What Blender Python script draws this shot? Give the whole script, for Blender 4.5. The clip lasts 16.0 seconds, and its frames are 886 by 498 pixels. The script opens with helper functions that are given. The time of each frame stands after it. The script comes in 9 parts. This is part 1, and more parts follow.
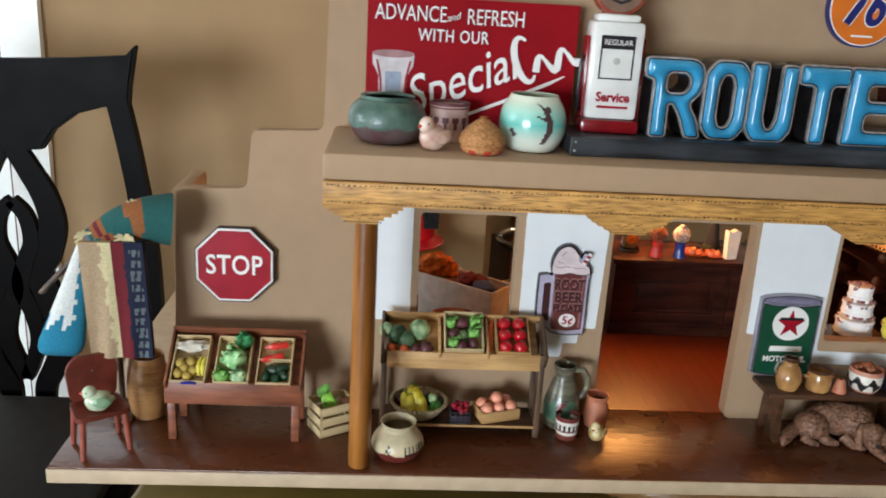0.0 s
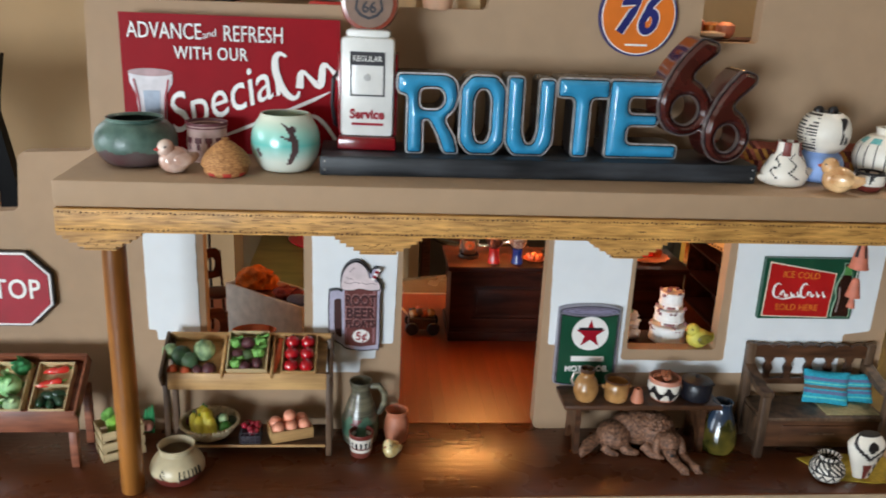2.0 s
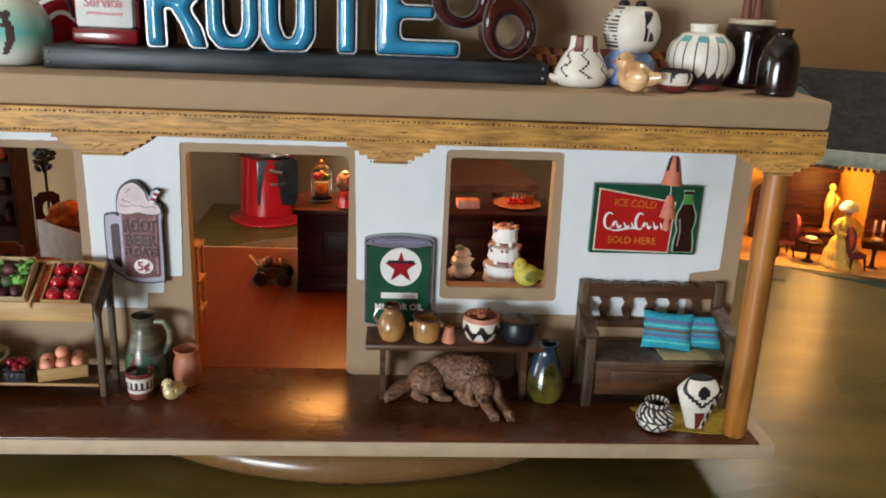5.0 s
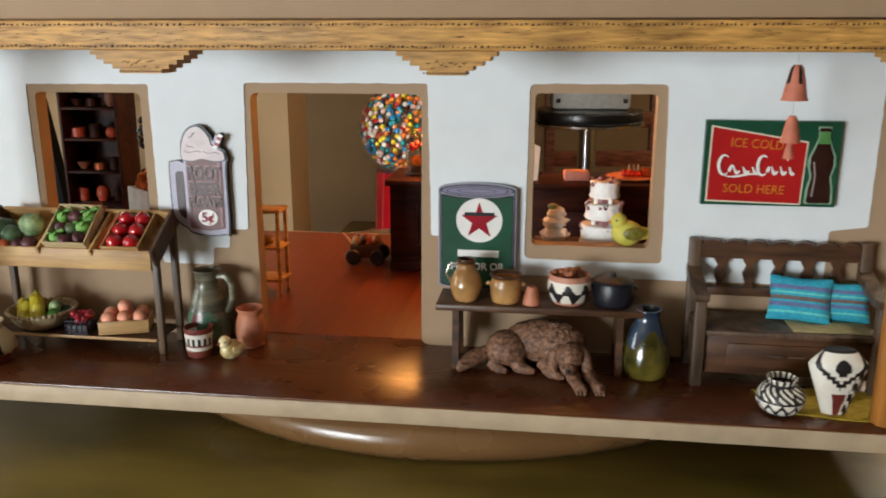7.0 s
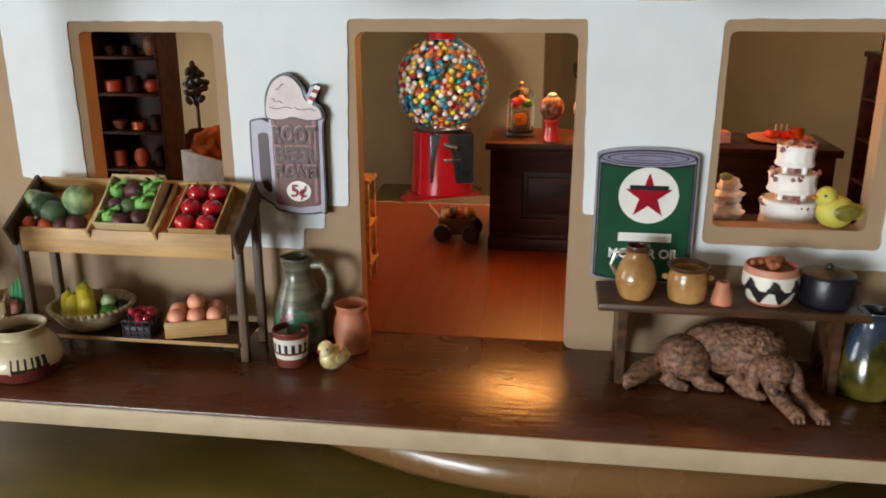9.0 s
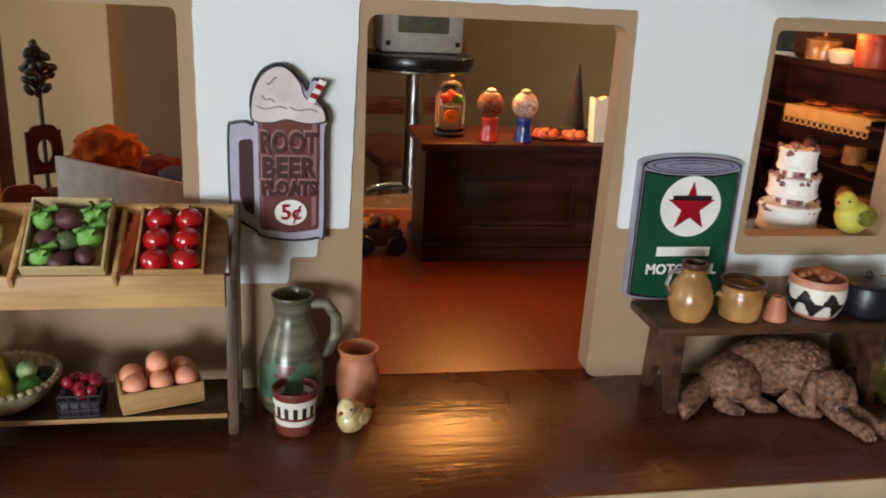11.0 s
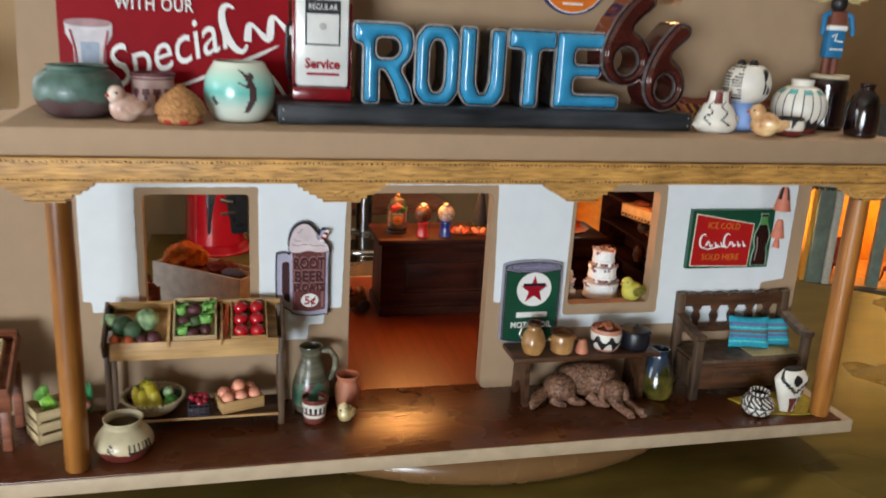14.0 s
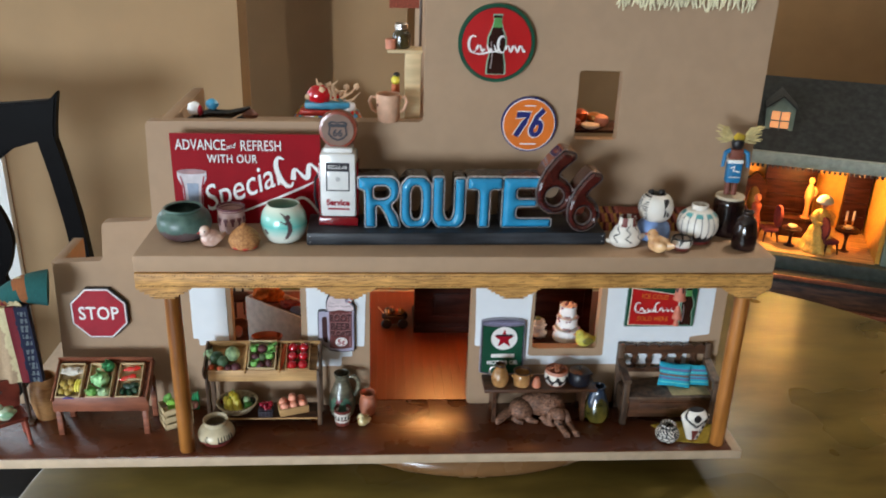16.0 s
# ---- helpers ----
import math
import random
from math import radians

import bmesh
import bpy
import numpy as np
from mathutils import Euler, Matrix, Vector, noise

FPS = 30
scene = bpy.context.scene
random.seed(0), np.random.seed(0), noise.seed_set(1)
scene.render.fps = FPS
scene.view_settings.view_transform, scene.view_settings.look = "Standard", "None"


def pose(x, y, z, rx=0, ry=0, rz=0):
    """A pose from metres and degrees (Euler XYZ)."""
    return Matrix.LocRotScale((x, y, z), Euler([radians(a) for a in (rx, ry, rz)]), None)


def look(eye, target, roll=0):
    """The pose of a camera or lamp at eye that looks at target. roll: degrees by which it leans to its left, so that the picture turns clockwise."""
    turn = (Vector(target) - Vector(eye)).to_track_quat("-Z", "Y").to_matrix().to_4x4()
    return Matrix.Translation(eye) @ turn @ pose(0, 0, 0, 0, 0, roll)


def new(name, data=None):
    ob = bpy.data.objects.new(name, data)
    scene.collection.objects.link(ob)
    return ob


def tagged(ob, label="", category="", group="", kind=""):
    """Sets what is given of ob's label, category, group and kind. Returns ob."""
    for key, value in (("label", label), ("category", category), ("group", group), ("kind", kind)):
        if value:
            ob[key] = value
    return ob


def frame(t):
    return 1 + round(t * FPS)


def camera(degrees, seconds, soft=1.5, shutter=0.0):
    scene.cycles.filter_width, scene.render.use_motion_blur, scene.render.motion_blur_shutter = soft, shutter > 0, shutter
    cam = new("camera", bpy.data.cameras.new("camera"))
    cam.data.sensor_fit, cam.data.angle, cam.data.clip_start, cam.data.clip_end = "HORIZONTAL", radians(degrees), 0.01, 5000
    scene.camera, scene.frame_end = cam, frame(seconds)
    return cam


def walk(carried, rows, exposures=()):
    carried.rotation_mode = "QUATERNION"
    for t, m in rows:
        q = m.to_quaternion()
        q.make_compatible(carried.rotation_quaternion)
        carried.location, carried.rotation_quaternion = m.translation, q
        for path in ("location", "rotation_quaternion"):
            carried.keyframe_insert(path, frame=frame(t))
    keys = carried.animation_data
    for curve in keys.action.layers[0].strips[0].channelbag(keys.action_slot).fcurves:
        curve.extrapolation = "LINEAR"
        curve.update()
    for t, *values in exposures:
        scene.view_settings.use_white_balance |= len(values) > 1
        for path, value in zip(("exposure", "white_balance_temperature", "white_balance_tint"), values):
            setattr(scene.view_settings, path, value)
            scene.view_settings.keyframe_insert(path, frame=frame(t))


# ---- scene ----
cam = camera(55.9, 16.0, soft=1.8, shutter=0.4)
METRES, EYE, TILT, LEAN, TURN = 1.5, 1.1437, 0.0, 0.0, -4.2
ROWS = [
    (0.0, 0.0, 0.0, 0.0, 1.02, -17.14, -3.32),
    (0.5, 0.0243, 0.0044, 0.0064, 1.06, -17.52, -2.81),
    (1.0, 0.0517, 0.0081, 0.0118, 1.0, -18.01, -2.86),
    (1.5, 0.0815, 0.0088, 0.0161, 0.49, -18.02, -2.63),
    (2.0, 0.1048, 0.0111, 0.0178, -0.35, -17.91, -2.46),
    (2.5, 0.1341, 0.0095, 0.0189, -1.14, -18.13, -2.39),
    (3.0, 0.1652, 0.0127, 0.0156, -1.48, -18.52, -2.03),
    (3.5, 0.1882, 0.0183, 0.0098, -1.94, -18.53, -2.24),
    (6.0, 0.2458, 0.0586, -0.0625, 5.78, -15.51, -1.53),
    (6.5, 0.2601, 0.0681, -0.0757, 8.87, -14.5, -0.62),
    (7.0, 0.2562, 0.0786, -0.0847, 11.76, -14.63, -0.02),
    (7.5, 0.2433, 0.0938, -0.0866, 12.62, -15.1, 0.5),
    (8.0, 0.2289, 0.1102, -0.0864, 13.0, -15.73, 0.88),
    (8.5, 0.2101, 0.1268, -0.0922, 13.27, -16.77, 0.53),
    (11.0, 0.0872, 0.1884, -0.1011, -5.96, -17.93, -3.05),
    (11.5, 0.0754, 0.1869, -0.0981, -11.2, -17.95, -3.39),
    (12.0, 0.0694, 0.1766, -0.0938, -15.05, -17.9, -3.06),
    (12.5, 0.058, 0.1532, -0.0817, -15.45, -16.99, -2.57),
    (13.0, 0.0459, 0.1106, -0.0663, -14.26, -15.92, -2.59),
    (13.5, 0.0501, 0.0592, -0.0481, -12.59, -15.73, -2.71),
    (14.0, 0.063, 0.0026, -0.0169, -9.57, -15.87, -3.01),
    (14.5, 0.0776, -0.0584, 0.0338, -4.7, -17.18, -3.0),
    (15.0, 0.1074, -0.0984, 0.0819, -1.46, -19.23, -2.27),
    (15.5, 0.1251, -0.1212, 0.1147, 0.42, -21.61, -1.34),
    (16.0, 0.1458, -0.1426, 0.1445, 0.56, -22.16, -1.72),
]
walk(cam, [(t, pose(0, 0, EYE, TILT, LEAN, TURN) @ pose(METRES * x, METRES * y, METRES * z, 90 + pitch, roll, yaw)) for t, x, y, z, yaw, pitch, roll in ROWS],
     [(0.0, 0.0, 6600, 10), (3.5, 0.0, 6600, 10), (6.0, 0.0, 7000, 10), (8.5, 0.0, 7100, 10), (11.0, -0.08, 7000, 10), (12.5, -0.2, 7000, 10), (13.5, -0.12, 6800, 10), (14.5, 0.0, 6600, 10), (16.0, 0.0, 6250, 10)])


# world, daylight and lamps
def area_lamp(name, m, sx, sy, power, colour):
    d = bpy.data.lights.new(name, "AREA")
    d.shape, d.size, d.size_y, d.energy, d.color = "RECTANGLE", sx, sy, power, colour
    ob = new(name, d)
    ob.matrix_world = m
    return ob


def bulb(name, loc, power, colour, radius):
    d = bpy.data.lights.new(name, "POINT")
    d.energy, d.color, d.shadow_soft_size = power, colour, radius
    ob = new(name, d)
    ob.location = loc
    return ob


world = bpy.data.worlds.new("world")
scene.world = world
world.use_nodes = True
wn = world.node_tree
sky = wn.nodes.new("ShaderNodeTexSky")
sky.sky_type, sky.sun_disc, sky.sun_elevation, sky.sun_rotation = "NISHITA", False, radians(35), radians(200)
wn.nodes["Background"].inputs["Strength"].default_value = 0.1
wn.links.new(sky.outputs["Color"], wn.nodes["Background"].inputs["Color"])
# daylight through the big window and the glazed door
area_lamp("window_daylight", look((-2.05, -2.98, 0.97), (-2.05, 0.0, 0.97)), 1.7, 0.95, 188, (0.75, 0.885, 1.0))
# added fill from the west, no known source; softens the chair's shadow on wall_mid
area_lamp("side_window_daylight", look((-3.14, 0.30, 1.15), (0.0, 0.30, 1.15)), 1.4, 0.95, 46, (0.75, 0.885, 1.0))
area_lamp("door_daylight", look((-1.16, 1.80, 1.1), (-1.16, 0.0, 1.1)), 0.86, 1.85, 14, (0.85, 0.93, 1.0))
# ceiling lamp over the far end of the table, and the far lamp
CEILING_LAMP = (1.12, 0.90, 2.25)
bulb("ceiling_bulb", CEILING_LAMP, 24, (1.0, 0.93, 0.83), 0.05)
bulb("far_bulb", (2.0, 3.3, 1.95), 22, (1.0, 0.93, 0.78), 0.09)
# the little lamps inside the model
MODEL_LAMPS = ((0.06, 0.84, 0.976, 0.06), (0.276, 0.866, 0.970, 0.80), (0.308, 0.872, 0.970, 0.56), (0.432, 0.690, 0.978, 0.05), (0.547, 0.826, 0.972, 0.075))
for lx, ly, lz, lp in MODEL_LAMPS:
    bulb("model_bulb", (lx, ly, lz), lp, (1.0, 0.44, 0.12), 0.030 if lp > 0.3 else 0.010)
bulb("upper_bulb", (0.462, 0.725, 1.19), 0.16, (1.0, 0.45, 0.16), 0.008)
bulb("second_model_bulb", (1.42, 2.00, 0.665), 5.0, (1.0, 0.46, 0.10), 0.015)
bulb("second_model_wing_bulb", (1.879, 1.867, 0.680), 2.4, (1.0, 0.46, 0.10), 0.015)
bulb("second_model_dormer_bulb", (1.33, 2.06, 0.885), 0.10, (1.0, 0.42, 0.12), 0.01)
bulb("table_lamp_bulb", (1.75, 2.5, 1.0), 2.5, (1.0, 0.5, 0.2), 0.03)


# ---- materials ----
def srgb(r, g, b):
    return tuple((c / 255 / 12.92 if c <= 10.3 else ((c / 255 + 0.055) / 1.055) ** 2.4) for c in (r, g, b))


def material(name, colour, rough=0.5, metal=0.0, var=0.12, scale=120, bump=0.15, fine=900, stretch=(1, 1, 1), second=None,
             mix=0.5, coat=0.0, wear=25, emit=0.0, spec=0.5, random_hue=0.0, glow=None):
    """A node material: grain of one size, stains of a larger one, fine relief."""
    m = bpy.data.materials.new(name)
    m.use_nodes = True
    t = m.node_tree
    n, link = t.nodes, t.links.new
    p = n["Principled BSDF"]
    coords = n.new("ShaderNodeTexCoord")
    mapping = n.new("ShaderNodeMapping")
    mapping.inputs["Scale"].default_value = stretch
    link(coords.outputs["Object"], mapping.inputs["Vector"])
    grain = n.new("ShaderNodeTexNoise")
    grain.inputs["Scale"].default_value, grain.inputs["Detail"].default_value = scale, 6
    link(mapping.outputs["Vector"], grain.inputs["Vector"])
    stain = n.new("ShaderNodeTexNoise")
    stain.inputs["Scale"].default_value, stain.inputs["Detail"].default_value = wear, 3
    link(coords.outputs["Object"], stain.inputs["Vector"])
    dark = tuple(c * (1 - var) for c in colour)
    light = tuple(min(1, c * (1 + var)) for c in (second or colour))
    ramp = n.new("ShaderNodeValToRGB")
    ramp.color_ramp.elements[0].position, ramp.color_ramp.elements[1].position = 0.5 - 0.3 * mix, 0.5 + 0.3 * mix
    ramp.color_ramp.elements[0].color, ramp.color_ramp.elements[1].color = (*dark, 1), (*light, 1)
    link(grain.outputs["Fac"], ramp.inputs["Fac"])
    mixer = n.new("ShaderNodeMix")
    mixer.data_type, mixer.blend_type = "RGBA", "MULTIPLY"
    mixer.inputs[0].default_value = 1.0
    shade = n.new("ShaderNodeMapRange")
    shade.inputs["From Min"].default_value, shade.inputs["From Max"].default_value = 0.3, 0.7
    shade.inputs["To Min"].default_value, shade.inputs["To Max"].default_value = 1 - var * 0.8, 1 + var * 0.4
    link(stain.outputs["Fac"], shade.inputs["Value"])
    link(ramp.outputs["Color"], mixer.inputs["A"])
    link(shade.outputs["Result"], mixer.inputs["B"])
    last = mixer.outputs["Result"]
    if random_hue:
        info = n.new("ShaderNodeObjectInfo")
        hue = n.new("ShaderNodeHueSaturation")
        spread = n.new("ShaderNodeMapRange")
        spread.inputs["To Min"].default_value, spread.inputs["To Max"].default_value = 1 - random_hue, 1 + random_hue
        link(info.outputs["Random"], spread.inputs["Value"])
        link(spread.outputs["Result"], hue.inputs["Value"])
        link(last, hue.inputs["Color"])
        last = hue.outputs["Color"]
    link(last, p.inputs["Base Color"])
    rr = n.new("ShaderNodeMapRange")
    rr.inputs["To Min"].default_value, rr.inputs["To Max"].default_value = max(0.02, rough - 0.1), min(1, rough + 0.1)
    link(stain.outputs["Fac"], rr.inputs["Value"])
    link(rr.outputs["Result"], p.inputs["Roughness"])
    p.inputs["Metallic"].default_value = metal
    p.inputs["Specular IOR Level"].default_value = spec
    p.inputs["Coat Weight"].default_value = coat
    p.inputs["Coat Roughness"].default_value = 0.08
    if bump:
        relief = n.new("ShaderNodeTexNoise")
        relief.inputs["Scale"].default_value, relief.inputs["Detail"].default_value = fine, 4
        link(mapping.outputs["Vector"], relief.inputs["Vector"])
        b = n.new("ShaderNodeBump")
        b.inputs["Strength"].default_value, b.inputs["Distance"].default_value = bump, 0.0006
        link(relief.outputs["Fac"], b.inputs["Height"])
        link(b.outputs["Normal"], p.inputs["Normal"])
    if emit:
        p.inputs["Emission Color"].default_value = (*(glow or colour), 1)
        p.inputs["Emission Strength"].default_value = emit
    return m


def glass_material(name, colour=(1, 1, 1), rough=0.02):
    m = bpy.data.materials.new(name)
    m.use_nodes = True
    p = m.node_tree.nodes["Principled BSDF"]
    p.inputs["Base Color"].default_value = (*colour, 1)
    p.inputs["Transmission Weight"].default_value = 1
    p.inputs["Roughness"].default_value = rough
    p.inputs["IOR"].default_value = 1.25
    return m


ADOBE = material("adobe_paint", srgb(168, 138, 109), 0.75, var=0.03, scale=60, bump=0.2, fine=700)
WHITE_WALL = material("white_wash", srgb(226, 228, 230), 0.7, var=0.015, scale=50, bump=0.15, fine=600)
BEAM_WOOD = material("oiled_pine", srgb(158, 104, 48), 0.55, var=0.34, scale=520, stretch=(0.10, 1, 1), second=srgb(208, 156, 84), mix=0.9, bump=0.5, fine=600)
POST_WOOD = material("varnished_pine", srgb(132, 78, 32), 0.35, var=0.18, scale=110, stretch=(1, 1, 0.08), second=srgb(160, 102, 46), bump=0.12)
DECK_WOOD = material("stained_deck", srgb(84, 42, 21), 0.28, var=0.10, scale=60, stretch=(0.2, 1, 1), second=srgb(98, 51, 26), mix=1.0, bump=0.6, fine=240, coat=0.0)
DECK_EDGE = material("deck_edge_paint", srgb(190, 166, 138), 0.6, var=0.07, scale=80)
PLANK_WOOD = material("red_floor_wood", srgb(118, 52, 27), 0.33, var=0.12, scale=40, stretch=(1, 0.06, 1), second=srgb(134, 62, 32), spec=0.5, random_hue=0.05)
TABLE_WOOD = material("table_wood", srgb(100, 84, 38), 0.30, var=0.26, scale=26, stretch=(0.35, 1, 1), second=srgb(126, 106, 52), mix=1.0, bump=0.14, fine=120, spec=0.14, coat=0.0, wear=6)
DISC_WOOD = material("turntable_wood", srgb(128, 92, 58), 0.25, var=0.12, scale=40, stretch=(0.2, 1, 1), coat=0.3)
ROOM_WALL = material("room_wall_paint", srgb(156, 126, 90), 0.8, var=0.05, scale=8, bump=0.1, fine=300, wear=2)
CEILING_PAINT = material("ceiling_paint", srgb(188, 178, 160), 0.9, var=0.03, scale=8, wear=2)
ROOM_FLOOR = material("room_floor_wood", srgb(46, 31, 21), 0.45, var=0.2, scale=12, stretch=(1, 0.1, 1), wear=3)
WHITE_PAINT = material("white_gloss_paint", srgb(232, 232, 228), 0.35, var=0.03, scale=20)
BLACK_LACQUER = material("black_lacquer", srgb(9, 7, 7), 0.42, var=0.2, scale=30, bump=0.06, spec=0.04, coat=0.0)
DARK_WOOD = material("dark_walnut", srgb(66, 40, 26), 0.42, var=0.3, scale=120, stretch=(0.15, 1, 1), second=srgb(88, 56, 36), bump=0.2)
GREY_WOOD = material("weathered_walnut", srgb(66, 48, 36), 0.5, var=0.3, scale=140, stretch=(1, 1, 0.15), second=srgb(92, 69, 51), bump=0.25)
RED_WOOD = material("mahogany", srgb(120, 66, 46), 0.42, var=0.2, scale=140, stretch=(0.15, 1, 1), second=srgb(146, 86, 60), bump=0.15)
OAK = material("light_oak", srgb(184, 138, 88), 0.5, var=0.18, scale=140, stretch=(0.12, 1, 1), second=srgb(204, 162, 108), bump=0.2)
CRATE_WOOD = material("pale_crate_wood", srgb(206, 180, 136), 0.65, var=0.14, scale=160, stretch=(0.15, 1, 1), bump=0.2)
CHERRY = material("dark_cherry", srgb(44, 20, 14), 0.45, var=0.25, scale=100, stretch=(0.15, 1, 1), second=srgb(60, 29, 20), spec=0.12, coat=0.0)
BRIGHT_RED = material("bright_red_tin", srgb(178, 26, 28), 0.32, var=0.08, scale=30, coat=0.12, bump=0.05)
TIN_RED = material("red_tin", srgb(142, 12, 24), 0.5, var=0.08, scale=30, bump=0.05, spec=0.12)
SIGN_RED = material("sign_red", srgb(158, 18, 38), 0.35, var=0.1, scale=50, coat=0.1, bump=0.05, spec=0.3)
SIGN_WHITE = material("sign_white", srgb(236, 232, 228), 0.35, var=0.04, scale=60, bump=0.05)
SIGN_GREEN = material("sign_green", srgb(18, 74, 52), 0.35, var=0.12, scale=60, bump=0.05)
SIGN_BLACK = material("sign_black", srgb(26, 22, 30), 0.4, var=0.1, scale=60, bump=0.05)
SIGN_BROWN = material("root_beer_brown", srgb(104, 50, 48), 0.4, var=0.12, scale=60, bump=0.08)
SIGN_DARKBROWN = material("root_beer_dark", srgb(58, 24, 26), 0.4, var=0.12, scale=60, bump=0.08)
SIGN_FOAM = material("foam_pink_white", srgb(216, 198, 200), 0.45, var=0.10, scale=90, bump=0.1)
SIGN_ORANGE = material("sign_orange", srgb(222, 116, 42), 0.35, var=0.06, scale=60, bump=0.05)
SIGN_BLUE = material("sign_navy", srgb(36, 42, 104), 0.35, var=0.06, scale=60, bump=0.05)
SIGN_YELLOW = material("sign_amber", srgb(214, 120, 44), 0.35, var=0.06, scale=60, bump=0.05)
STEEL = material("brushed_steel", srgb(176, 170, 164), 0.3, 1.0, var=0.1, scale=90, bump=0.1)
CHROME = material("chrome", srgb(226, 226, 226), 0.08, 1.0, var=0.04, scale=30, bump=0)
SILVER_EDGE = material("worn_silver_paint", srgb(224, 224, 226), 0.35, 0.75, var=0.25, scale=180, bump=0.2)
LETTER_BLUE = material("glossy_turquoise_glaze", srgb(48, 142, 186), 0.18, var=0.10, scale=60, coat=0.5, bump=0.12, fine=200)
BLACK_GLAZE = material("black_glaze", srgb(14, 14, 16), 0.28, var=0.35, scale=90, second=srgb(24, 24, 28), bump=0.2, fine=220, spec=0.4)
OXBLOOD = material("oxblood_glaze", srgb(66, 24, 20), 0.15, var=0.25, scale=70, coat=0.5, bump=0.15, fine=220)


# ---- shapes ----
def block(bm, lo, hi, bevel=0.0, m=None, mat=0):
    x0, y0, z0 = lo
    x1, y1, z1 = hi
    vs = [bm.verts.new(c) for c in ((x0, y0, z0), (x1, y0, z0), (x1, y1, z0), (x0, y1, z0), (x0, y0, z1), (x1, y0, z1), (x1, y1, z1), (x0, y1, z1))]
    fs = [bm.faces.new([vs[i] for i in f]) for f in ((0, 3, 2, 1), (4, 5, 6, 7), (0, 1, 5, 4), (1, 2, 6, 5), (2, 3, 7, 6), (3, 0, 4, 7))]
    for f in fs:
        f.material_index = mat
    if bevel:
        es = list({e for f in fs for e in f.edges})
        got = bmesh.ops.bevel(bm, geom=es, offset=bevel, segments=2, profile=0.5, affect="EDGES")
        vs = list({v for f in got["faces"] for v in f.verts} | {v for v in vs if v.is_valid})
        for f in got["faces"]:
            f.material_index = mat
    if m is not None:
        bmesh.ops.transform(bm, matrix=m, verts=vs)
    return bm


def lathe(bm, profile, n=32, at=(0, 0, 0), paint=None, squash=(1, 1), m=None, mat=0):
    """Turns (radius, z) rows round the z axis. paint(angle 0..1, z) gives a face's material slot."""
    rings = []
    made = []
    for r, z in profile:
        ring = []
        for i in range(n):
            a = 2 * math.pi * i / n
            v = bm.verts.new((at[0] + r * math.cos(a) * squash[0], at[1] + r * math.sin(a) * squash[1], at[2] + z))
            ring.append(v)
            made.append(v)
        rings.append(ring)
    for k in range(len(rings) - 1):
        for i in range(n):
            f = bm.faces.new((rings[k][i], rings[k][(i + 1) % n], rings[k + 1][(i + 1) % n], rings[k + 1][i]))
            f.material_index = paint((i + 0.5) / n, (profile[k][1] + profile[k + 1][1]) / 2) if paint else mat
    for ring, low in ((rings[0], True), (rings[-1], False)):
        f = bm.faces.new(ring[::-1] if low else ring)
        f.material_index = paint(0, profile[0 if low else -1][1]) if paint else mat
    if m is not None:
        bmesh.ops.transform(bm, matrix=m, verts=made)
    return bm


def smooth_profile(points, steps=6):
    """Catmull-Rom through (radius, z) rows."""
    out = []
    p = [points[0], *points, points[-1]]
    for i in range(1, len(p) - 2):
        for s in range(steps):
            t = s / steps
            out.append(tuple(max(0.00005, 0.5 * (2 * b + (c - a) * t + (2 * a - 5 * b + 4 * c - d) * t * t + (3 * b - a - 3 * c + d) * t ** 3)) if j == 0 else
                             0.5 * (2 * b + (c - a) * t + (2 * a - 5 * b + 4 * c - d) * t * t + (3 * b - a - 3 * c + d) * t ** 3)
                             for j, (a, b, c, d) in enumerate(zip(p[i - 1], p[i], p[i + 1], p[i + 2]))))
    out.append(points[-1])
    return out


def blob(bm, c, r, n=14, lumps=0.0, freq=60, mat=0, m=None):
    """An uneven ball of radii r round c."""
    if not hasattr(r, "__len__"):
        r = (r, r, r)
    got = bmesh.ops.create_uvsphere(bm, u_segments=n, v_segments=max(6, n * 2 // 3), radius=1)
    for v in got["verts"]:
        d = v.co.copy()
        k = 1 + lumps * noise.noise(Vector((d.x + c[0] * freq, d.y + c[1] * freq, d.z + c[2] * freq)) * 2.2)
        v.co = Vector((c[0] + d.x * r[0] * k, c[1] + d.y * r[1] * k, c[2] + d.z * r[2] * k))
    for f in {f for v in got["verts"] for f in v.link_faces}:
        f.material_index = mat
    if m is not None:
        bmesh.ops.transform(bm, matrix=m, verts=got["verts"])
    return bm


def tube(bm, path, r, n=8, mat=0, flat=1.0):
    """A round bar along a path; r one radius or one for each point."""
    path = [Vector(p) for p in path]
    rs = r if hasattr(r, "__len__") else [r] * len(path)
    rings = []
    for i, p in enumerate(path):
        d = (path[min(i + 1, len(path) - 1)] - path[max(i - 1, 0)]).normalized()
        side = d.cross(Vector((0, 1, 0)))
        if side.length < 0.15:
            side = d.cross(Vector((1, 0, 0)))
        side.normalize()
        up = side.cross(d).normalized()
        rings.append([bm.verts.new(p + rs[i] * (math.cos(2 * math.pi * k / n) * side + flat * math.sin(2 * math.pi * k / n) * up)) for k in range(n)])
    for a, b in zip(rings, rings[1:]):
        for k in range(n):
            f = bm.faces.new((a[k], a[(k + 1) % n], b[(k + 1) % n], b[k]))
            f.material_index = mat
    for ring in (rings[0][::-1], rings[-1]):
        f = bm.faces.new(ring)
        f.material_index = mat
    return bm


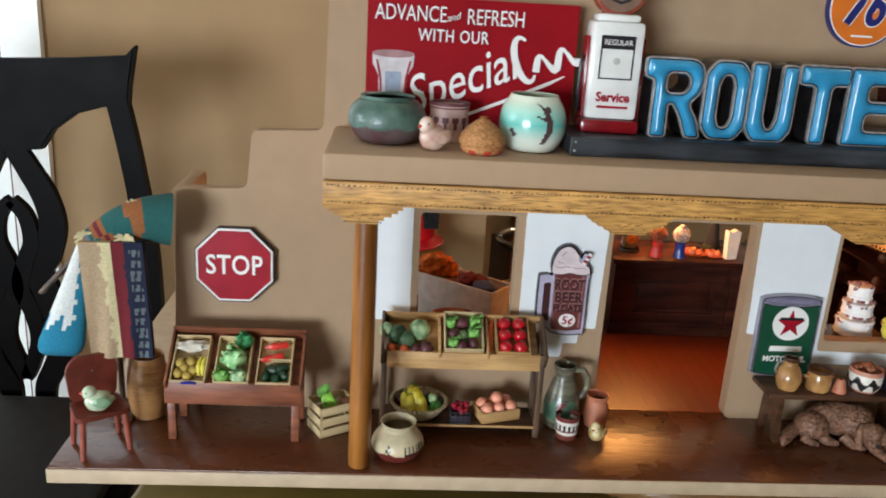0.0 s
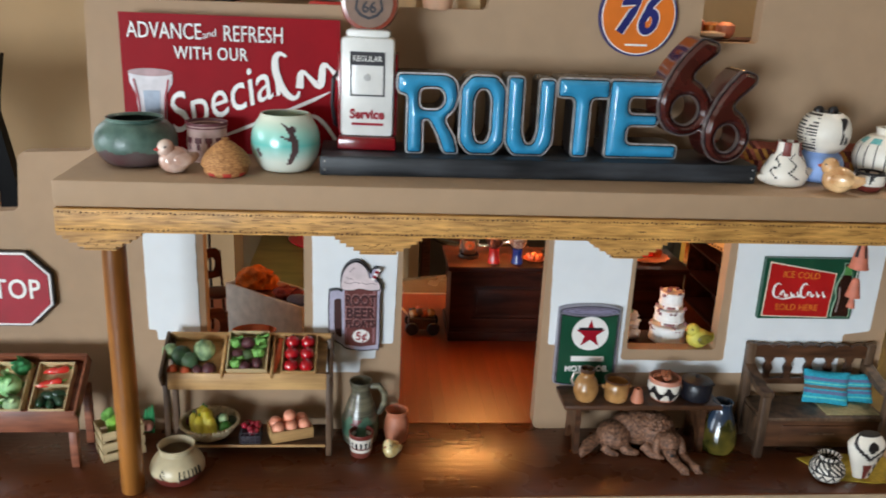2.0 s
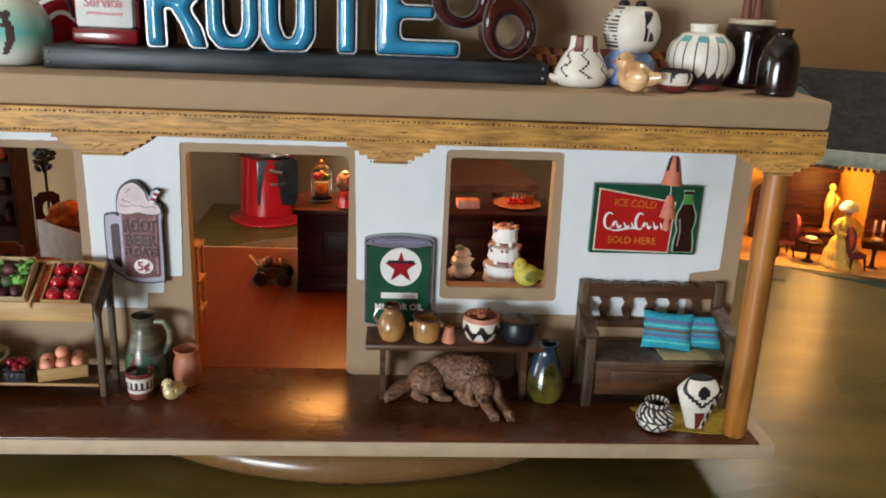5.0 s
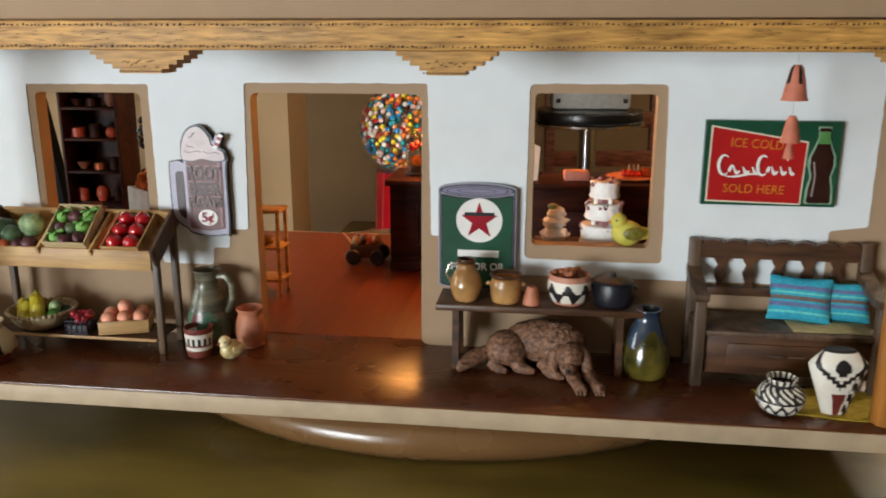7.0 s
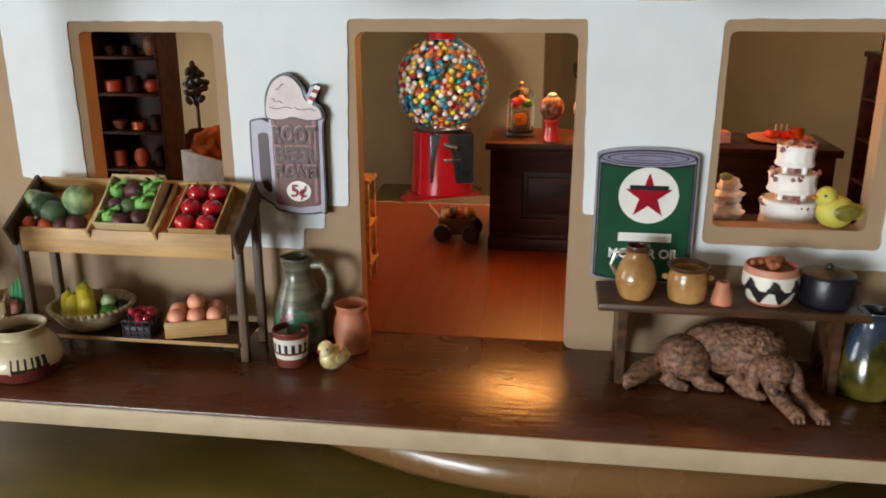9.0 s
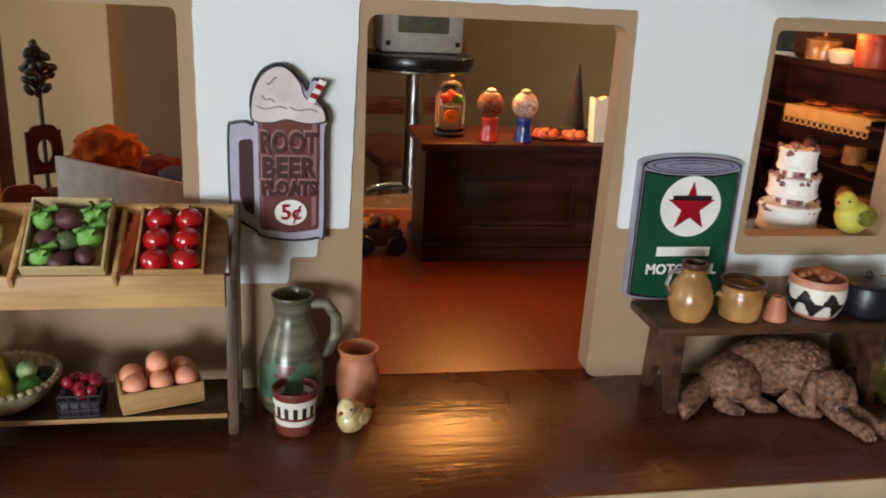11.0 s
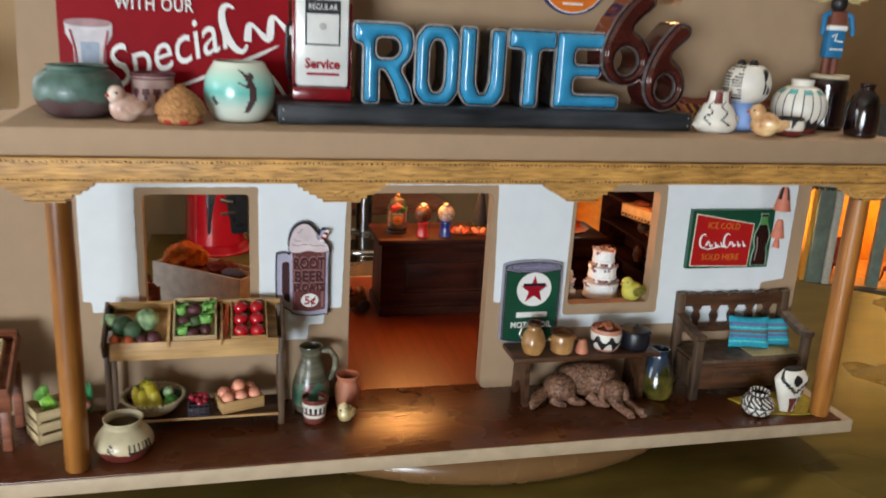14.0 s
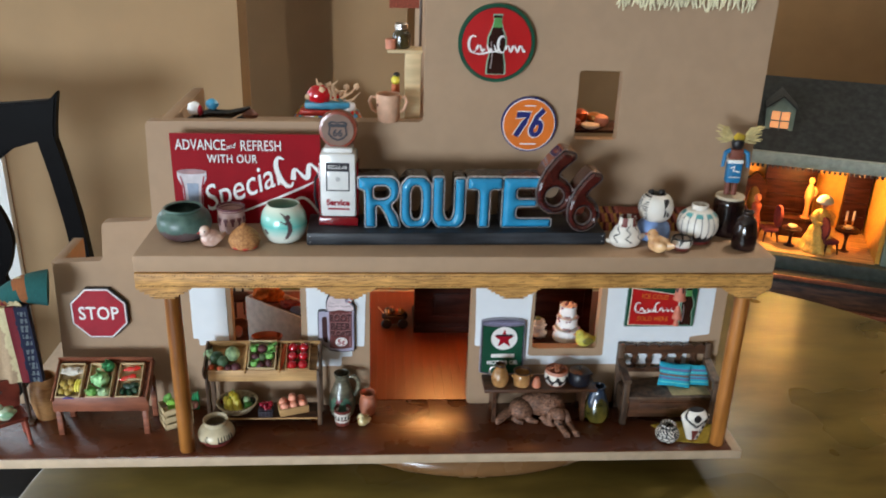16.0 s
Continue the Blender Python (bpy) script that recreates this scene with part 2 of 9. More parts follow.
def plate(bm, outline, y0, y1, holes=(), mat=0):
    """A flat shape in x and z, with holes, from y0 (front) to y1."""
    edges = []
    for loop in (outline, *holes):
        vs = [bm.verts.new((x, y0, z)) for x, z in loop]
        edges += [bm.edges.new((vs[i], vs[(i + 1) % len(vs)])) for i in range(len(vs))]
    got = bmesh.ops.triangle_fill(bm, use_beauty=True, use_dissolve=False, edges=edges, normal=(0, -1, 0))
    fs = [g for g in got["geom"] if isinstance(g, bmesh.types.BMFace)]
    ext = bmesh.ops.extrude_face_region(bm, geom=fs)
    back = [g for g in ext["geom"] if isinstance(g, bmesh.types.BMVert)]
    bmesh.ops.translate(bm, vec=(0, y1 - y0, 0), verts=back)
    for v in back:
        for f in v.link_faces:
            f.material_index = mat
    for f in fs:
        if f.is_valid:
            f.material_index = mat
    return bm


def wobble(loop, step=0.004, size=0.0006, seed=0.0):
    """A hand-painted edge: the loop cut into short steps, each a little off."""
    out = []
    for a, b in zip(loop, loop[1:] + loop[:1]):
        n = max(1, int(math.hypot(b[0] - a[0], b[1] - a[1]) / step))
        for i in range(n):
            p = (a[0] + (b[0] - a[0]) * i / n, a[1] + (b[1] - a[1]) * i / n)
            out.append((p[0] + size * noise.noise(Vector((p[0] * 160, p[1] * 160, seed))), p[1] + size * noise.noise(Vector((p[0] * 160, p[1] * 160, seed + 9)))))
    return out


def round_loop(points, r, n=4):
    """Rounds the corners of a closed loop."""
    out = []
    k = len(points)
    for i in range(k):
        p, a, b = Vector(points[i]), Vector(points[i - 1]), Vector(points[(i + 1) % k])
        q = min(r, (a - p).length * 0.45, (b - p).length * 0.45)
        u, w = p + (a - p).normalized() * q, p + (b - p).normalized() * q
        for s in range(n + 1):
            t = s / n
            out.append(tuple((1 - t) ** 2 * u + 2 * t * (1 - t) * p + t * t * w))
    return out


def rect(x0, z0, x1, z1):
    return [(x0, z0), (x1, z0), (x1, z1), (x0, z1)]


def ellipse(cx, cz, rx, rz, n=40):
    return [(cx + rx * math.cos(2 * math.pi * i / n), cz + rz * math.sin(2 * math.pi * i / n)) for i in range(n)]


def ribbon(points, w):
    """The outline of a stroke of width w along (x, z) points; w one width or one for each point."""
    ps = [Vector(p) for p in points]
    ws = w if hasattr(w, "__len__") else [w] * len(ps)
    left, right = [], []
    for i, p in enumerate(ps):
        d = (ps[min(i + 1, len(ps) - 1)] - ps[max(i - 1, 0)]).normalized()
        nrm = Vector((-d.y, d.x)) * ws[i] / 2
        left.append(tuple(p + nrm))
        right.append(tuple(p - nrm))
    return left + right[::-1]


# ---- things and parts ----
def finish(name, bm, mats, sharp=40):
    bmesh.ops.recalc_face_normals(bm, faces=bm.faces)
    me = bpy.data.meshes.new(name)
    bm.to_mesh(me)
    bm.free()
    for m in (mats if isinstance(mats, (list, tuple)) else [mats]):
        me.materials.append(m)
    for p in me.polygons:
        p.use_smooth = True
    me.set_sharp_from_angle(angle=radians(sharp))
    return me


def part(name, bm, mats, parent, label="", sharp=40):
    ob = new(name, finish(name, bm, mats, sharp))
    ob.parent = parent
    return tagged(ob, label) if label else ob


def thing(name, label, category, at=(0, 0, 0), turn=0.0, group=""):
    ob = new(name)
    ob.empty_display_size = 0.01
    ob.matrix_world = pose(*at, 0, 0, turn)
    return tagged(ob, label, category, group)


def solo(name, bm, mats, label, category, at=(0, 0, 0), turn=0.0, group="", kind="", sharp=40):
    ob = new(name, finish(name, bm, mats, sharp))
    ob.matrix_world = pose(*at, 0, 0, turn)
    return tagged(ob, label, category, group, kind)


def words(text, size, depth=0.00015, align="CENTER", squeeze=1.0, shear=0.0, spacing=1.0, bold=0.0):
    """A mesh of the letters, standing in x and z, facing -y, its middle at the origin."""
    cu = bpy.data.curves.new("letters", "FONT")
    cu.body, cu.size, cu.extrude, cu.align_x, cu.align_y, cu.shear, cu.space_character, cu.offset = text, size, depth, align, "CENTER", shear, spacing, bold
    cu.resolution_u = 3
    ob = bpy.data.objects.new("letters", cu)
    scene.collection.objects.link(ob)
    bpy.context.view_layer.update()
    me = bpy.data.meshes.new_from_object(ob.evaluated_get(bpy.context.evaluated_depsgraph_get()))
    bpy.data.objects.remove(ob)
    bm = bmesh.new()
    bm.from_mesh(me)
    bpy.data.meshes.remove(me)
    bmesh.ops.transform(bm, matrix=Matrix.Rotation(radians(90), 4, "X") @ Matrix.Diagonal((squeeze, 1, 1, 1)), verts=bm.verts)
    return bm


def lettering(text, size, mat, parent, x, y, z, label="", tilt=0.0, **kw):
    bm = words(text, size, **kw)
    bmesh.ops.transform(bm, matrix=Matrix.Translation((x, y, z)) @ Matrix.Rotation(radians(-tilt), 4, "Y"), verts=bm.verts)
    return part("lettering", bm, mat, parent, label)


# ---- the room ----
def slab(name, lo, hi, mat, label, category, bevel=0.0):
    return solo(name, block(bmesh.new(), lo, hi, bevel), mat, label, category, kind="structure")


slab("floor", (-3.3, -3.2, -0.1), (4.2, 4.2, 0.0), ROOM_FLOOR, "brown wooden floor of the dim room", "floor")
slab("ceiling", (-3.3, -3.2, 2.5), (4.2, 4.2, 2.6), CEILING_PAINT, "plain off-white ceiling of the room", "ceiling")
slab("wall_east", (4.1, -3.1, 0.0), (4.2, 4.1, 2.5), ROOM_WALL, "beige painted wall of the room", "wall")
slab("wall_north", (-3.2, 4.0, 0.0), (4.1, 4.1, 2.5), ROOM_WALL, "beige painted far wall in shade", "wall")


def wall_with_opening(name, y0, y1, x0, x1, hole, label):
    bm = bmesh.new()
    a, low, b, high = hole
    loop = rect(x0, 0.0, x1, 2.5)
    if low <= 0:
        loop = [(x0, 0), (a, 0), (a, high), (b, high), (b, 0), (x1, 0), (x1, 2.5), (x0, 2.5)]
        plate(bm, loop, y0, y1)
    else:
        plate(bm, loop, y0, y1, [rect(a, low, b, high)])
    return solo(name, bm, ROOM_WALL, label, "wall", kind="structure")


# the opening is invented to hold the west fill lamp
wall_west = wall_with_opening("wall_west", -0.1, 0.0, -4.1, 3.1, (-1.02, 0.66, 0.42, 1.64), "beige wall with an added opening for fill light")
wall_west.matrix_world = Matrix(((0, 1, 0, -3.2), (-1, 0, 0, 0), (0, 0, 1, 0), (0, 0, 0, 1)))
wall_with_opening("wall_south", -3.1, -3.0, -3.2, 4.1, (-2.95, 0.45, -1.15, 1.50), "beige wall with a large bright window")
wall_with_opening("wall_mid", 1.65, 1.77, -3.2, -0.115, (-1.60, 0.0, -0.725, 2.08), "beige wall ending in a corner beside a dark passage")
slab("wall_pier", (0.062, 2.09, 0.0), (0.262, 2.248, 2.5), ROOM_WALL, "narrow beige pier beside the passage", "wall")
slab("wall_passage", (-0.9, 2.25, 0.0), (0.30, 2.35, 2.5), ROOM_WALL, "shaded wall at the end of the passage", "wall")
window = thing("window_1", "large white-framed window giving soft daylight", "window")
tagged(window, kind="structure")
plate(bm := bmesh.new(), rect(-3.03, 0.37, -1.07, 1.58), -2.9998, -2.985, [rect(-2.95, 0.45, -1.15, 1.50)])
part("window_frame", bm, WHITE_PAINT, window)
part("mullion", block(bmesh.new(), (-2.08, -3.08, 0.45), (-2.02, -3.02, 1.50)), WHITE_PAINT, window)
# made-up window round the west fill lamp, never in view
fill_opening = thing("fill_window", "added white-framed window, out of view, for fill light", "window")
tagged(fill_opening, kind="structure")
fill_opening.matrix_world = wall_west.matrix_world
plate(bm := bmesh.new(), rect(-1.10, 0.58, 0.50, 1.72), 0.0002, 0.015, [rect(-1.02, 0.66, 0.42, 1.64)])
part("window_frame", bm, WHITE_PAINT, fill_opening)
part("mullion", block(bmesh.new(), (-0.33, -0.08, 0.66), (-0.27, -0.02, 1.64)), WHITE_PAINT, fill_opening)
door = thing("door_1", "white glazed door bright with daylight", "door")
tagged(door, kind="structure")
bm = bmesh.new()
plate(bm, [(-0.725, 0), (-0.652, 0), (-0.652, 2.15), (-1.675, 2.15), (-1.675, 0), (-1.60, 0), (-1.60, 2.08), (-0.725, 2.08)], 1.632, 1.65)
part("casing", bm, WHITE_PAINT, door)
part("jamb", block(bmesh.new(), (-0.738, 1.655, 0.0), (-0.725, 1.77, 2.08)), DARK_WOOD, door, "thin brown door jamb")
bm = bmesh.new()
plate(bm, rect(-1.59, 0.02, -0.74, 2.07), 1.735, 1.765, [rect(-1.50, 0.2, -0.83, 1.95)])
part("door_frame", bm, WHITE_PAINT, door)

# ---- the table ----
table = thing("dining_table", "large round glossy olive-brown wooden table", "table", (0.50, 0.48, 0))
lathe(bm := bmesh.new(), [(0.645, 0.722), (0.69, 0.726), (0.70, 0.738), (0.697, 0.752), (0.69, 0.757)], 96)
part("tabletop", bm, TABLE_WOOD, table)
lathe(bm := bmesh.new(), smooth_profile([(0.34, 0.0), (0.32, 0.04), (0.10, 0.09), (0.07, 0.2), (0.11, 0.42), (0.08, 0.62), (0.22, 0.70), (0.24, 0.722)]), 32)
part("pedestal", bm, TABLE_WOOD, table)
lathe(bm := bmesh.new(), [(0.260, 0.0), (0.268, 0.002), (0.2735, 0.008), (0.275, 0.015), (0.271, 0.023), (0.262, 0.0290), (0.25, 0.0303)], 96)
solo("turntable", bm, DISC_WOOD, "round varnished wooden turntable under the model building", "turntable", (0.314, 0.8195, 0.757))

# ---- the model building ----
house = thing("model_building", "tan adobe model trading post on a stained board", "dollhouse")
WALL_Y, WALL_B = 0.6430, 0.6560
outer = round_loop([(-0.170, 0.8), (0.1858, 0.8), (0.1858, 0.9762), (0.3042, 0.9762), (0.3030, 0.8), (0.6085, 0.8), (0.6085, 1.46), (0.2435, 1.46), (0.2435, 1.150),
                    (-0.047, 1.147), (-0.050, 1.0365), (-0.1046, 1.034), (-0.1085, 0.9885), (-0.163, 0.986)], 0.006)
holes = [round_loop(rect(*h), 0.004) for h in ((0.0283, 0.8759, 0.1066, 0.9752), (0.3790, 0.8760, 0.4572, 0.9776), (0.407, 1.1335, 0.4535, 1.2076))]
plate(bm := bmesh.new(), outer, WALL_Y, WALL_B, holes)
facade = part("facade_wall", bm, ADOBE, house)
white = [(-0.0175, 0.8914), (-0.0175, 1.0065), (0.5936, 1.0065), (0.5936, 0.895), (0.5767, 0.8926), (0.5700, 0.8915), (0.5700, 0.8546), (0.330, 0.8546), (0.330, 0.8800),
         (0.3105, 0.8803), (0.3083, 0.9832), (0.1822, 0.9828), (0.1795, 0.8806), (0.1655, 0.8800), (0.1650, 0.8668), (0.1525, 0.8664), (0.1520, 0.8540), (0.1140, 0.8540),
         (0.1132, 0.9812), (0.0224, 0.9808), (0.0230, 0.8826), (-0.0109, 0.8826), (-0.0112, 0.8914)]
plate(bm := bmesh.new(), wobble(round_loop(white, 0.002, 2), step=0.003, size=0.0005), WALL_Y - 0.0008, WALL_Y + 0.0005, [wobble(round_loop([(0.3745, 0.8662), (0.4662, 0.8658), (0.4634, 0.9840), (0.3756, 0.9836)], 0.004), step=0.003, size=0.0005)])
part("white_panel", bm, WHITE_WALL, facade, "whitewashed area with stepped lower edges")
# side walls, upper floor and parapet returns
for nm, lo, hi in (("side_wall", (-0.170, WALL_B, 0.8), (-0.158, 0.730, 0.982)), ("side_wall", (0.5965, WALL_B, 0.8), (0.6085, 0.965, 1.46)),
                   ("side_wall", (-0.034, WALL_B, 1.012), (-0.021, 0.82, 1.147)), ("upper_floor", (-0.034, WALL_B, 1.000), (0.5965, 0.965, 1.0118)),
                   ("upper_side_wall", (0.2435, 0.80, 1.0118), (0.2555, 0.965, 1.46))):
    part(nm, block(bmesh.new(), lo, hi, 0.0015), ADOBE, house)
LINING = material("brown_wall_lining", srgb(84, 44, 26), 0.6, var=0.2, scale=60, stretch=(1, 1, 0.2))
part("wall_lining", block(bmesh.new(), (0.5935, WALL_B + 0.002, 0.7990), (0.5962, 0.964, 0.9996), 0.0004), LINING, house, "reddish-brown wooden wall lining")
block(bm := bmesh.new(), (-0.020, WALL_B, 1.088), (0.2435, 0.90, 1.0930), 0.001)
part("terrace_floor", bm, ADOBE, house)
# board, its brown deck and the floor inside
block(bm := bmesh.new(), (-0.2375, 0.5417, 0.7873), (0.6105, 0.975, 0.7988), 0.0012)
board = part("base_board", bm, DECK_EDGE, house, "tan painted edge of the base board")
block(bm := bmesh.new(), (-0.2365, 0.5427, 0.7975), (0.5985, 0.652, 0.8), 0.0004)
part("deck", bm, DECK_WOOD, board, "dark brown stained and varnished porch deck")
block(bm := bmesh.new(), (-0.157, 0.652, 0.7975), (0.596, 0.970, 0.7985))
floor_inside = part("inner_floor", bm, DECK_WOOD, house)
# porch roof
block(bm := bmesh.new(), (-0.042, 0.5335, 1.0225), (0.603, WALL_Y - 0.0002, 1.0408), 0.003)
part("porch_roof", bm, ADOBE, house)
block(bm := bmesh.new(), (-0.036, 0.546, 1.0068), (0.597, WALL_Y - 0.002, 1.0224))
part("porch_ceiling", bm, WHITE_WALL, house)
beam = part("beam", block(bmesh.new(), (-0.0415, 0.5325, 1.0066), (0.6025, 0.546, 1.0222), 0.0008), BEAM_WOOD, house, "golden oiled pine beam with stitched dark lines")
part("beam", block(bmesh.new(), (0.5905, 0.5465, 1.0066), (0.6025, WALL_Y - 0.001, 1.0222), 0.0008), BEAM_WOOD, house)
part("beam", block(bmesh.new(), (-0.0415, 0.5465, 1.0066), (-0.0295, WALL_Y - 0.001, 1.0222), 0.0008), BEAM_WOOD, house)
BURNT = material("burnt_notch", srgb(70, 40, 20), 0.8, var=0.3)
bm = bmesh.new()
rnd = random.Random(17)
for zz in (1.0198, 1.0084):
    x = -0.039
    while x < 0.600:
        w, dz, hh = rnd.uniform(0.0009, 0.0024), rnd.uniform(-0.0003, 0.0003), rnd.uniform(0.0004, 0.0011)
        plate(bm, [(x, zz + dz), (x + w * 0.6, zz + dz - hh * 0.4), (x + w, zz + dz + hh * 0.2), (x + w * 0.45, zz + dz + hh)], 0.5321, 0.5327)
        x += w + rnd.uniform(0.0004, 0.0019)
for k in range(120):
    x, zz, w = rnd.uniform(-0.038, 0.595), rnd.uniform(1.0098, 1.0186), rnd.uniform(0.002, 0.007)
    plate(bm, [(x, zz), (x + w * 0.5, zz - 0.00014), (x + w, zz + 0.0001), (x + w * 0.5, zz + 0.00014)], 0.5323, 0.5327)
tagged(part("stitching", bm, BURNT, beam), kind="stuff")


def corbel(x0, x1, y0=0.5345, y1=0.553):
    """A stepped bracket under the beam."""
    n = 5
    h = 0.0124 / n
    right, left = [], []
    for i in range(n):
        z = 1.0064 - i * h
        inset = (0, 0.2, 0.45, 0.75, 1.0)[i] * 0.0165
        right += [(x1 - inset, z), (x1 - inset, z - h)]
        left += [(x0 + inset, z), (x0 + inset, z - h)]
    bm = bmesh.new()
    plate(bm, right + left[::-1], y0, y1)
    bm2 = part("corbel", bm, BEAM_WOOD, house, sharp=20)
    nb = bmesh.new()
    mid = (x0 + x1) / 2
    for i in range(15):
        cx = mid + (i - 7) * 0.0017
        block(nb, (cx - 0.0005, y0 - 0.0003, 0.9948), (cx + 0.0005, y0 + 0.0003, 0.9955))
    for k in range(9):
        cx, cz = mid + (k - 4) * 0.0024, 0.9995 + 0.0016 * math.sin(k * 2.1 + x0 * 50)
        tube(nb, [(cx - 0.0010, y0, cz), (cx + 0.0002, y0, cz + 0.0012 * math.sin(k * 3.7)), (cx + 0.0011, y0, cz + 0.0004)], 0.00022, 4)
    part("notches", nb, BURNT, bm2)


for a, b in ((-0.0415, 0.0115), (0.1356, 0.1932), (0.3078, 0.3612), (0.5530, 0.6020)):
    corbel(a, b)
for x in (-0.0128, 0.5845):
    lathe(bm := bmesh.new(), [(0.0076, 0.8003), (0.0082, 0.8012), (0.0083, 0.85), (0.0082, 0.95), (0.0079, 0.9912)], 24, (x, 0.5550, 0))
    part("post", bm, POST_WOOD, house, "round varnished pine porch post")


# ---- signs on the wall ----
FRONT = 0.6377


def tin(parent, name, outline, layer, mat, label="", holes=()):
    """One layer of a flat tin sign; higher layers lie nearer the viewer."""
    y = FRONT - 0.0008 - 0.00035 * layer
    plate(bm := bmesh.new(), outline, y, WALL_Y - 0.0009 if layer == 0 else y + 0.0003, holes)
    return part(name, bm, mat, parent, label, sharp=25)


def octagon(cx, cz, a):
    r = a / math.cos(math.pi / 8)
    return [(cx + r * math.cos(math.pi / 8 + i * math.pi / 4), cz + r * math.sin(math.pi / 8 + i * math.pi / 4)) for i in range(8)]


def swash(bm, x, z, w, h, y, waves=3, tilt=0.0):
    """One flowing stroke of a mark: an open arc, then a wave with thick and thin lines."""
    c, s = math.cos(radians(tilt)), math.sin(radians(tilt))
    place = lambda p, q: (x + p * c - q * s, z + p * s + q * c)
    arc = [place(w * 0.15 + w * 0.15 * math.cos(a), h * 0.5 * math.sin(a)) for a in [0.9 + i * 4.5 / 20 for i in range(21)]]
    plate(bm, ribbon(arc, [h * (0.05 + 0.11 * math.sin(math.pi * i / 20)) for i in range(21)]), y, y + 0.0003)
    n = waves * 12
    wave = [place(w * (0.27 + 0.73 * i / n), h * (-0.22 + 0.20 * math.sin(2 * math.pi * waves * i / n - 0.6))) for i in range(n + 1)]
    plate(bm, ribbon(wave, [h * (0.07 + 0.09 * abs(math.cos(math.pi * waves * i / n))) for i in range(n + 1)]), y - 0.0001, y + 0.0002)


def script(parent, mat, x, z, w, h):
    """A trade mark shown as a plain flowing swash."""
    y = FRONT - 0.0028
    bm = bmesh.new()
    swash(bm, x - 0.50 * w, z, w * 0.52, h, y)
    swash(bm, x + 0.02 * w, z, w * 0.48, h, y)
    pts = [(x + w * (-0.44 + 0.5 * t), z - h * (0.52 + 0.08 * math.sin(t * 6))) for t in [i / 12 for i in range(13)]]
    plate(bm, ribbon(pts, [h * 0.12 * math.sin(math.pi * (i + 0.5) / 13) for i in range(13)]), y, y + 0.0003)
    return part("swash", bm, mat, parent, "plain white flowing mark")


stop = thing("stop_sign", "red octagonal tin stop sign with white border and letters", "sign")
tin(stop, "backing", octagon(-0.1178, 0.9268, 0.0308), 0, SIGN_BLACK)
tin(stop, "border", octagon(-0.1180, 0.9269, 0.0300), 1, SIGN_WHITE)
tin(stop, "face", octagon(-0.1180, 0.9269, 0.0283), 3, SIGN_RED)
lettering("STOP", 0.0225, SIGN_WHITE, stop, -0.1180, FRONT - 0.0024, 0.9268, squeeze=0.80, bold=0.0003, spacing=1.05)

# root beer mug
mug = thing("root_beer_sign", "brown tin root beer mug sign with foam and straw", "sign")


def mz(px, py):
    return 0.1263 + (px - 448) * 0.0001308, 0.9547 - (py - 28) * 0.000148


def curvy(points, n=5):
    """A closed loop drawn smoothly through its corners."""
    out, k = [], len(points)
    for i in range(k):
        a, b, c, d = (Vector(points[(i + j) % k]) for j in (-1, 0, 1, 2))
        for q in range(n):
            t = q / n
            out.append(tuple(0.5 * (2 * b + (c - a) * t + (2 * a - 5 * b + 4 * c - d) * t * t + (3 * b - a - 3 * c + d) * t ** 3)))
    return out


sil = [mz(*p) for p in ((530, 205), (520, 150), (530, 95), (560, 50), (610, 28), (650, 38), (690, 75), (708, 100), (725, 70), (750, 72), (754, 95), (742, 130), (765, 150), (778, 190), (768, 240), (768, 530),
                        (745, 552), (660, 560), (560, 548), (530, 525), (500, 510), (462, 480), (448, 420), (448, 225), (462, 203), (500, 198))]
sil = curvy(sil)
tin(mug, "outline", sil, 0, SIGN_BLACK)
shrink = [(x + (0.1500 - x) * 0.045, z + (0.9150 - z) * 0.03) for x, z in sil]
tin(mug, "rim", shrink, 1, material("rim_lilac", srgb(176, 170, 190), 0.4, var=0.08), "pale lilac rim")
tin(mug, "handle", round_loop([mz(*p) for p in ((484, 250), (528, 246), (532, 480), (500, 462), (484, 420))], 0.002), 2, SIGN_DARKBROWN)
tin(mug, "body", round_loop([mz(*p) for p in ((546, 190), (748, 190), (746, 520), (650, 532), (550, 520))], 0.0015), 2, SIGN_BROWN)
tin(mug, "gloss", [mz(*p) for p in ((722, 200), (738, 200), (736, 505), (722, 510))], 3, material("mug_gloss", srgb(146, 100, 104), 0.4, var=0.1))
tin(mug, "gloss", [mz(*p) for p in ((553, 200), (562, 200), (562, 515), (554, 510))], 3, material("mug_shine", srgb(132, 84, 86), 0.4, var=0.1))
foam = [mz(*p) for p in ((534, 190), (528, 150), (540, 100), (566, 60), (610, 38), (648, 48), (682, 84), (694, 118), (720, 138), (752, 152), (764, 178), (756, 192), (700, 196), (640, 186), (590, 196))]
foam = curvy(foam)
tin(mug, "foam_edge", [(x + (x - 0.1500) * 0.05, z + (z - 0.9400) * 0.05) for x, z in foam], 2.5, SIGN_BLACK)
tin(mug, "foam", foam, 3, SIGN_FOAM, "whipped cream top")
for k, (a, b, c, d) in enumerate(((545, 150, 640, 158), (560, 120, 600, 140), (650, 150, 740, 165), (575, 85, 610, 70))):
    tin(mug, "foam_line", ribbon([mz(a + (c - a) * t / 6, b + (d - b) * t / 6 + 6 * math.sin(t)) for t in range(7)], 0.0005), 4, material("foam_shade", srgb(150, 128, 132), 0.5))
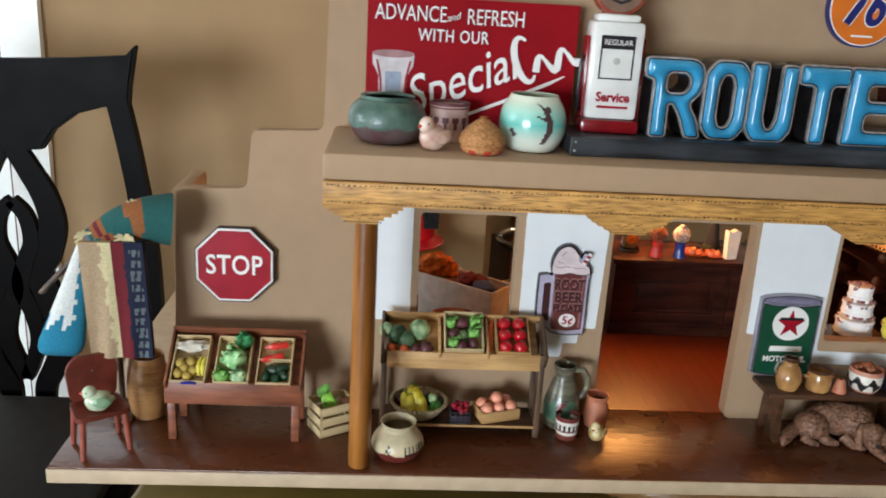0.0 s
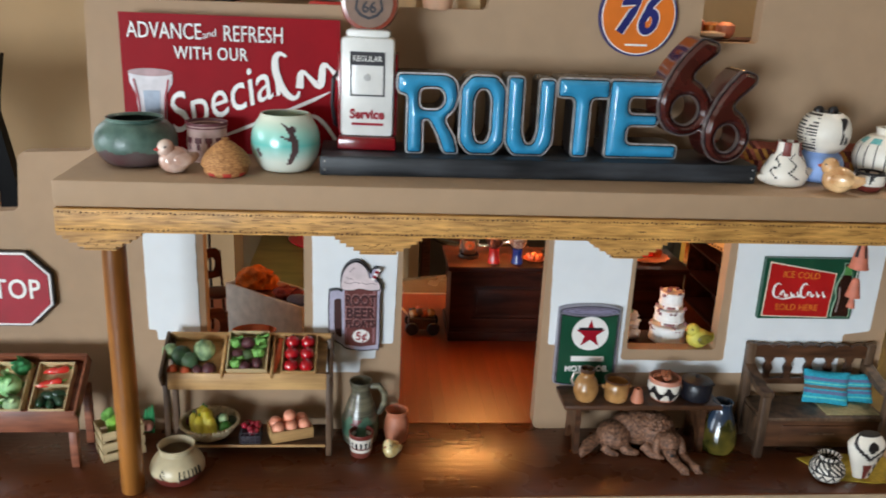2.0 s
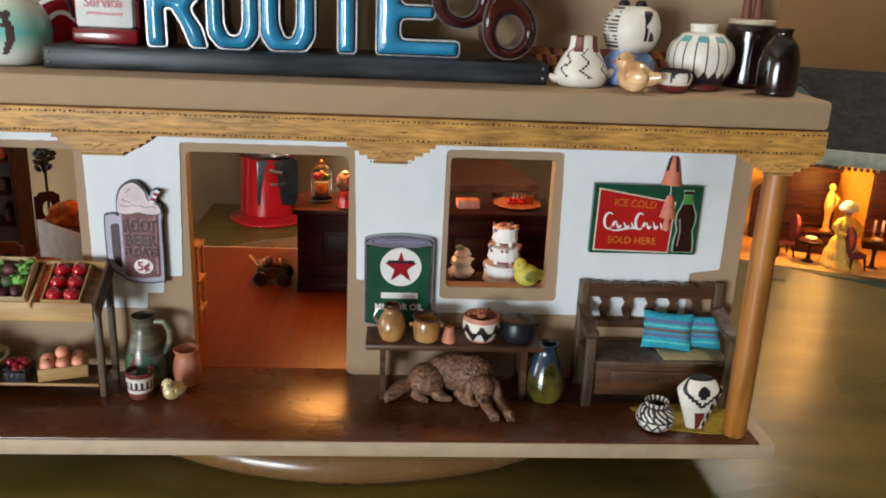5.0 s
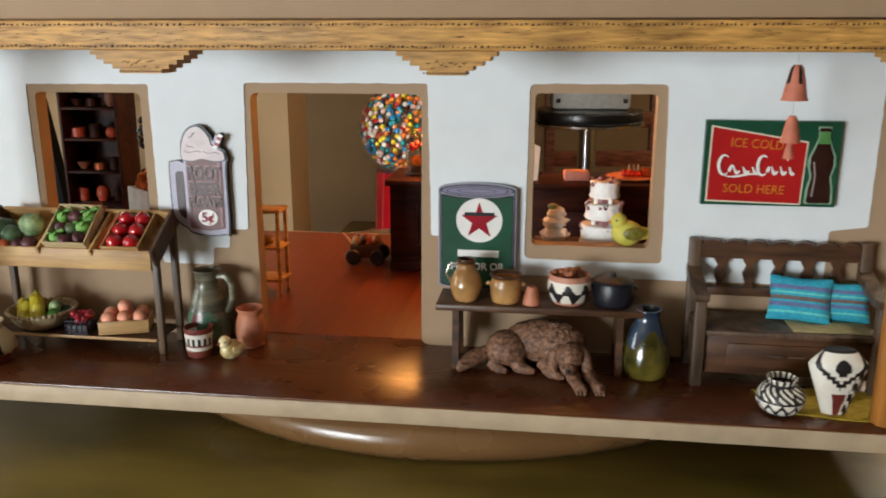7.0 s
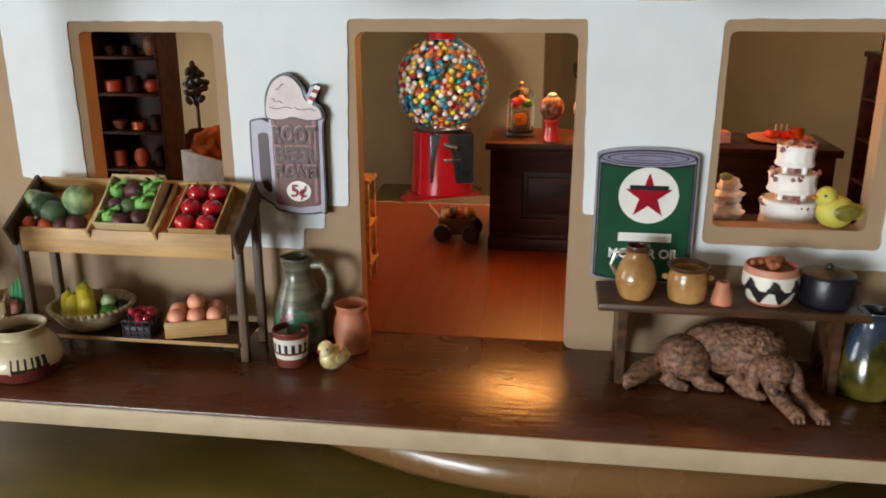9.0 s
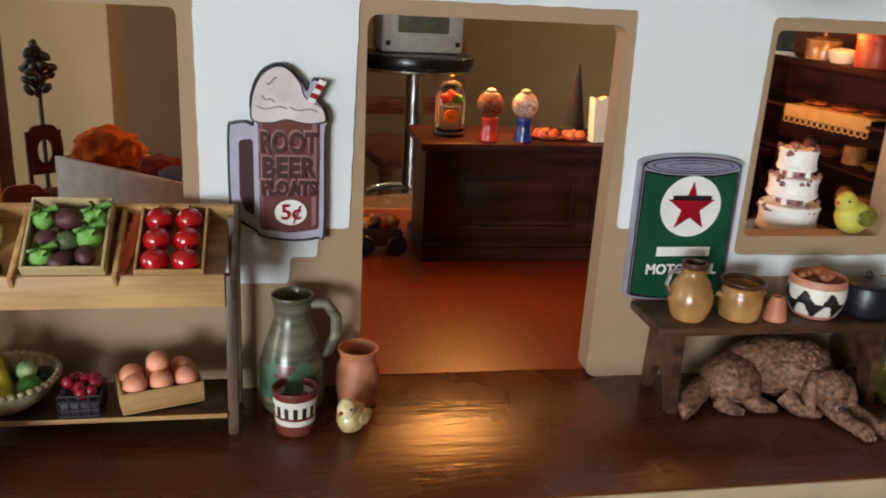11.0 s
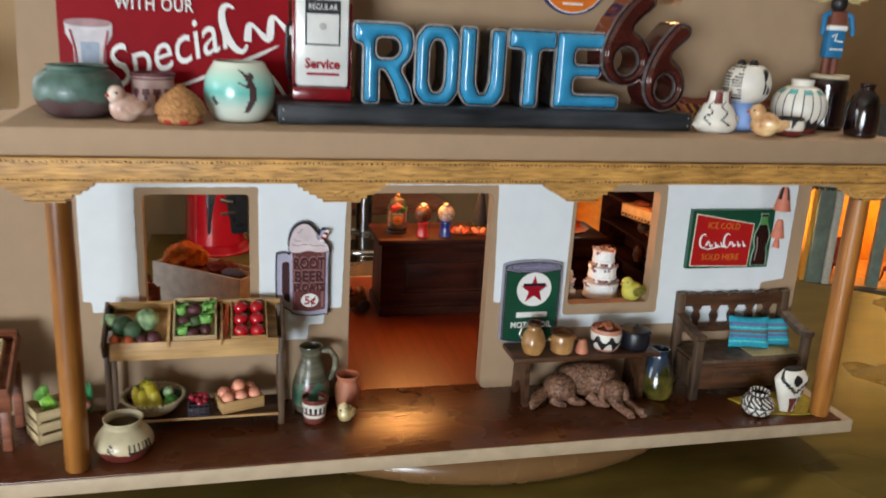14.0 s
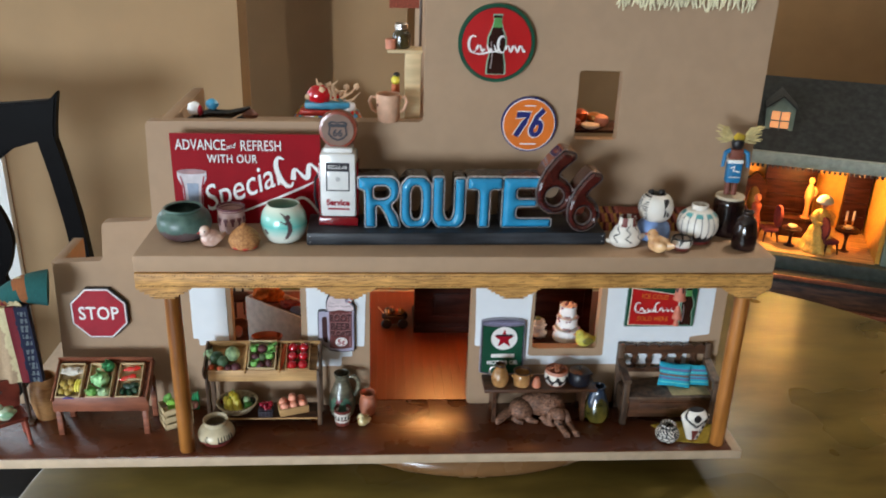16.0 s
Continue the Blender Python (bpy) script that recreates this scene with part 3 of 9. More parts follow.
for k in range(5):
    tin(mug, "straw", [mz(706 + 8 * k, 132 - 13 * k), mz(728 + 8 * k, 140 - 13 * k), mz(736 + 8 * k, 128 - 13 * k), mz(714 + 8 * k, 120 - 13 * k)], 5, SIGN_RED if k % 2 else SIGN_WHITE)
ROOT_EDGE = material("root_beer_edge", srgb(158, 112, 110), 0.35)
ROOT_TEXT = material("root_beer_text", srgb(66, 28, 32), 0.4)
for txt, py, size, sq in (("ROOT", 258, 0.0138, 0.70), ("BEER", 332, 0.0138, 0.86), ("FLOATS", 394, 0.0098, 0.78)):
    lettering(txt, size * 0.9, ROOT_EDGE, mug, mz(643, 0)[0], FRONT - 0.0020, mz(0, py - 3)[1], squeeze=sq, bold=0.0009)
    lettering(txt, size * 0.9, ROOT_TEXT, mug, mz(645, 0)[0], FRONT - 0.0022, mz(0, py)[1], squeeze=sq, bold=0.0005)
tin(mug, "price_oval", ellipse(*mz(652, 467), 0.0070, 0.0058), 3, SIGN_WHITE)
lettering("5\u00a2", 0.0098, SIGN_RED, mug, mz(652, 0)[0], FRONT - 0.0026, mz(0, 467)[1], bold=0.0001)

# oil can
can = thing("oil_can_sign", "green tin oil can sign with red star on white", "sign")
cx0, cx1, cz0, cz1 = 0.3162, 0.3688, 0.8445, 0.9187
low = [((cx0 + cx1) / 2 + (cx1 - cx0) / 2 * math.cos(a), cz0 + 0.0035 + 0.0035 * math.sin(a)) for a in [math.pi + i * math.pi / 14 for i in range(15)]]
high = [((cx0 + cx1) / 2 + (cx1 - cx0) / 2 * math.cos(a), cz1 - 0.0045 + 0.0045 * math.sin(a)) for a in [i * math.pi / 14 for i in range(15)]]
CAN_GREY = material("can_grey", srgb(150, 148, 160), 0.35, var=0.1)
CAN_LILAC = material("lid_lilac", srgb(136, 130, 154), 0.3, var=0.1)
mid = ((cx0 + cx1) / 2, (cz0 + cz1) / 2)
inset = lambda loop, p, q: [(x + (mid[0] - x) * p, z + (mid[1] - z) * q) for x, z in loop]
tin(can, "outline", low + high, 0, CAN_GREY, "grey tin edge")
tin(can, "line", inset(low + high, 0.035, 0.024), 1, SIGN_BLACK)
tin(can, "rim", inset(low + high, 0.065, 0.042), 1.6, CAN_GREY)
tin(can, "line", inset(low, 0.075, 0.040) + [(cx1 - 0.0020, cz1 - 0.0076), (mid[0] + 0.013, cz1 - 0.0096), (mid[0], cz1 - 0.0101), (mid[0] - 0.013, cz1 - 0.0096), (cx0 + 0.0020, cz1 - 0.0076)], 2, SIGN_BLACK)
tin(can, "body", inset(low, 0.105, 0.055) + [(cx1 - 0.0028, cz1 - 0.0088), (mid[0] + 0.013, cz1 - 0.0106), (mid[0], cz1 - 0.0111), (mid[0] - 0.013, cz1 - 0.0106), (cx0 + 0.0028, cz1 - 0.0088)], 2.5, SIGN_GREEN)
for k, (rx, rz) in enumerate(((0.0246, 0.0041), (0.0238, 0.0036), (0.0208, 0.0029), (0.0200, 0.0025), (0.0132, 0.0015), (0.0126, 0.0012))):
    tin(can, "lid_line" if k % 2 == 0 else "lid", ellipse(mid[0], cz1 - 0.0052, rx, rz, 40), 2.2 + 0.4 * k, SIGN_BLACK if k % 2 == 0 else CAN_LILAC)
tin(can, "disc", ellipse(0.3440, 0.8934, 0.0156, 0.0152), 3, SIGN_WHITE)
star = []
for i in range(10):
    a = math.pi / 2 + i * math.pi / 5
    r = 0.0128 if i % 2 == 0 else 0.0050
    star.append((0.3440 + r * math.cos(a), 0.8930 + r * math.sin(a)))
tin(can, "star", star, 4, SIGN_RED, "red five-pointed star")
tin(can, "black_bar", rect(0.3340, 0.8966, 0.3540, 0.8990), 5, SIGN_BLACK)
tin(can, "white_bar", rect(0.3295, 0.8680, 0.3575, 0.8728), 3, SIGN_WHITE)
lettering("MOTOR OIL", 0.0072, SIGN_WHITE, can, 0.3434, FRONT - 0.0024, 0.8612, squeeze=0.95, bold=0.0002)

# green board with a red panel and a bottle
board2 = thing("soda_sign", "green tin soda sign with red panel and dark bottle", "sign")
tin(board2, "board", rect(0.4873, 0.9084, 0.5695, 0.9624), 0, SIGN_GREEN)
tin(board2, "border", [(0.4898, 0.9106), (0.5486, 0.9094), (0.5500, 0.9498), (0.4906, 0.9594)], 1, material("cream_border", srgb(226, 214, 190), 0.4, var=0.05))
tin(board2, "panel", [(0.4908, 0.9116), (0.5476, 0.9104), (0.5489, 0.9490), (0.4916, 0.9582)], 2, BRIGHT_RED)
lettering("ICE COLD", 0.0082, SIGN_YELLOW, board2, 0.5190, FRONT - 0.0022, 0.9478, squeeze=0.88, tilt=-3)
script(board2, SIGN_WHITE, 0.5193, 0.9345, 0.046, 0.0125)
lettering("SOLD HERE", 0.0080, SIGN_YELLOW, board2, 0.5190, FRONT - 0.0022, 0.9190, squeeze=0.92, tilt=-1)


def bottle_outline(cx, z0, h):
    rows = ((0.0, 0.155), (0.02, 0.175), (0.2, 0.165), (0.35, 0.13), (0.5, 0.17), (0.62, 0.165), (0.74, 0.11), (0.86, 0.072), (0.95, 0.07), (0.96, 0.085), (1.0, 0.08))
    return [(cx + r * h, z0 + t * h) for t, r in rows] + [(cx - r * h, z0 + t * h) for t, r in rows[::-1]]


def bottle(parent, cx, z0, h, layer):
    tin(parent, "bottle_edge", bottle_outline(cx, z0, h), layer, material("bottle_edge", srgb(146, 176, 150), 0.3, var=0.1))
    tin(parent, "bottle", [(cx + (x - cx) * 0.84, z0 + (z - z0) * 0.97 + 0.01 * h) for x, z in bottle_outline(cx, z0, h)], layer + 1, material("cola_dark", srgb(44, 22, 20), 0.2, var=0.2, coat=0.4))
    tin(parent, "bottle_neck", [(cx - 0.075 * h, z0 + 0.78 * h), (cx + 0.075 * h, z0 + 0.78 * h), (cx + 0.055 * h, z0 + 0.94 * h), (cx - 0.055 * h, z0 + 0.94 * h)], layer + 2, material("neck_green", srgb(92, 148, 84), 0.2, var=0.1))
    tin(parent, "shine", ribbon([(cx - 0.09 * h, z0 + 0.1 * h), (cx - 0.07 * h, z0 + 0.35 * h), (cx - 0.1 * h, z0 + 0.55 * h)], 0.02 * h), layer + 2, material("bottle_shine", srgb(150, 132, 128), 0.3))


bottle(board2, 0.5590, 0.9104, 0.0490, 2)
# round soda sign
disc = thing("round_soda_sign", "round red tin soda sign with green rim", "sign")
tin(disc, "rim", ellipse(0.3165, 1.2345, 0.0396, 0.0396, 56), 0, SIGN_GREEN)
tin(disc, "ring", ellipse(0.3165, 1.2345, 0.0362, 0.0362, 56), 1, SIGN_BLACK)
tin(disc, "face", ellipse(0.3165, 1.2345, 0.0356, 0.0356, 56), 2, BRIGHT_RED)
bottle(disc, 0.3165, 1.2030, 0.0610, 3)
for ob in [script(disc, SIGN_WHITE, 0.3165, 1.2340, 0.058, 0.0165)]:
    ob.location.y = -0.0010
# orange fuel disc
fuel = thing("round_fuel_sign", "round orange fuel sign with navy figures", "sign")
tin(fuel, "rim", ellipse(0.3555, 1.1505, 0.0294, 0.0294, 48), 0, SIGN_BLUE)
tin(fuel, "ring", ellipse(0.3555, 1.1505, 0.0281, 0.0281, 48), 1, SIGN_WHITE)
tin(fuel, "face", ellipse(0.3555, 1.1505, 0.0272, 0.0272, 48), 2, SIGN_ORANGE)
lean = lambda pts: [(x + 0.22 * (z - 1.1505), 1.1505 + (z - 1.1505) * 1.12) for x, z in pts]
for lay, grow, mt in ((3, 0.0018, SIGN_WHITE), (4, 0.0, SIGN_BLUE)):
    tin(fuel, "figure", lean(ribbon([(0.3400, 1.1598), (0.3530, 1.1602), (0.3500, 1.1530), (0.3440, 1.1395)], 0.0060 + grow)), lay, mt)
    tin(fuel, "figure", lean(ellipse(0.3640, 1.1470, 0.0074 + grow / 2, 0.0084 + grow / 2, 24)), lay, mt, holes=[lean(ellipse(0.3640, 1.1468, 0.0024, 0.0038, 14))])
    tin(fuel, "figure", lean(ribbon([(0.3595, 1.1480), (0.3620, 1.1580), (0.3675, 1.1650)], 0.0056 + grow)), lay + 0.5, mt)
tin(fuel, "small_bar", rect(0.3500, 1.1703, 0.3620, 1.1714), 3, SIGN_WHITE)
tin(fuel, "small_bar", rect(0.3470, 1.1288, 0.3640, 1.1302), 3, SIGN_WHITE)

# tall red sign standing on the porch roof against the wall
RED_Y = 0.6240
advance = thing("soda_fountain_sign", "red tin soda fountain sign leaning on the wall", "sign")


def az(u, v):
    return -0.0170 + u * 0.955, 1.1388 - v


def placard(parent, name, outline, layer, mat, label=""):
    """One layer of the standing sign, which leans a little off the wall."""
    y = RED_Y - 0.00035 * layer
    plate(bm := bmesh.new(), outline, y, RED_Y + 0.0016 if layer == 0 else y + 0.0003)
    return part(name, bm, mat, parent, label, sharp=25)


placard(advance, "panel", rect(-0.0185, 1.0410, 0.1352, 1.1394), 0, TIN_RED)
AY = RED_Y - 0.0015
lettering("ADVANCE", 0.0158, SIGN_WHITE, advance, az(0.0310, 0)[0], AY, az(0, 0.0115)[1], squeeze=0.70)
lettering("and", 0.0070, SIGN_WHITE, advance, az(0.0628, 0)[0], AY, az(0, 0.0125)[1], shear=0.35, tilt=14)
lettering("REFRESH", 0.0158, SIGN_WHITE, advance, az(0.0955, 0)[0], AY, az(0, 0.0120)[1], squeeze=0.70)
lettering("WITH OUR", 0.0125, SIGN_WHITE, advance, az(0.0640, 0)[0], AY, az(0, 0.0262)[1], squeeze=0.76, bold=0.0001, spacing=1.1)
lettering("Special", 0.0390, SIGN_WHITE, advance, az(0.0705, 0)[0], AY, az(0, 0.0575)[1], squeeze=0.80, shear=0.38, tilt=22, bold=0.0001)
bm = bmesh.new()
swash(bm, *az(0.1130, 0.0420), 0.0460, 0.0330, AY, 2, 20)
part("swash", bm, SIGN_WHITE, advance, "plain white flowing mark")
placard(advance, "underline", ribbon([az(0.050, 0.0930), az(0.080, 0.0810), az(0.110, 0.0690), az(0.140, 0.0560), az(0.152, 0.0500)], [0.0008, 0.0022, 0.0026, 0.0026, 0.0008]), 2, SIGN_WHITE)
placard(advance, "glass", [az(*p) for p in ((0.003, 0.040), (0.035, 0.040), (0.0345, 0.048), (0.030, 0.056), (0.0285, 0.095), (0.010, 0.095), (0.008, 0.056), (0.0035, 0.048))], 2, material("glass_grey", srgb(206, 196, 198), 0.3, var=0.1), "painted soda glass")
placard(advance, "glass_drink", [az(*p) for p in ((0.013, 0.053), (0.0255, 0.053), (0.0235, 0.095), (0.0150, 0.095))], 3, material("glass_drink", srgb(150, 160, 178), 0.3, var=0.1))
placard(advance, "glass_top", ellipse(*az(0.019, 0.0402), 0.0155, 0.0028), 3, material("glass_top", srgb(160, 120, 120), 0.3, var=0.15))
for u in (0.0095, 0.0290):
    placard(advance, "glass_line", ribbon([az(u - 0.003 * (1 if u < 0.02 else -1), 0.045), az(u, 0.058), az(u + (0.0015 if u < 0.02 else -0.0015), 0.094)], 0.0012), 4, SIGN_RED)
placard(advance, "saucer", ribbon([az(0.118 + 0.040 * t, 0.088 - 0.020 * math.sin(math.pi * t)) for t in [i / 14 for i in range(15)]], 0.0028), 2, SIGN_WHITE)

# ---- the lettered sculpture, pump and pots on the porch roof ----
ROOF = 1.0408
route = thing("route_sculpture", "turquoise ceramic ROUTE 66 letters on a black base", "sculpture", (0.277, 0.600, ROOF), 1.0)
block(bm := bmesh.new(), (-0.1535, -0.0360, 0.0), (0.1545, 0.022, 0.0135), 0.0016)
part("base", bm, material("worn_black_glaze", srgb(9, 9, 10), 0.38, var=0.4, scale=150, second=srgb(58, 60, 64), mix=1.1, spec=0.25, stretch=(0.12, 1, 1), bump=0.3, fine=220), route, "worn black glazed plinth")
for sx in (-0.150, 0.151):
    for sz in (0.004, 0.010):
        part("stud", blob(bmesh.new(), (sx, -0.0362, sz), 0.0008, 8), SILVER_EDGE, route)


def fine_loop(points, step):
    """Cuts a closed loop into short even steps."""
    out = []
    for a, b in zip(points, points[1:] + points[:1]):
        n = max(1, round(math.hypot(b[0] - a[0], b[1] - a[1]) / step))
        out += [(a[0] + (b[0] - a[0]) * i / n, a[1] + (b[1] - a[1]) * i / n) for i in range(n)]
    return out


def inset(loop, d):
    """The loop moved inwards by d."""
    k = len(loop)
    area = sum(loop[i - 1][0] * loop[i][1] - loop[i][0] * loop[i - 1][1] for i in range(k))
    out = []
    for i in range(k):
        a, b = Vector(loop[i - 2]), Vector(loop[(i + 2) % k])
        t = (b - a).normalized() * (1 if area > 0 else -1)
        out.append((loop[i][0] - t.y * d, loop[i][1] + t.x * d))
    return out


def cast_letter(outline, holes, box, y, mats, parent, rim=0.0011, puff=0.0046):
    """A slip-cast letter: deep body, silver rim, dark line, and a rounded glazed face."""
    x0, z0, x1, z1 = box
    place = lambda p: (x0 + p[0] * (x1 - x0), z0 + p[1] * (z1 - z0))
    outer = fine_loop(round_loop([place(p) for p in outline], 0.0040, 5), 0.0008)
    inner = [fine_loop(round_loop([place(p) for p in h], 0.0045, 5), 0.0008) for h in holes]
    shrink = lambda d: (inset(outer, d), [inset(h, -d) for h in inner])
    plate(bm := bmesh.new(), outer, y + 0.0030, y + 0.026, inner)
    for f in bm.faces:
        f.normal_update()
        f.material_index = 1 if f.normal.z > 0.6 and f.calc_center_median().z > z1 - 0.3 * (z1 - z0) else 0
    body = part("letter", bm, [mats[0], mats[2]], parent, sharp=35)
    plate(bm := bmesh.new(), outer, y, y + 0.0032, inner)
    part("edge", bm, mats[1], body)
    a, b = shrink(rim)
    plate(bm := bmesh.new(), a, y - 0.0004, y + 0.0010, b)
    part("groove", bm, BLACK_GLAZE, body)
    bm = bmesh.new()
    levels = ((rim + 0.0006, 0.0), (rim + 0.0008, -0.0012), (rim + 0.0018, -0.0024), (rim + 0.0032, -0.0032), (puff, -0.0035))
    edges = []
    for which in range(1 + len(inner)):
        rings = []
        for d, dy in levels:
            a, b = shrink(d)
            rings.append([bm.verts.new((x, y + dy, z)) for x, z in ([a] + b)[which]])
        for p, q in zip(rings, rings[1:]):
            for i in range(len(p)):
                bm.faces.new((p[i - 1], p[i], q[i], q[i - 1]))
        edges += [bm.edges.get((rings[-1][i - 1], rings[-1][i])) for i in range(len(rings[-1]))]
    bmesh.ops.triangle_fill(bm, use_beauty=True, use_dissolve=False, edges=edges, normal=(0, -1, 0))
    part("face", bm, mats[2], body, sharp=70)
    return body


LETTERS = {
    "R": ([(0.0, 0.80), (0.04, 0.74), (0.155, 0.72), (0.155, 0.0), (0.44, 0.0), (0.43, 0.42), (0.50, 0.42), (0.62, 0.26), (0.74, 0.0), (1.0, 0.0), (0.92, 0.24), (0.76, 0.44), (0.92, 0.56), (0.97, 0.74), (0.93, 0.92), (0.78, 1.0), (0.0, 1.0)],
          [[(0.37, 0.57), (0.64, 0.57), (0.73, 0.64), (0.73, 0.74), (0.66, 0.81), (0.37, 0.81)]], (0.1745, 0.2195)),
    "O": ([(0.22, 0.0), (0.78, 0.0), (1.0, 0.16), (1.0, 0.84), (0.78, 1.0), (0.22, 1.0), (0.0, 0.84), (0.0, 0.16)],
          [[(0.42, 0.17), (0.58, 0.17), (0.66, 0.28), (0.66, 0.70), (0.58, 0.81), (0.42, 0.81), (0.34, 0.70), (0.34, 0.28)]], (0.2180, 0.2510)),
    "U": ([(0.18, 0.0), (0.82, 0.0), (1.0, 0.16), (1.0, 0.98), (0.64, 0.98), (0.64, 0.30), (0.56, 0.17), (0.46, 0.17), (0.37, 0.30), (0.37, 1.0), (0.0, 1.0), (0.0, 0.16)], [], (0.2505, 0.2855)),
    "T": ([(0.33, 0.0), (0.66, 0.0), (0.66, 0.74), (1.0, 0.74), (1.0, 1.0), (0.0, 1.0), (0.0, 0.74), (0.33, 0.74)], [], (0.2858, 0.3240)),
    "E": ([(0.0, 0.0), (1.0, 0.0), (1.0, 0.20), (0.30, 0.20), (0.30, 0.41), (0.70, 0.41), (0.70, 0.58), (0.30, 0.58), (0.30, 0.77), (0.82, 0.77), (0.82, 1.0), (0.0, 1.0)], [], (0.3225, 0.3765)),
}
for outline, holes, (a, b) in LETTERS.values():
    cast_letter(outline, holes, (a - 0.277, 0.0132, b - 0.277, 0.0690), -0.0205, (BLACK_GLAZE, SILVER_EDGE, LETTER_BLUE), route)
PEWTER = material("dark_pewter_edge", srgb(150, 138, 136), 0.3, 0.7, var=0.3, scale=180)
SIX = [(0.66, 1.0), (0.97, 0.95), (1.0, 0.85), (0.66, 0.68), (0.58, 0.60), (0.78, 0.53), (0.95, 0.40), (0.99, 0.25), (0.88, 0.10), (0.68, 0.02), (0.45, 0.0), (0.20, 0.05), (0.04, 0.18), (0.0, 0.34), (0.06, 0.50), (0.22, 0.70), (0.42, 0.86)]
SIX_EYE = [(0.5 + 0.24 * math.cos(i * 0.5236), 0.27 + 0.15 * math.sin(i * 0.5236)) for i in range(12)]
for x0, z0, x1, z1, y in ((0.3560, 0.0310, 0.3965, 0.1000, -0.0265), (0.3880, 0.0140, 0.4235, 0.0800, -0.0340)):
    cast_letter(SIX, [SIX_EYE], (x0 - 0.277, z0, x1 - 0.277, z1), y, (OXBLOOD, PEWTER, OXBLOOD), route, 0.0008, 0.0040)

# gas pump
PUMP_WHITE = material("pump_white_glaze", srgb(226, 224, 220), 0.2, var=0.05, scale=60, coat=0.4)
PUMP_RED = material("pump_red_glaze", srgb(120, 16, 24), 0.18, var=0.12, scale=60, coat=0.5)
pump = thing("gas_pump", "white ceramic gas pump with red base and round globe", "gas pump", (0.1560, 0.598, ROOF + 0.0137), -3)
block(bm := bmesh.new(), (-0.0205, -0.0165, 0.0), (0.0205, 0.016, 0.0095), 0.002)
part("base", bm, PUMP_RED, pump, "glossy dark red foot")
block(bm := bmesh.new(), (-0.0182, -0.0150, 0.0095), (0.0182, 0.013, 0.0765), 0.003)
block(bm, (-0.0150, -0.0115, 0.0760), (0.0150, 0.011, 0.0815), 0.0025)
pb = part("body", bm, PUMP_WHITE, pump)
for sx in (-1, 1):
    block(bm := bmesh.new(), (sx * 0.0190 - 0.0015, -0.010, 0.010), (sx * 0.0190 + 0.0015, 0.010, 0.066), 0.001)
    part("side_panel", bm, PUMP_RED, pump)
plate(bm := bmesh.new(), rect(-0.0118, 0.0375, 0.0118, 0.0672), -0.0156, -0.0149, [rect(-0.0108, 0.0385, 0.0108, 0.0582)])
part("dial_frame", bm, SIGN_BLACK, pb)
lettering("REGULAR", 0.0054, SIGN_WHITE, pb, 0, -0.0160, 0.0625, squeeze=0.85)
lathe(bm := bmesh.new(), [(0.0018, -0.0002), (0.0024, 0.0002), (0.0024, 0.0006)], 20, m=Matrix.Translation((0, -0.0152, 0.0500)) @ Matrix.Rotation(radians(90), 4, "X"))
part("dial", bm, material("dial_grey", srgb(190, 188, 186), 0.3), pb)
lettering("Service", 0.0090, SIGN_RED, pb, 0, -0.0155, 0.0250, squeeze=0.90, bold=0.0003)
plate(bm := bmesh.new(), rect(-0.0105, 0.0175, 0.0115, 0.0192), -0.0154, -0.0149)
part("small_line", bm, SIGN_RED, pb)
lathe(bm := bmesh.new(), [(0.0150, -0.0070), (0.0185, -0.0062), (0.0196, -0.003), (0.0196, 0.003), (0.0185, 0.0062), (0.0150, 0.0070)], 36, m=Matrix.Translation((0, 0, 0.0985)) @ Matrix.Rotation(radians(90), 4, "X"))
globe = part("globe", bm, material("copper_globe", srgb(140, 66, 50), 0.25, var=0.15, coat=0.3), pump, "round brown globe with a shield")
lathe(bm := bmesh.new(), [(0.0160, 0), (0.0160, 0.0006)], 32, m=Matrix.Translation((0, -0.0070, 0.0985)) @ Matrix.Rotation(radians(90), 4, "X"))
part("globe_face", bm, material("globe_face", srgb(124, 96, 80), 0.3, var=0.1), globe)
sh = [(-0.0100, 0.0075), (-0.006, 0.0095), (0, 0.0085), (0.006, 0.0095), (0.0100, 0.0075), (0.0085, 0.003), (0.0098, -0.004), (0.006, -0.0085), (0, -0.0108), (-0.006, -0.0085), (-0.0098, -0.004), (-0.0085, 0.003)]
plate(bm := bmesh.new(), [(x, z + 0.0985) for x, z in sh], -0.0082, -0.0070, [[(x * 0.82, z * 0.82 + 0.0985) for x, z in sh]])
part("shield", bm, SIGN_BLACK, globe)
plate(bm := bmesh.new(), rect(-0.0078, 0.1018, 0.0078, 0.1050), -0.0082, -0.0073)
part("shield_bar", bm, SIGN_BLACK, globe)
lettering("66", 0.0100, SIGN_BLACK, globe, 0, -0.0079, 0.0955, bold=0.0003)
bm = bmesh.new()
tube(bm, [(-0.0205, -0.004, 0.052), (-0.0235, -0.010, 0.048), (-0.0240, -0.011, 0.030), (-0.0225, -0.006, 0.016), (-0.0210, -0.002, 0.014)], 0.0014, 8)
part("hose", bm, SIGN_BLACK, pump, "black hose")


# pots: one function turns a profile and paints it
def pot(name, profile, mats, label, category, at, paint=None, n=40, turn=0.0, steps=6, squash=(1, 1)):
    lathe(bm := bmesh.new(), smooth_profile(profile, steps), n, paint=paint, squash=squash)
    return solo(name, bm, mats, label, category, at, turn)


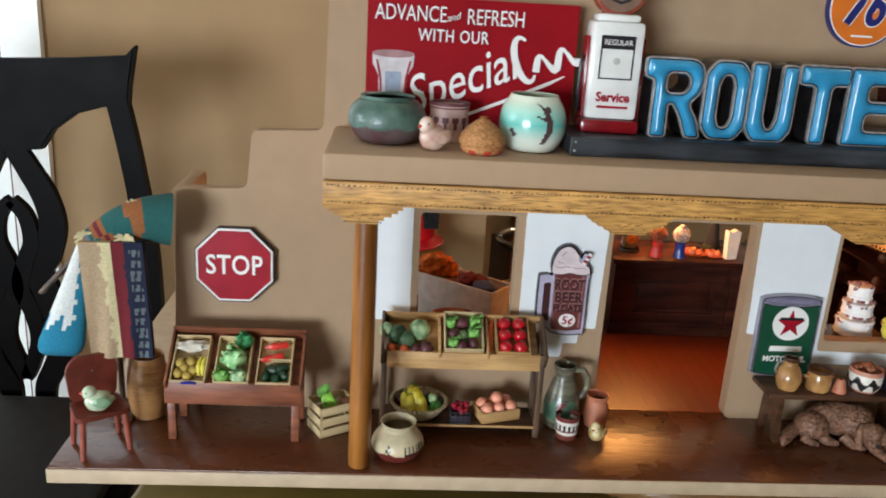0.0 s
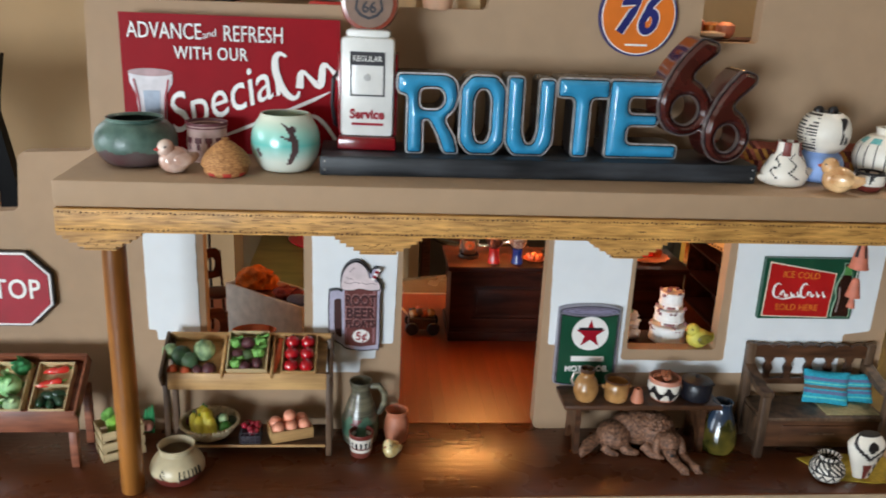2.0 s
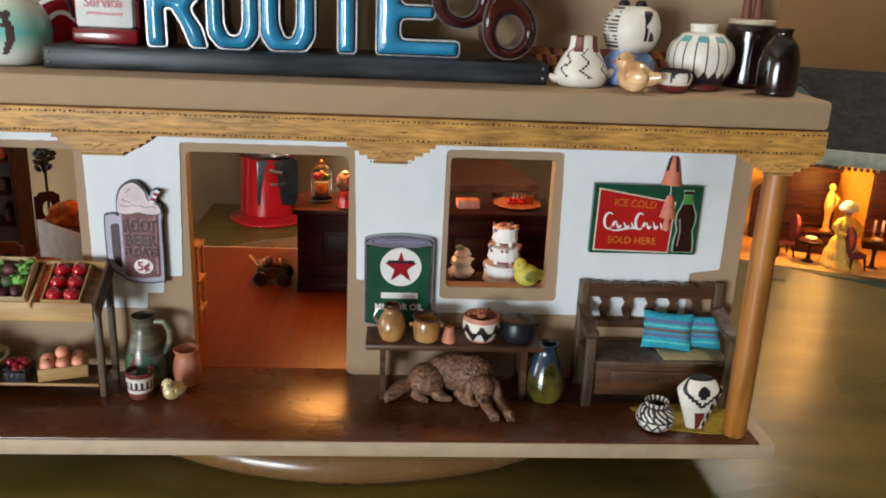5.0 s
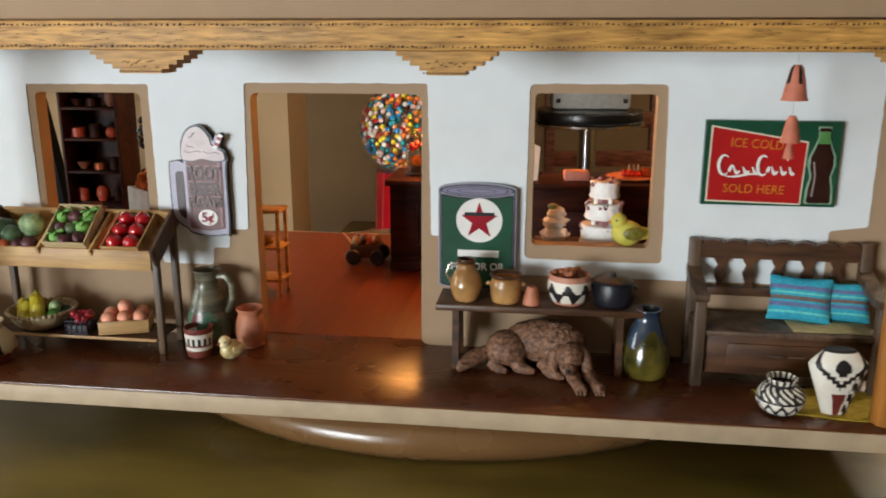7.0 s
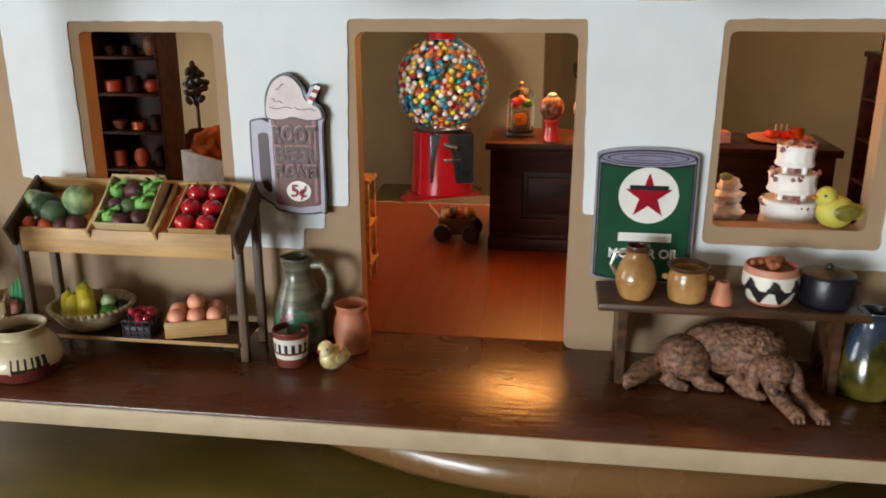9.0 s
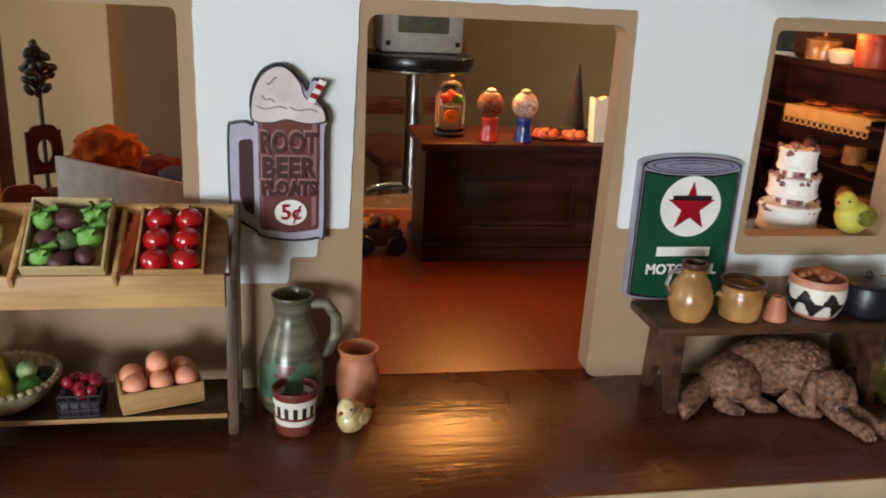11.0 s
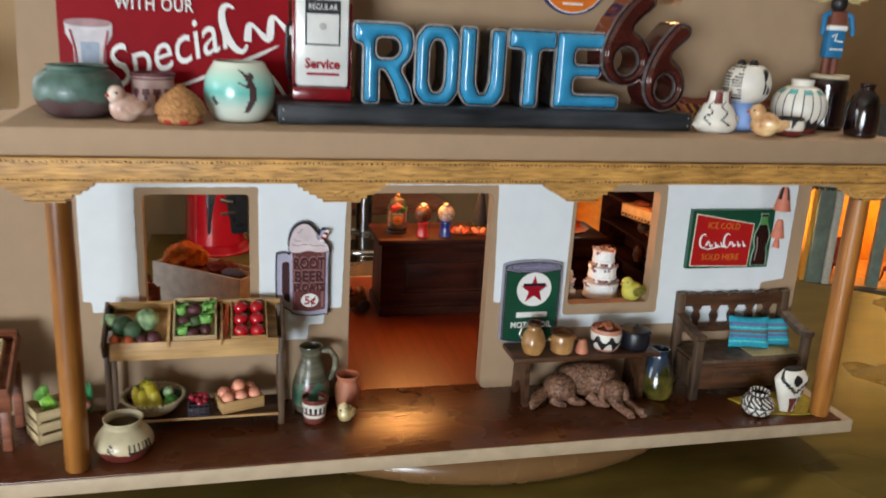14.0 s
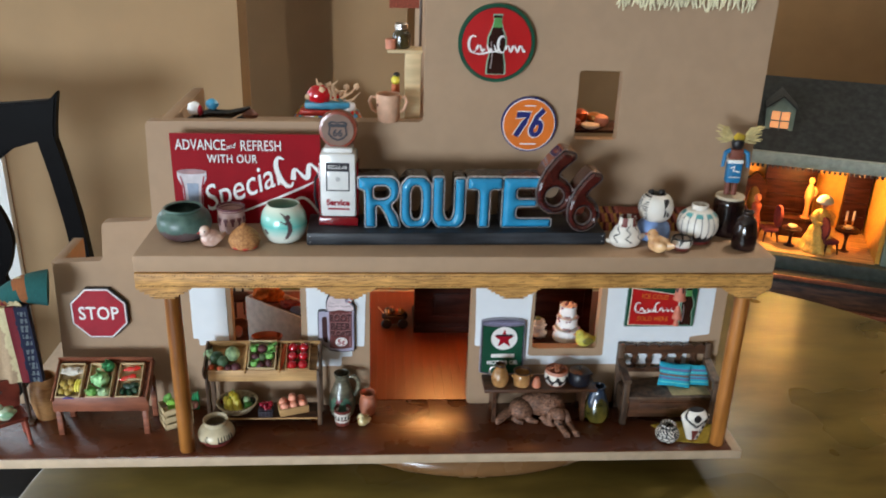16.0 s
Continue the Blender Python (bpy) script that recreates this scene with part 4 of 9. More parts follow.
def open_pot(rows, wall=0.0012):
    """Closes an outer profile with a rim and a hollow inside."""
    inner = [(max(0.0006, r - wall), z) for r, z in rows[::-1] if z > rows[0][1] + wall * 1.5]
    return [(0.0004, rows[0][1])] + rows + [(rows[-1][0] - wall * 0.5, rows[-1][1] + wall * 0.3)] + inner + [(0.0004, rows[0][1] + wall * 1.5)]


GLAZE_TEAL = material("teal_glaze", srgb(62, 92, 84), 0.38, var=0.2, scale=60, second=srgb(84, 108, 98), bump=0.4, fine=500, coat=0.1, wear=60)
GLAZE_PLUM = material("plum_glaze", srgb(92, 58, 62), 0.32, var=0.2, scale=50, second=srgb(84, 74, 74), coat=0.3)
pot("teal_bowl", open_pot([(0.0150, 0.0), (0.0217, 0.0035), (0.0262, 0.0098), (0.0272, 0.0168), (0.0255, 0.0238), (0.0212, 0.0286), (0.0184, 0.0303), (0.0192, 0.0320)]), [GLAZE_TEAL, GLAZE_PLUM],
    "squat teal and plum glazed pottery bowl", "bowl", (-0.0015, 0.5860, ROOF), paint=lambda a, z: 1 if z < 0.0120 + 0.0008 * math.sin(a * 50) else 0)
CUP_PINK = material("pink_clay", srgb(206, 172, 164), 0.5, var=0.1)
CUP_MARK = material("plum_marks", srgb(110, 58, 66), 0.5, var=0.1)
pot("small_cup", open_pot([(0.0112, 0.0), (0.0132, 0.005), (0.0142, 0.014), (0.0136, 0.0215), (0.0146, 0.0272)]), [CUP_PINK, CUP_MARK], "small pink clay cup with plum triangles", "cup",
    (0.0430, 0.6020, ROOF), paint=lambda a, z: 1 if z > 0.0260 or 0.0234 < z < 0.0243 or (0.008 < z < 0.0185 and (a * 12 % 1 - 0.5) ** 2 * 4 < (z - 0.008) / 0.0120 * 0.5) else 0, n=72)


def little_bird(name, at, turn, mats, label, s=1.0, tail=0.9):
    b = thing(name, label, "bird figurine", at, turn)
    bm = bmesh.new()
    blob(bm, (0, 0, 0.0080), (0.0095, 0.0072, 0.0080), 18, 0.06)
    blob(bm, (-0.0055, 0, 0.0152), (0.0052, 0.0048, 0.0056), 16)
    tube(bm, [(0.004, 0, 0.008), (0.011 * tail, 0, 0.0078), (0.0165 * tail, 0, 0.0095)], [0.0055, 0.0038, 0.0018], 10, flat=0.55)
    bmesh.ops.transform(bm, matrix=Matrix.Scale(s, 4), verts=bm.verts)
    part("body", bm, mats[0], b)
    bm = bmesh.new()
    blob(bm, (-0.0103 * s, 0, 0.0152 * s), (0.0024 * s, 0.0011 * s, 0.0011 * s), 8)
    part("beak", bm, mats[1], b)
    bm = bmesh.new()
    for sy in (-1, 1):
        blob(bm, (-0.0078 * s, sy * 0.0040 * s, 0.0168 * s), 0.0007 * s, 6)
    part("eyes", bm, SIGN_BLACK, b)
    for sy in (-1, 1):
        blob(bm := bmesh.new(), (0.0025 * s, sy * 0.0064 * s, 0.0088 * s), (0.0065 * s, 0.0018 * s, 0.0042 * s), 12, 0.1)
        part("wing", bm, mats[2], b)
    return b


BIRD_PINK = material("blush_glaze", srgb(216, 142, 116), 0.2, var=0.3, scale=70, second=srgb(238, 212, 198), mix=0.9, coat=0.4)
BIRD_RED = material("coral_glaze", srgb(206, 84, 78), 0.25, coat=0.3)
little_bird("bird_figurine", (0.0300, 0.5590, ROOF), 38, (BIRD_PINK, BIRD_RED, BIRD_PINK), "blush white ceramic bird with coral beak", 1.12)
STRAW = material("woven_straw", srgb(164, 108, 62), 0.75, var=0.2, scale=420, second=srgb(190, 136, 84), stretch=(1, 1, 3), bump=0.5, fine=1400)
STRAW_RED = material("straw_red_trim", srgb(176, 52, 40), 0.7, var=0.2)
lathe(bm := bmesh.new(), [(0.0118, 0.0), (0.0140, 0.0012), (0.0150, 0.0034), (0.0146, 0.0060)] + [(0.0146 * (1 - (i / 16) ** 2.1) + 0.0016 + (0.0004 if i % 2 else 0), 0.0066 + 0.0170 * i / 16) for i in range(17)] + [(0.0030, 0.0244), (0.0004, 0.0250)], 64,
      paint=lambda a, z: 1 if z < 0.0034 and (a * 8) % 1 < 0.45 else 0)
for v in bm.verts:
    lift = 1 + 0.008 * math.copysign(1, math.sin(math.atan2(v.co.y, v.co.x) * 14)) * (0.006 < v.co.z < 0.022)
    v.co.x, v.co.y = v.co.x * lift * 0.97, v.co.y * lift * 0.97
solo("lidded_basket", bm, [STRAW, STRAW_RED], "small domed woven straw basket with red trim", "basket", (0.0630, 0.5580, ROOF))
AQUA = material("aqua_glaze", srgb(128, 196, 172), 0.22, var=0.08, scale=26, second=srgb(206, 224, 208), mix=1.0, coat=0.4)
# glaze sprayed as a soft aqua band over a white body
tree = AQUA.node_tree
where, split, band = tree.nodes.new("ShaderNodeTexCoord"), tree.nodes.new("ShaderNodeSeparateXYZ"), tree.nodes.new("ShaderNodeMapRange")
tree.links.new(where.outputs["Object"], split.inputs["Vector"])
tree.links.new(split.outputs["Z"], band.inputs["Value"])
band.inputs["From Min"].default_value, band.inputs["From Max"].default_value = 0.0, 0.036
spray = tree.nodes.new("ShaderNodeValToRGB")
for stop, tint in ((0.25, srgb(218, 226, 214)), (0.55, srgb(112, 200, 190)), (0.78, srgb(164, 214, 198))):
    spray.color_ramp.elements.new(stop).color = (*tint, 1)
spray.color_ramp.elements[0].color = (*srgb(222, 226, 214), 1)
spray.color_ramp.elements[-1].color = (*srgb(214, 220, 200), 1)
tree.links.new(band.outputs["Result"], spray.inputs["Fac"])
tree.links.new(spray.outputs["Color"], tree.nodes["Principled BSDF"].inputs["Base Color"])
AQUA_DARK = material("aqua_band", srgb(96, 178, 160), 0.22, var=0.12, scale=60, coat=0.4)
POT_BROWN = material("brown_brushwork", srgb(78, 58, 60), 0.35, var=0.2)


def figure_paint(a, z):
    u, v = (a - 0.790) * 0.132, z - 0.0195
    s = 0.0036 * math.cos(v * 140) - 0.001
    if abs(u - s) < 0.0026 - abs(v) * 0.08 and -0.0125 < v < 0.0115:
        return 2
    if (u - 0.001) ** 2 + (v - 0.011) ** 2 < 0.0023 ** 2 or (abs(v + 0.5 * u - 0.004) < 0.0008 and -0.006 < u < 0.002) or (abs(v - 0.0135 + 0.6 * (u + 0.004)) < 0.0007 and -0.006 < u < -0.001):
        return 2
    if (u + 0.022) ** 2 + (v + 0.004) ** 2 < 0.0016 ** 2 or (u + 0.0205) ** 2 + (v + 0.0065) ** 2 < 0.0015 ** 2:
        return 2
    return 0


pot("aqua_vase", open_pot([(0.0135, 0.0), (0.0180, 0.0028), (0.0222, 0.0105), (0.0234, 0.0195), (0.0218, 0.0290), (0.0178, 0.0360), (0.0166, 0.0384)]), [AQUA, AQUA_DARK, POT_BROWN],
    "aqua glazed round vase with a dark dancing motif", "vase", (0.1000, 0.5800, ROOF), paint=figure_paint, n=120, steps=8)
WHITE_CLAY = material("white_slip", srgb(226, 218, 206), 0.45, var=0.06, scale=80)
BLACK_SLIP = material("black_slip", srgb(30, 26, 28), 0.45, var=0.15)
RED_SLIP = material("red_slip", srgb(112, 44, 36), 0.5, var=0.15)
TURQ_SLIP = material("turquoise_slip", srgb(92, 160, 160), 0.45, var=0.15)


def wavy_paint(a, z):
    if (a * 7 + 0.18 * math.sin(z * 700)) % 1 < 0.13 and 0.006 < z < 0.024:
        return 2
    return 1 if z > 0.0215 and (a * 5) % 1 < 0.5 else 0


fv = thing("effigy_jug", "white clay jug with red and black brushwork", "jug", (0.4535, 0.5690, ROOF), 10)
lathe(bm := bmesh.new(), smooth_profile(open_pot([(0.0115, 0.0), (0.0152, 0.004), (0.0160, 0.009), (0.0125, 0.017), (0.0090, 0.024), (0.0082, 0.0305)])), 60, paint=wavy_paint, squash=(1.08, 0.9))
part("body", bm, [WHITE_CLAY, RED_SLIP, BLACK_SLIP], fv)
tube(bm := bmesh.new(), [(0.013, 0, 0.008), (0.019, 0, 0.008), (0.0215, 0, 0.0105)], [0.004, 0.003, 0.0018], 10)
part("spout", bm, WHITE_CLAY, fv)
tube(bm := bmesh.new(), [(-0.012, 0, 0.006), (-0.018, 0, 0.005), (-0.021, 0, 0.0065)], [0.004, 0.0028, 0.0014], 10)
part("tail", bm, WHITE_CLAY, fv)


def figures_paint(a, z):
    u = (a * 4) % 1
    v = (z - 0.006) / 0.024
    if 0.12 < u < 0.30 + 0.12 * math.sin(v * 9) and 0.15 < v < 0.9 and not (0.19 < u < 0.23 and v < 0.5):
        return 1 if a < 0.95 and not 0.42 < a < 0.62 else 0
    if 0.42 < a < 0.62 and (z * 420) % 1 < 0.45:
        return 1
    return 0


ball = thing("round_pot", "white round clay pot with black painted figures", "pot", (0.4885, 0.5880, ROOF))
lathe(bm := bmesh.new(), smooth_profile(open_pot([(0.0125, 0.0), (0.0172, 0.002), (0.0178, 0.008), (0.0160, 0.0165), (0.0120, 0.0210)])), 40)
part("stand", bm, material("periwinkle_clay", srgb(132, 162, 216), 0.5, var=0.08), ball, "periwinkle blue round stand")
lathe(bm := bmesh.new(), smooth_profile(open_pot([(0.0085, 0.0205), (0.0145, 0.024), (0.0178, 0.031), (0.0180, 0.038), (0.0150, 0.046), (0.0105, 0.0495)]), 7), 96, paint=lambda a, z: figures_paint(a, z - 0.0195))
part("jar", bm, [WHITE_CLAY, BLACK_SLIP], ball)
for dx in (-0.006, 0.005):
    blob(bm := bmesh.new(), (dx, 0.002, 0.0505), (0.0038, 0.0028, 0.0035), 12, 0.2)
    part("knob", bm, BLACK_SLIP, ball)
BIRD_TAN = material("amber_glaze", srgb(206, 140, 84), 0.22, var=0.25, scale=60, second=srgb(224, 188, 140), coat=0.4)
little_bird("bird_figurine", (0.4815, 0.5470, ROOF), -35, (BIRD_TAN, material("rust_beak", srgb(168, 70, 40), 0.4), BIRD_TAN), "amber glazed ceramic bird with rust beak", 1.15)
pot("small_dish", open_pot([(0.0060, 0.0), (0.0095, 0.004), (0.0112, 0.009), (0.0098, 0.0135)]), [WHITE_CLAY, RED_SLIP, BLACK_SLIP], "small clay dish with red and black bands", "bowl", (0.5090, 0.5550, ROOF),
    paint=lambda a, z: 1 if z < 0.005 else (2 if z > 0.0125 or (a * 6) % 1 < (z - 0.005) / 0.010 * 0.5 else 0), n=48)


def feather_paint(a, z):
    u = (a * 18) % 1
    if z < 0.0042:
        return 2
    if z < 0.0075 + 0.0055 * abs(u - 0.5) * 2:
        return 1
    if 0.030 < z < 0.0335 and (a * 9) % 1 < 0.6:
        return 3
    return 1 if (u < 0.09 and z < 0.030) else 0


pot("feather_pot", open_pot([(0.0135, 0.0), (0.0150, 0.003), (0.0195, 0.011), (0.0215, 0.019), (0.0195, 0.028), (0.0130, 0.0345), (0.0085, 0.0360), (0.0088, 0.0405)]), [WHITE_CLAY, BLACK_SLIP, RED_SLIP, TURQ_SLIP],
    "white clay pot with black feather pattern", "pot", (0.5335, 0.5810, ROOF), paint=feather_paint, n=144, steps=7)
BLACK_POT = material("black_polished_clay", srgb(20, 12, 12), 0.12, var=0.3, scale=50, second=srgb(34, 16, 15), coat=0.4)
pot("black_vase", open_pot([(0.0108, 0.0), (0.0122, 0.003), (0.0126, 0.012), (0.0120, 0.022), (0.0098, 0.0305), (0.0062, 0.0350), (0.0052, 0.0375), (0.0060, 0.0405)]), [BLACK_POT], "polished black egg-shaped vase with red sheen", "vase", (0.5770, 0.5600, ROOF))
# carved figure on a black drum
doll = bmesh.new()
for sx in (-0.0036, 0.0036):
    tube(doll, [(sx, 0, 0.0), (sx, 0, 0.010), (sx, 0, 0.020)], [0.0034, 0.0030, 0.0034], 10, mat=0)
block(doll, (-0.0078, -0.0050, 0.0130), (0.0078, 0.0050, 0.0370), 0.0022, mat=1)
block(doll, (-0.0082, -0.0054, 0.0345), (0.0082, 0.0054, 0.0390), 0.0016, mat=2)
plate(doll, ribbon([(-0.005, 0.030), (-0.001, 0.032), (-0.002, 0.027), (0.005, 0.026)], 0.0013), -0.0058, -0.0050, mat=2)
plate(doll, rect(-0.0055, 0.0195, 0.0060, 0.0206), -0.0058, -0.0049, mat=2)
block(doll, (-0.0070, -0.0045, 0.0385), (0.0070, 0.0045, 0.0500), 0.0022, mat=0)
blob(doll, (0, 0, 0.0560), (0.0068, 0.0060, 0.0075), 14, mat=3)
for sx in (-1, 1):
    tube(doll, [(sx * 0.0065, 0, 0.0480), (sx * 0.0115, -0.001, 0.0460), (sx * 0.0125, -0.003, 0.0385), (sx * 0.0135, -0.004, 0.031)], [0.0026, 0.0024, 0.0022, 0.0018], 8, mat=1)
    for i in range(16):
        a = -0.5 + i * 0.13
        tube(doll, [(sx * 0.004, 0.002, 0.0600), (sx * (0.012 + 0.002 * (i % 3)), 0.003 * math.sin(i), 0.062 + 0.010 * math.sin(a)), (sx * (0.0185 + 0.002 * (i % 4)), 0.004 * math.sin(i * 2), 0.0625 + 0.013 * math.sin(a))], [0.0009, 0.0011, 0.0004], 5, mat=4)
blob(doll, (0, -0.001, 0.0625), (0.0055, 0.0048, 0.0042), 12, 0.5, mat=5)
solo("carved_doll", doll, [material("carved_brown", srgb(116, 62, 46), 0.6, var=0.15), material("doll_blue", srgb(30, 110, 156), 0.55, var=0.12), SIGN_WHITE, BLACK_SLIP, material("pale_plumes", srgb(206, 186, 128), 0.8, var=0.25), material("yellow_fluff", srgb(188, 158, 40), 0.9, var=0.3)],
     "carved wooden doll in blue kilt with pale plumes", "doll", (0.5735, 0.6050, ROOF + 0.0447), -6)
drum = thing("black_drum", "black stacked cylinder stand with cream top", "stand", (0.5735, 0.6020, ROOF))
lathe(bm := bmesh.new(), [(0.0150, 0.0)] + [(0.0162 + (0.0004 if i % 2 else -0.0003), 0.001 + i * 0.0027) for i in range(15)] + [(0.0150, 0.0410)], 36)
part("body", bm, BLACK_POT, drum)
lathe(bm := bmesh.new(), [(0.0140, 0.0410), (0.0152, 0.0418), (0.0152, 0.0438), (0.0145, 0.0445)], 36)
part("top", bm, material("cream_disc", srgb(196, 178, 150), 0.6, var=0.1), drum, "cream round top")
# striped blanket along the wall
STRIPES = [material("blanket_" + n, srgb(*c), 0.95, var=0.25, scale=500, bump=0.6, fine=1500) for n, c in (("rust", (140, 66, 46)), ("gold", (186, 132, 62)), ("maroon", (88, 28, 26)), ("rose", (170, 92, 78)), ("brown", (84, 50, 36)))]
bm = bmesh.new()
prev = None
for i in range(91):
    x = 0.4150 + 0.1500 * i / 90
    w = 0.0008 * noise.noise(Vector((x * 90, 0, 0)))
    ring = [bm.verts.new((x, yy, zz + w)) for yy, zz in ((0.6080, ROOF), (0.6120, ROOF + 0.0085), (0.6230, ROOF + 0.0150), (0.6350, ROOF + 0.0190), (0.6375, ROOF + 0.0175), (0.6375, ROOF))]
    if prev:
        for k in range(6):
            f = bm.faces.new((prev[k], prev[(k + 1) % 6], ring[(k + 1) % 6], ring[k]))
            f.material_index = (0 if k >= 2 else (1, 2, 1, 4, 2)[(i // 3 + k) % 5]) if (i // 14) % 3 != 1 else (3, 1, 2)[(i // 2 + k) % 3]
    else:
        bm.faces.new(ring)
    prev = ring
bm.faces.new(prev)
solo("folded_blanket", bm, STRIPES, "folded striped rust and gold woven blanket", "blanket")


# ---- things on the porch ----
DECK = 0.8001


def bar(bm, a, b, w, d, bevel=0.0006):
    """A straight squared bar from a to b, w wide across and d deep."""
    a, b = Vector(a), Vector(b)
    L = (b - a).length
    q = (b - a).to_track_quat("Z", "Y").to_matrix().to_4x4()
    return block(bm, (-w / 2, -d / 2, 0), (w / 2, d / 2, L), bevel, Matrix.Translation(a) @ q)


def crate(name, label, at, size, slope, mat, turn=0.0, slats=False, group=""):
    """An open box w by d by h; slope tips its back up by so many degrees."""
    w, d, h = size
    ob = thing(name, label, "crate", at, turn, group)
    t = 0.0011
    m = Matrix.Rotation(radians(slope), 4, "X")
    block(bm := bmesh.new(), (-w / 2, 0, 0), (w / 2, d, t), 0.0002, m)
    part("bottom", bm, mat, ob)
    if slats:
        for z0 in (0.0, h * 0.36, h * 0.72):
            for lo, hi in (((-w / 2, 0, z0), (w / 2, t, z0 + h * 0.27)), ((-w / 2, d - t, z0), (w / 2, d, z0 + h * 0.27)), ((-w / 2, 0, z0), (-w / 2 + t, d, z0 + h * 0.27)), ((w / 2 - t, 0, z0), (w / 2, d, z0 + h * 0.27))):
                part("slat", block(bmesh.new(), lo, hi, 0.0002, m), mat, ob)
        for sx in (-1, 1):
            for sy in (0.0018, d - 0.0018):
                part("corner_post", block(bmesh.new(), (sx * (w / 2 - 0.0022) - 0.0011, sy - 0.0011, 0.0003), (sx * (w / 2 - 0.0022) + 0.0011, sy + 0.0011, h * 0.98), 0.0002, m), mat, ob)
    else:
        for lo, hi in (((-w / 2, 0, t), (w / 2, t, h)), ((-w / 2, d - t, t), (w / 2, d, h)), ((-w / 2, t, t), (-w / 2 + t, d - t, h)), ((w / 2 - t, t, t), (w / 2, d - t, h))):
            part("side", block(bmesh.new(), lo, hi, 0.0003, m), mat, ob)
    return ob


def in_crate(at, slope, turn, x, y, z):
    """The world place of a point of a tipped crate."""
    return pose(*at, 0, 0, turn) @ Matrix.Rotation(radians(slope), 4, "X") @ Vector((x, y, z))


APPLE = material("red_apple", srgb(172, 14, 26), 0.14, var=0.2, scale=90, coat=0.6)
PEACH = material("peach_skin", srgb(226, 140, 112), 0.4, var=0.16, scale=80, second=srgb(236, 160, 130))
LETTUCE = material("lettuce", srgb(132, 196, 122), 0.5, var=0.2, scale=160, second=srgb(176, 218, 160), bump=0.6, fine=600)
CABBAGE = material("cabbage", srgb(126, 164, 118), 0.5, var=0.25, scale=160, second=srgb(176, 200, 150), bump=0.5, fine=500)
LIME = material("lime_leaf", srgb(112, 166, 78), 0.5, var=0.25, scale=150, bump=0.4)
BEET = material("beet", srgb(84, 40, 44), 0.5, var=0.25, scale=120, bump=0.4)
CARROT = material("tomato_orange", srgb(204, 92, 52), 0.4, var=0.15, scale=100)
PEPPER = material("red_pepper", srgb(218, 54, 44), 0.25, var=0.15, scale=100, coat=0.4)
BANANA = material("banana", srgb(226, 204, 40), 0.35, var=0.15, scale=100, second=srgb(230, 220, 104))
GRAPE = material("dark_grape", srgb(70, 18, 40), 0.2, var=0.3, scale=100, coat=0.4)
CUKE = material("dark_cucumber", srgb(26, 58, 36), 0.35, var=0.3, scale=120, bump=0.4)
POTATO = material("squash_tan", srgb(150, 122, 58), 0.5, var=0.25, scale=100, second=srgb(176, 150, 70))
TISSUE = material("tissue_paper", srgb(214, 206, 192), 0.8, var=0.08, scale=100, bump=0.3)
LEAF = material("leaf_green", srgb(74, 142, 58), 0.45, var=0.3, scale=150)


def fruit(name, label, mat, place, r, group, lumps=0.05, stem=None, turn=0):
    bm = bmesh.new()
    rr = r if hasattr(r, "__len__") else (r, r, r)
    blob(bm, (0, 0, 0), rr, 16, lumps, freq=1000 * (place[0] + 2 * place[1]))
    ob = thing(name, label, name.replace("_", " "), tuple(place), turn, group)
    part("flesh", bm, mat, ob)
    if stem:
        part("stem", tube(bmesh.new(), [(0, 0, rr[2] * 0.85), (rr[0] * 0.08, 0, rr[2] * 1.25)], [rr[0] * 0.10, rr[0] * 0.07], 6), stem, ob)
    return ob


def leafy(name, label, mat, place, r, group, leaves=8):
    """A head of leaves: overlapping cupped leaves round a heart."""
    ob = thing(name, label, name.replace("_", " "), tuple(place), 0, group)
    blob(bm := bmesh.new(), (0, 0, 0), (r * 0.92, r * 0.92, r * 0.86), 20, 0.04, freq=700 * (place[0] + place[1]))
    part("heart", bm, mat, ob)
    bm = bmesh.new()
    for i in range(leaves):
        a, e = i * 2.4, -0.1 + 1.2 * (i / leaves)
        c = Vector((math.cos(a) * math.cos(e), math.sin(a) * math.cos(e), math.sin(e)))
        got = len(bm.verts)
        blob(bm, (0, 0, 0), (r * 0.58, r * 0.50, r * 0.05), 14, 0.03, freq=i + 3)
        bm.verts.ensure_lookup_table()
        for v in bm.verts[got:]:
            v.co.z -= (v.co.x ** 2 + v.co.y ** 2) / (1.75 * r)
        bmesh.ops.transform(bm, matrix=Matrix.Translation(c * r * (0.87 + 0.02 * (i % 2))) @ c.to_track_quat("Z", "Y").to_matrix().to_4x4(), verts=bm.verts[got:])
    part("leaves", bm, mat, ob)
    return ob


# red-brown vegetable table
vt = thing("vegetable_table", "red-brown wooden display table with sloping tray", "table", (-0.1110, 0.5850, DECK))
for sx in (-0.0470, 0.0470):
    part("leg", bar(bmesh.new(), (sx, 0.0030, 0.0), (sx, 0.0030, 0.0325), 0.0062, 0.0055), RED_WOOD, vt)
    part("leg", bar(bmesh.new(), (sx, 0.0390, 0.0), (sx, 0.0390, 0.0525), 0.0062, 0.0055), RED_WOOD, vt)
part("front_rail", block(bmesh.new(), (-0.0520, 0.0, 0.0310), (0.0520, 0.0030, 0.0490), 0.0005), RED_WOOD, vt)
SLOPE = 38
m = Matrix.Translation((0, 0.003, 0.0400)) @ Matrix.Rotation(radians(SLOPE), 4, "X")
part("tray", block(bmesh.new(), (-0.0505, 0.0, 0.0), (0.0505, 0.0490, 0.0020), 0.0004, m), RED_WOOD, vt)
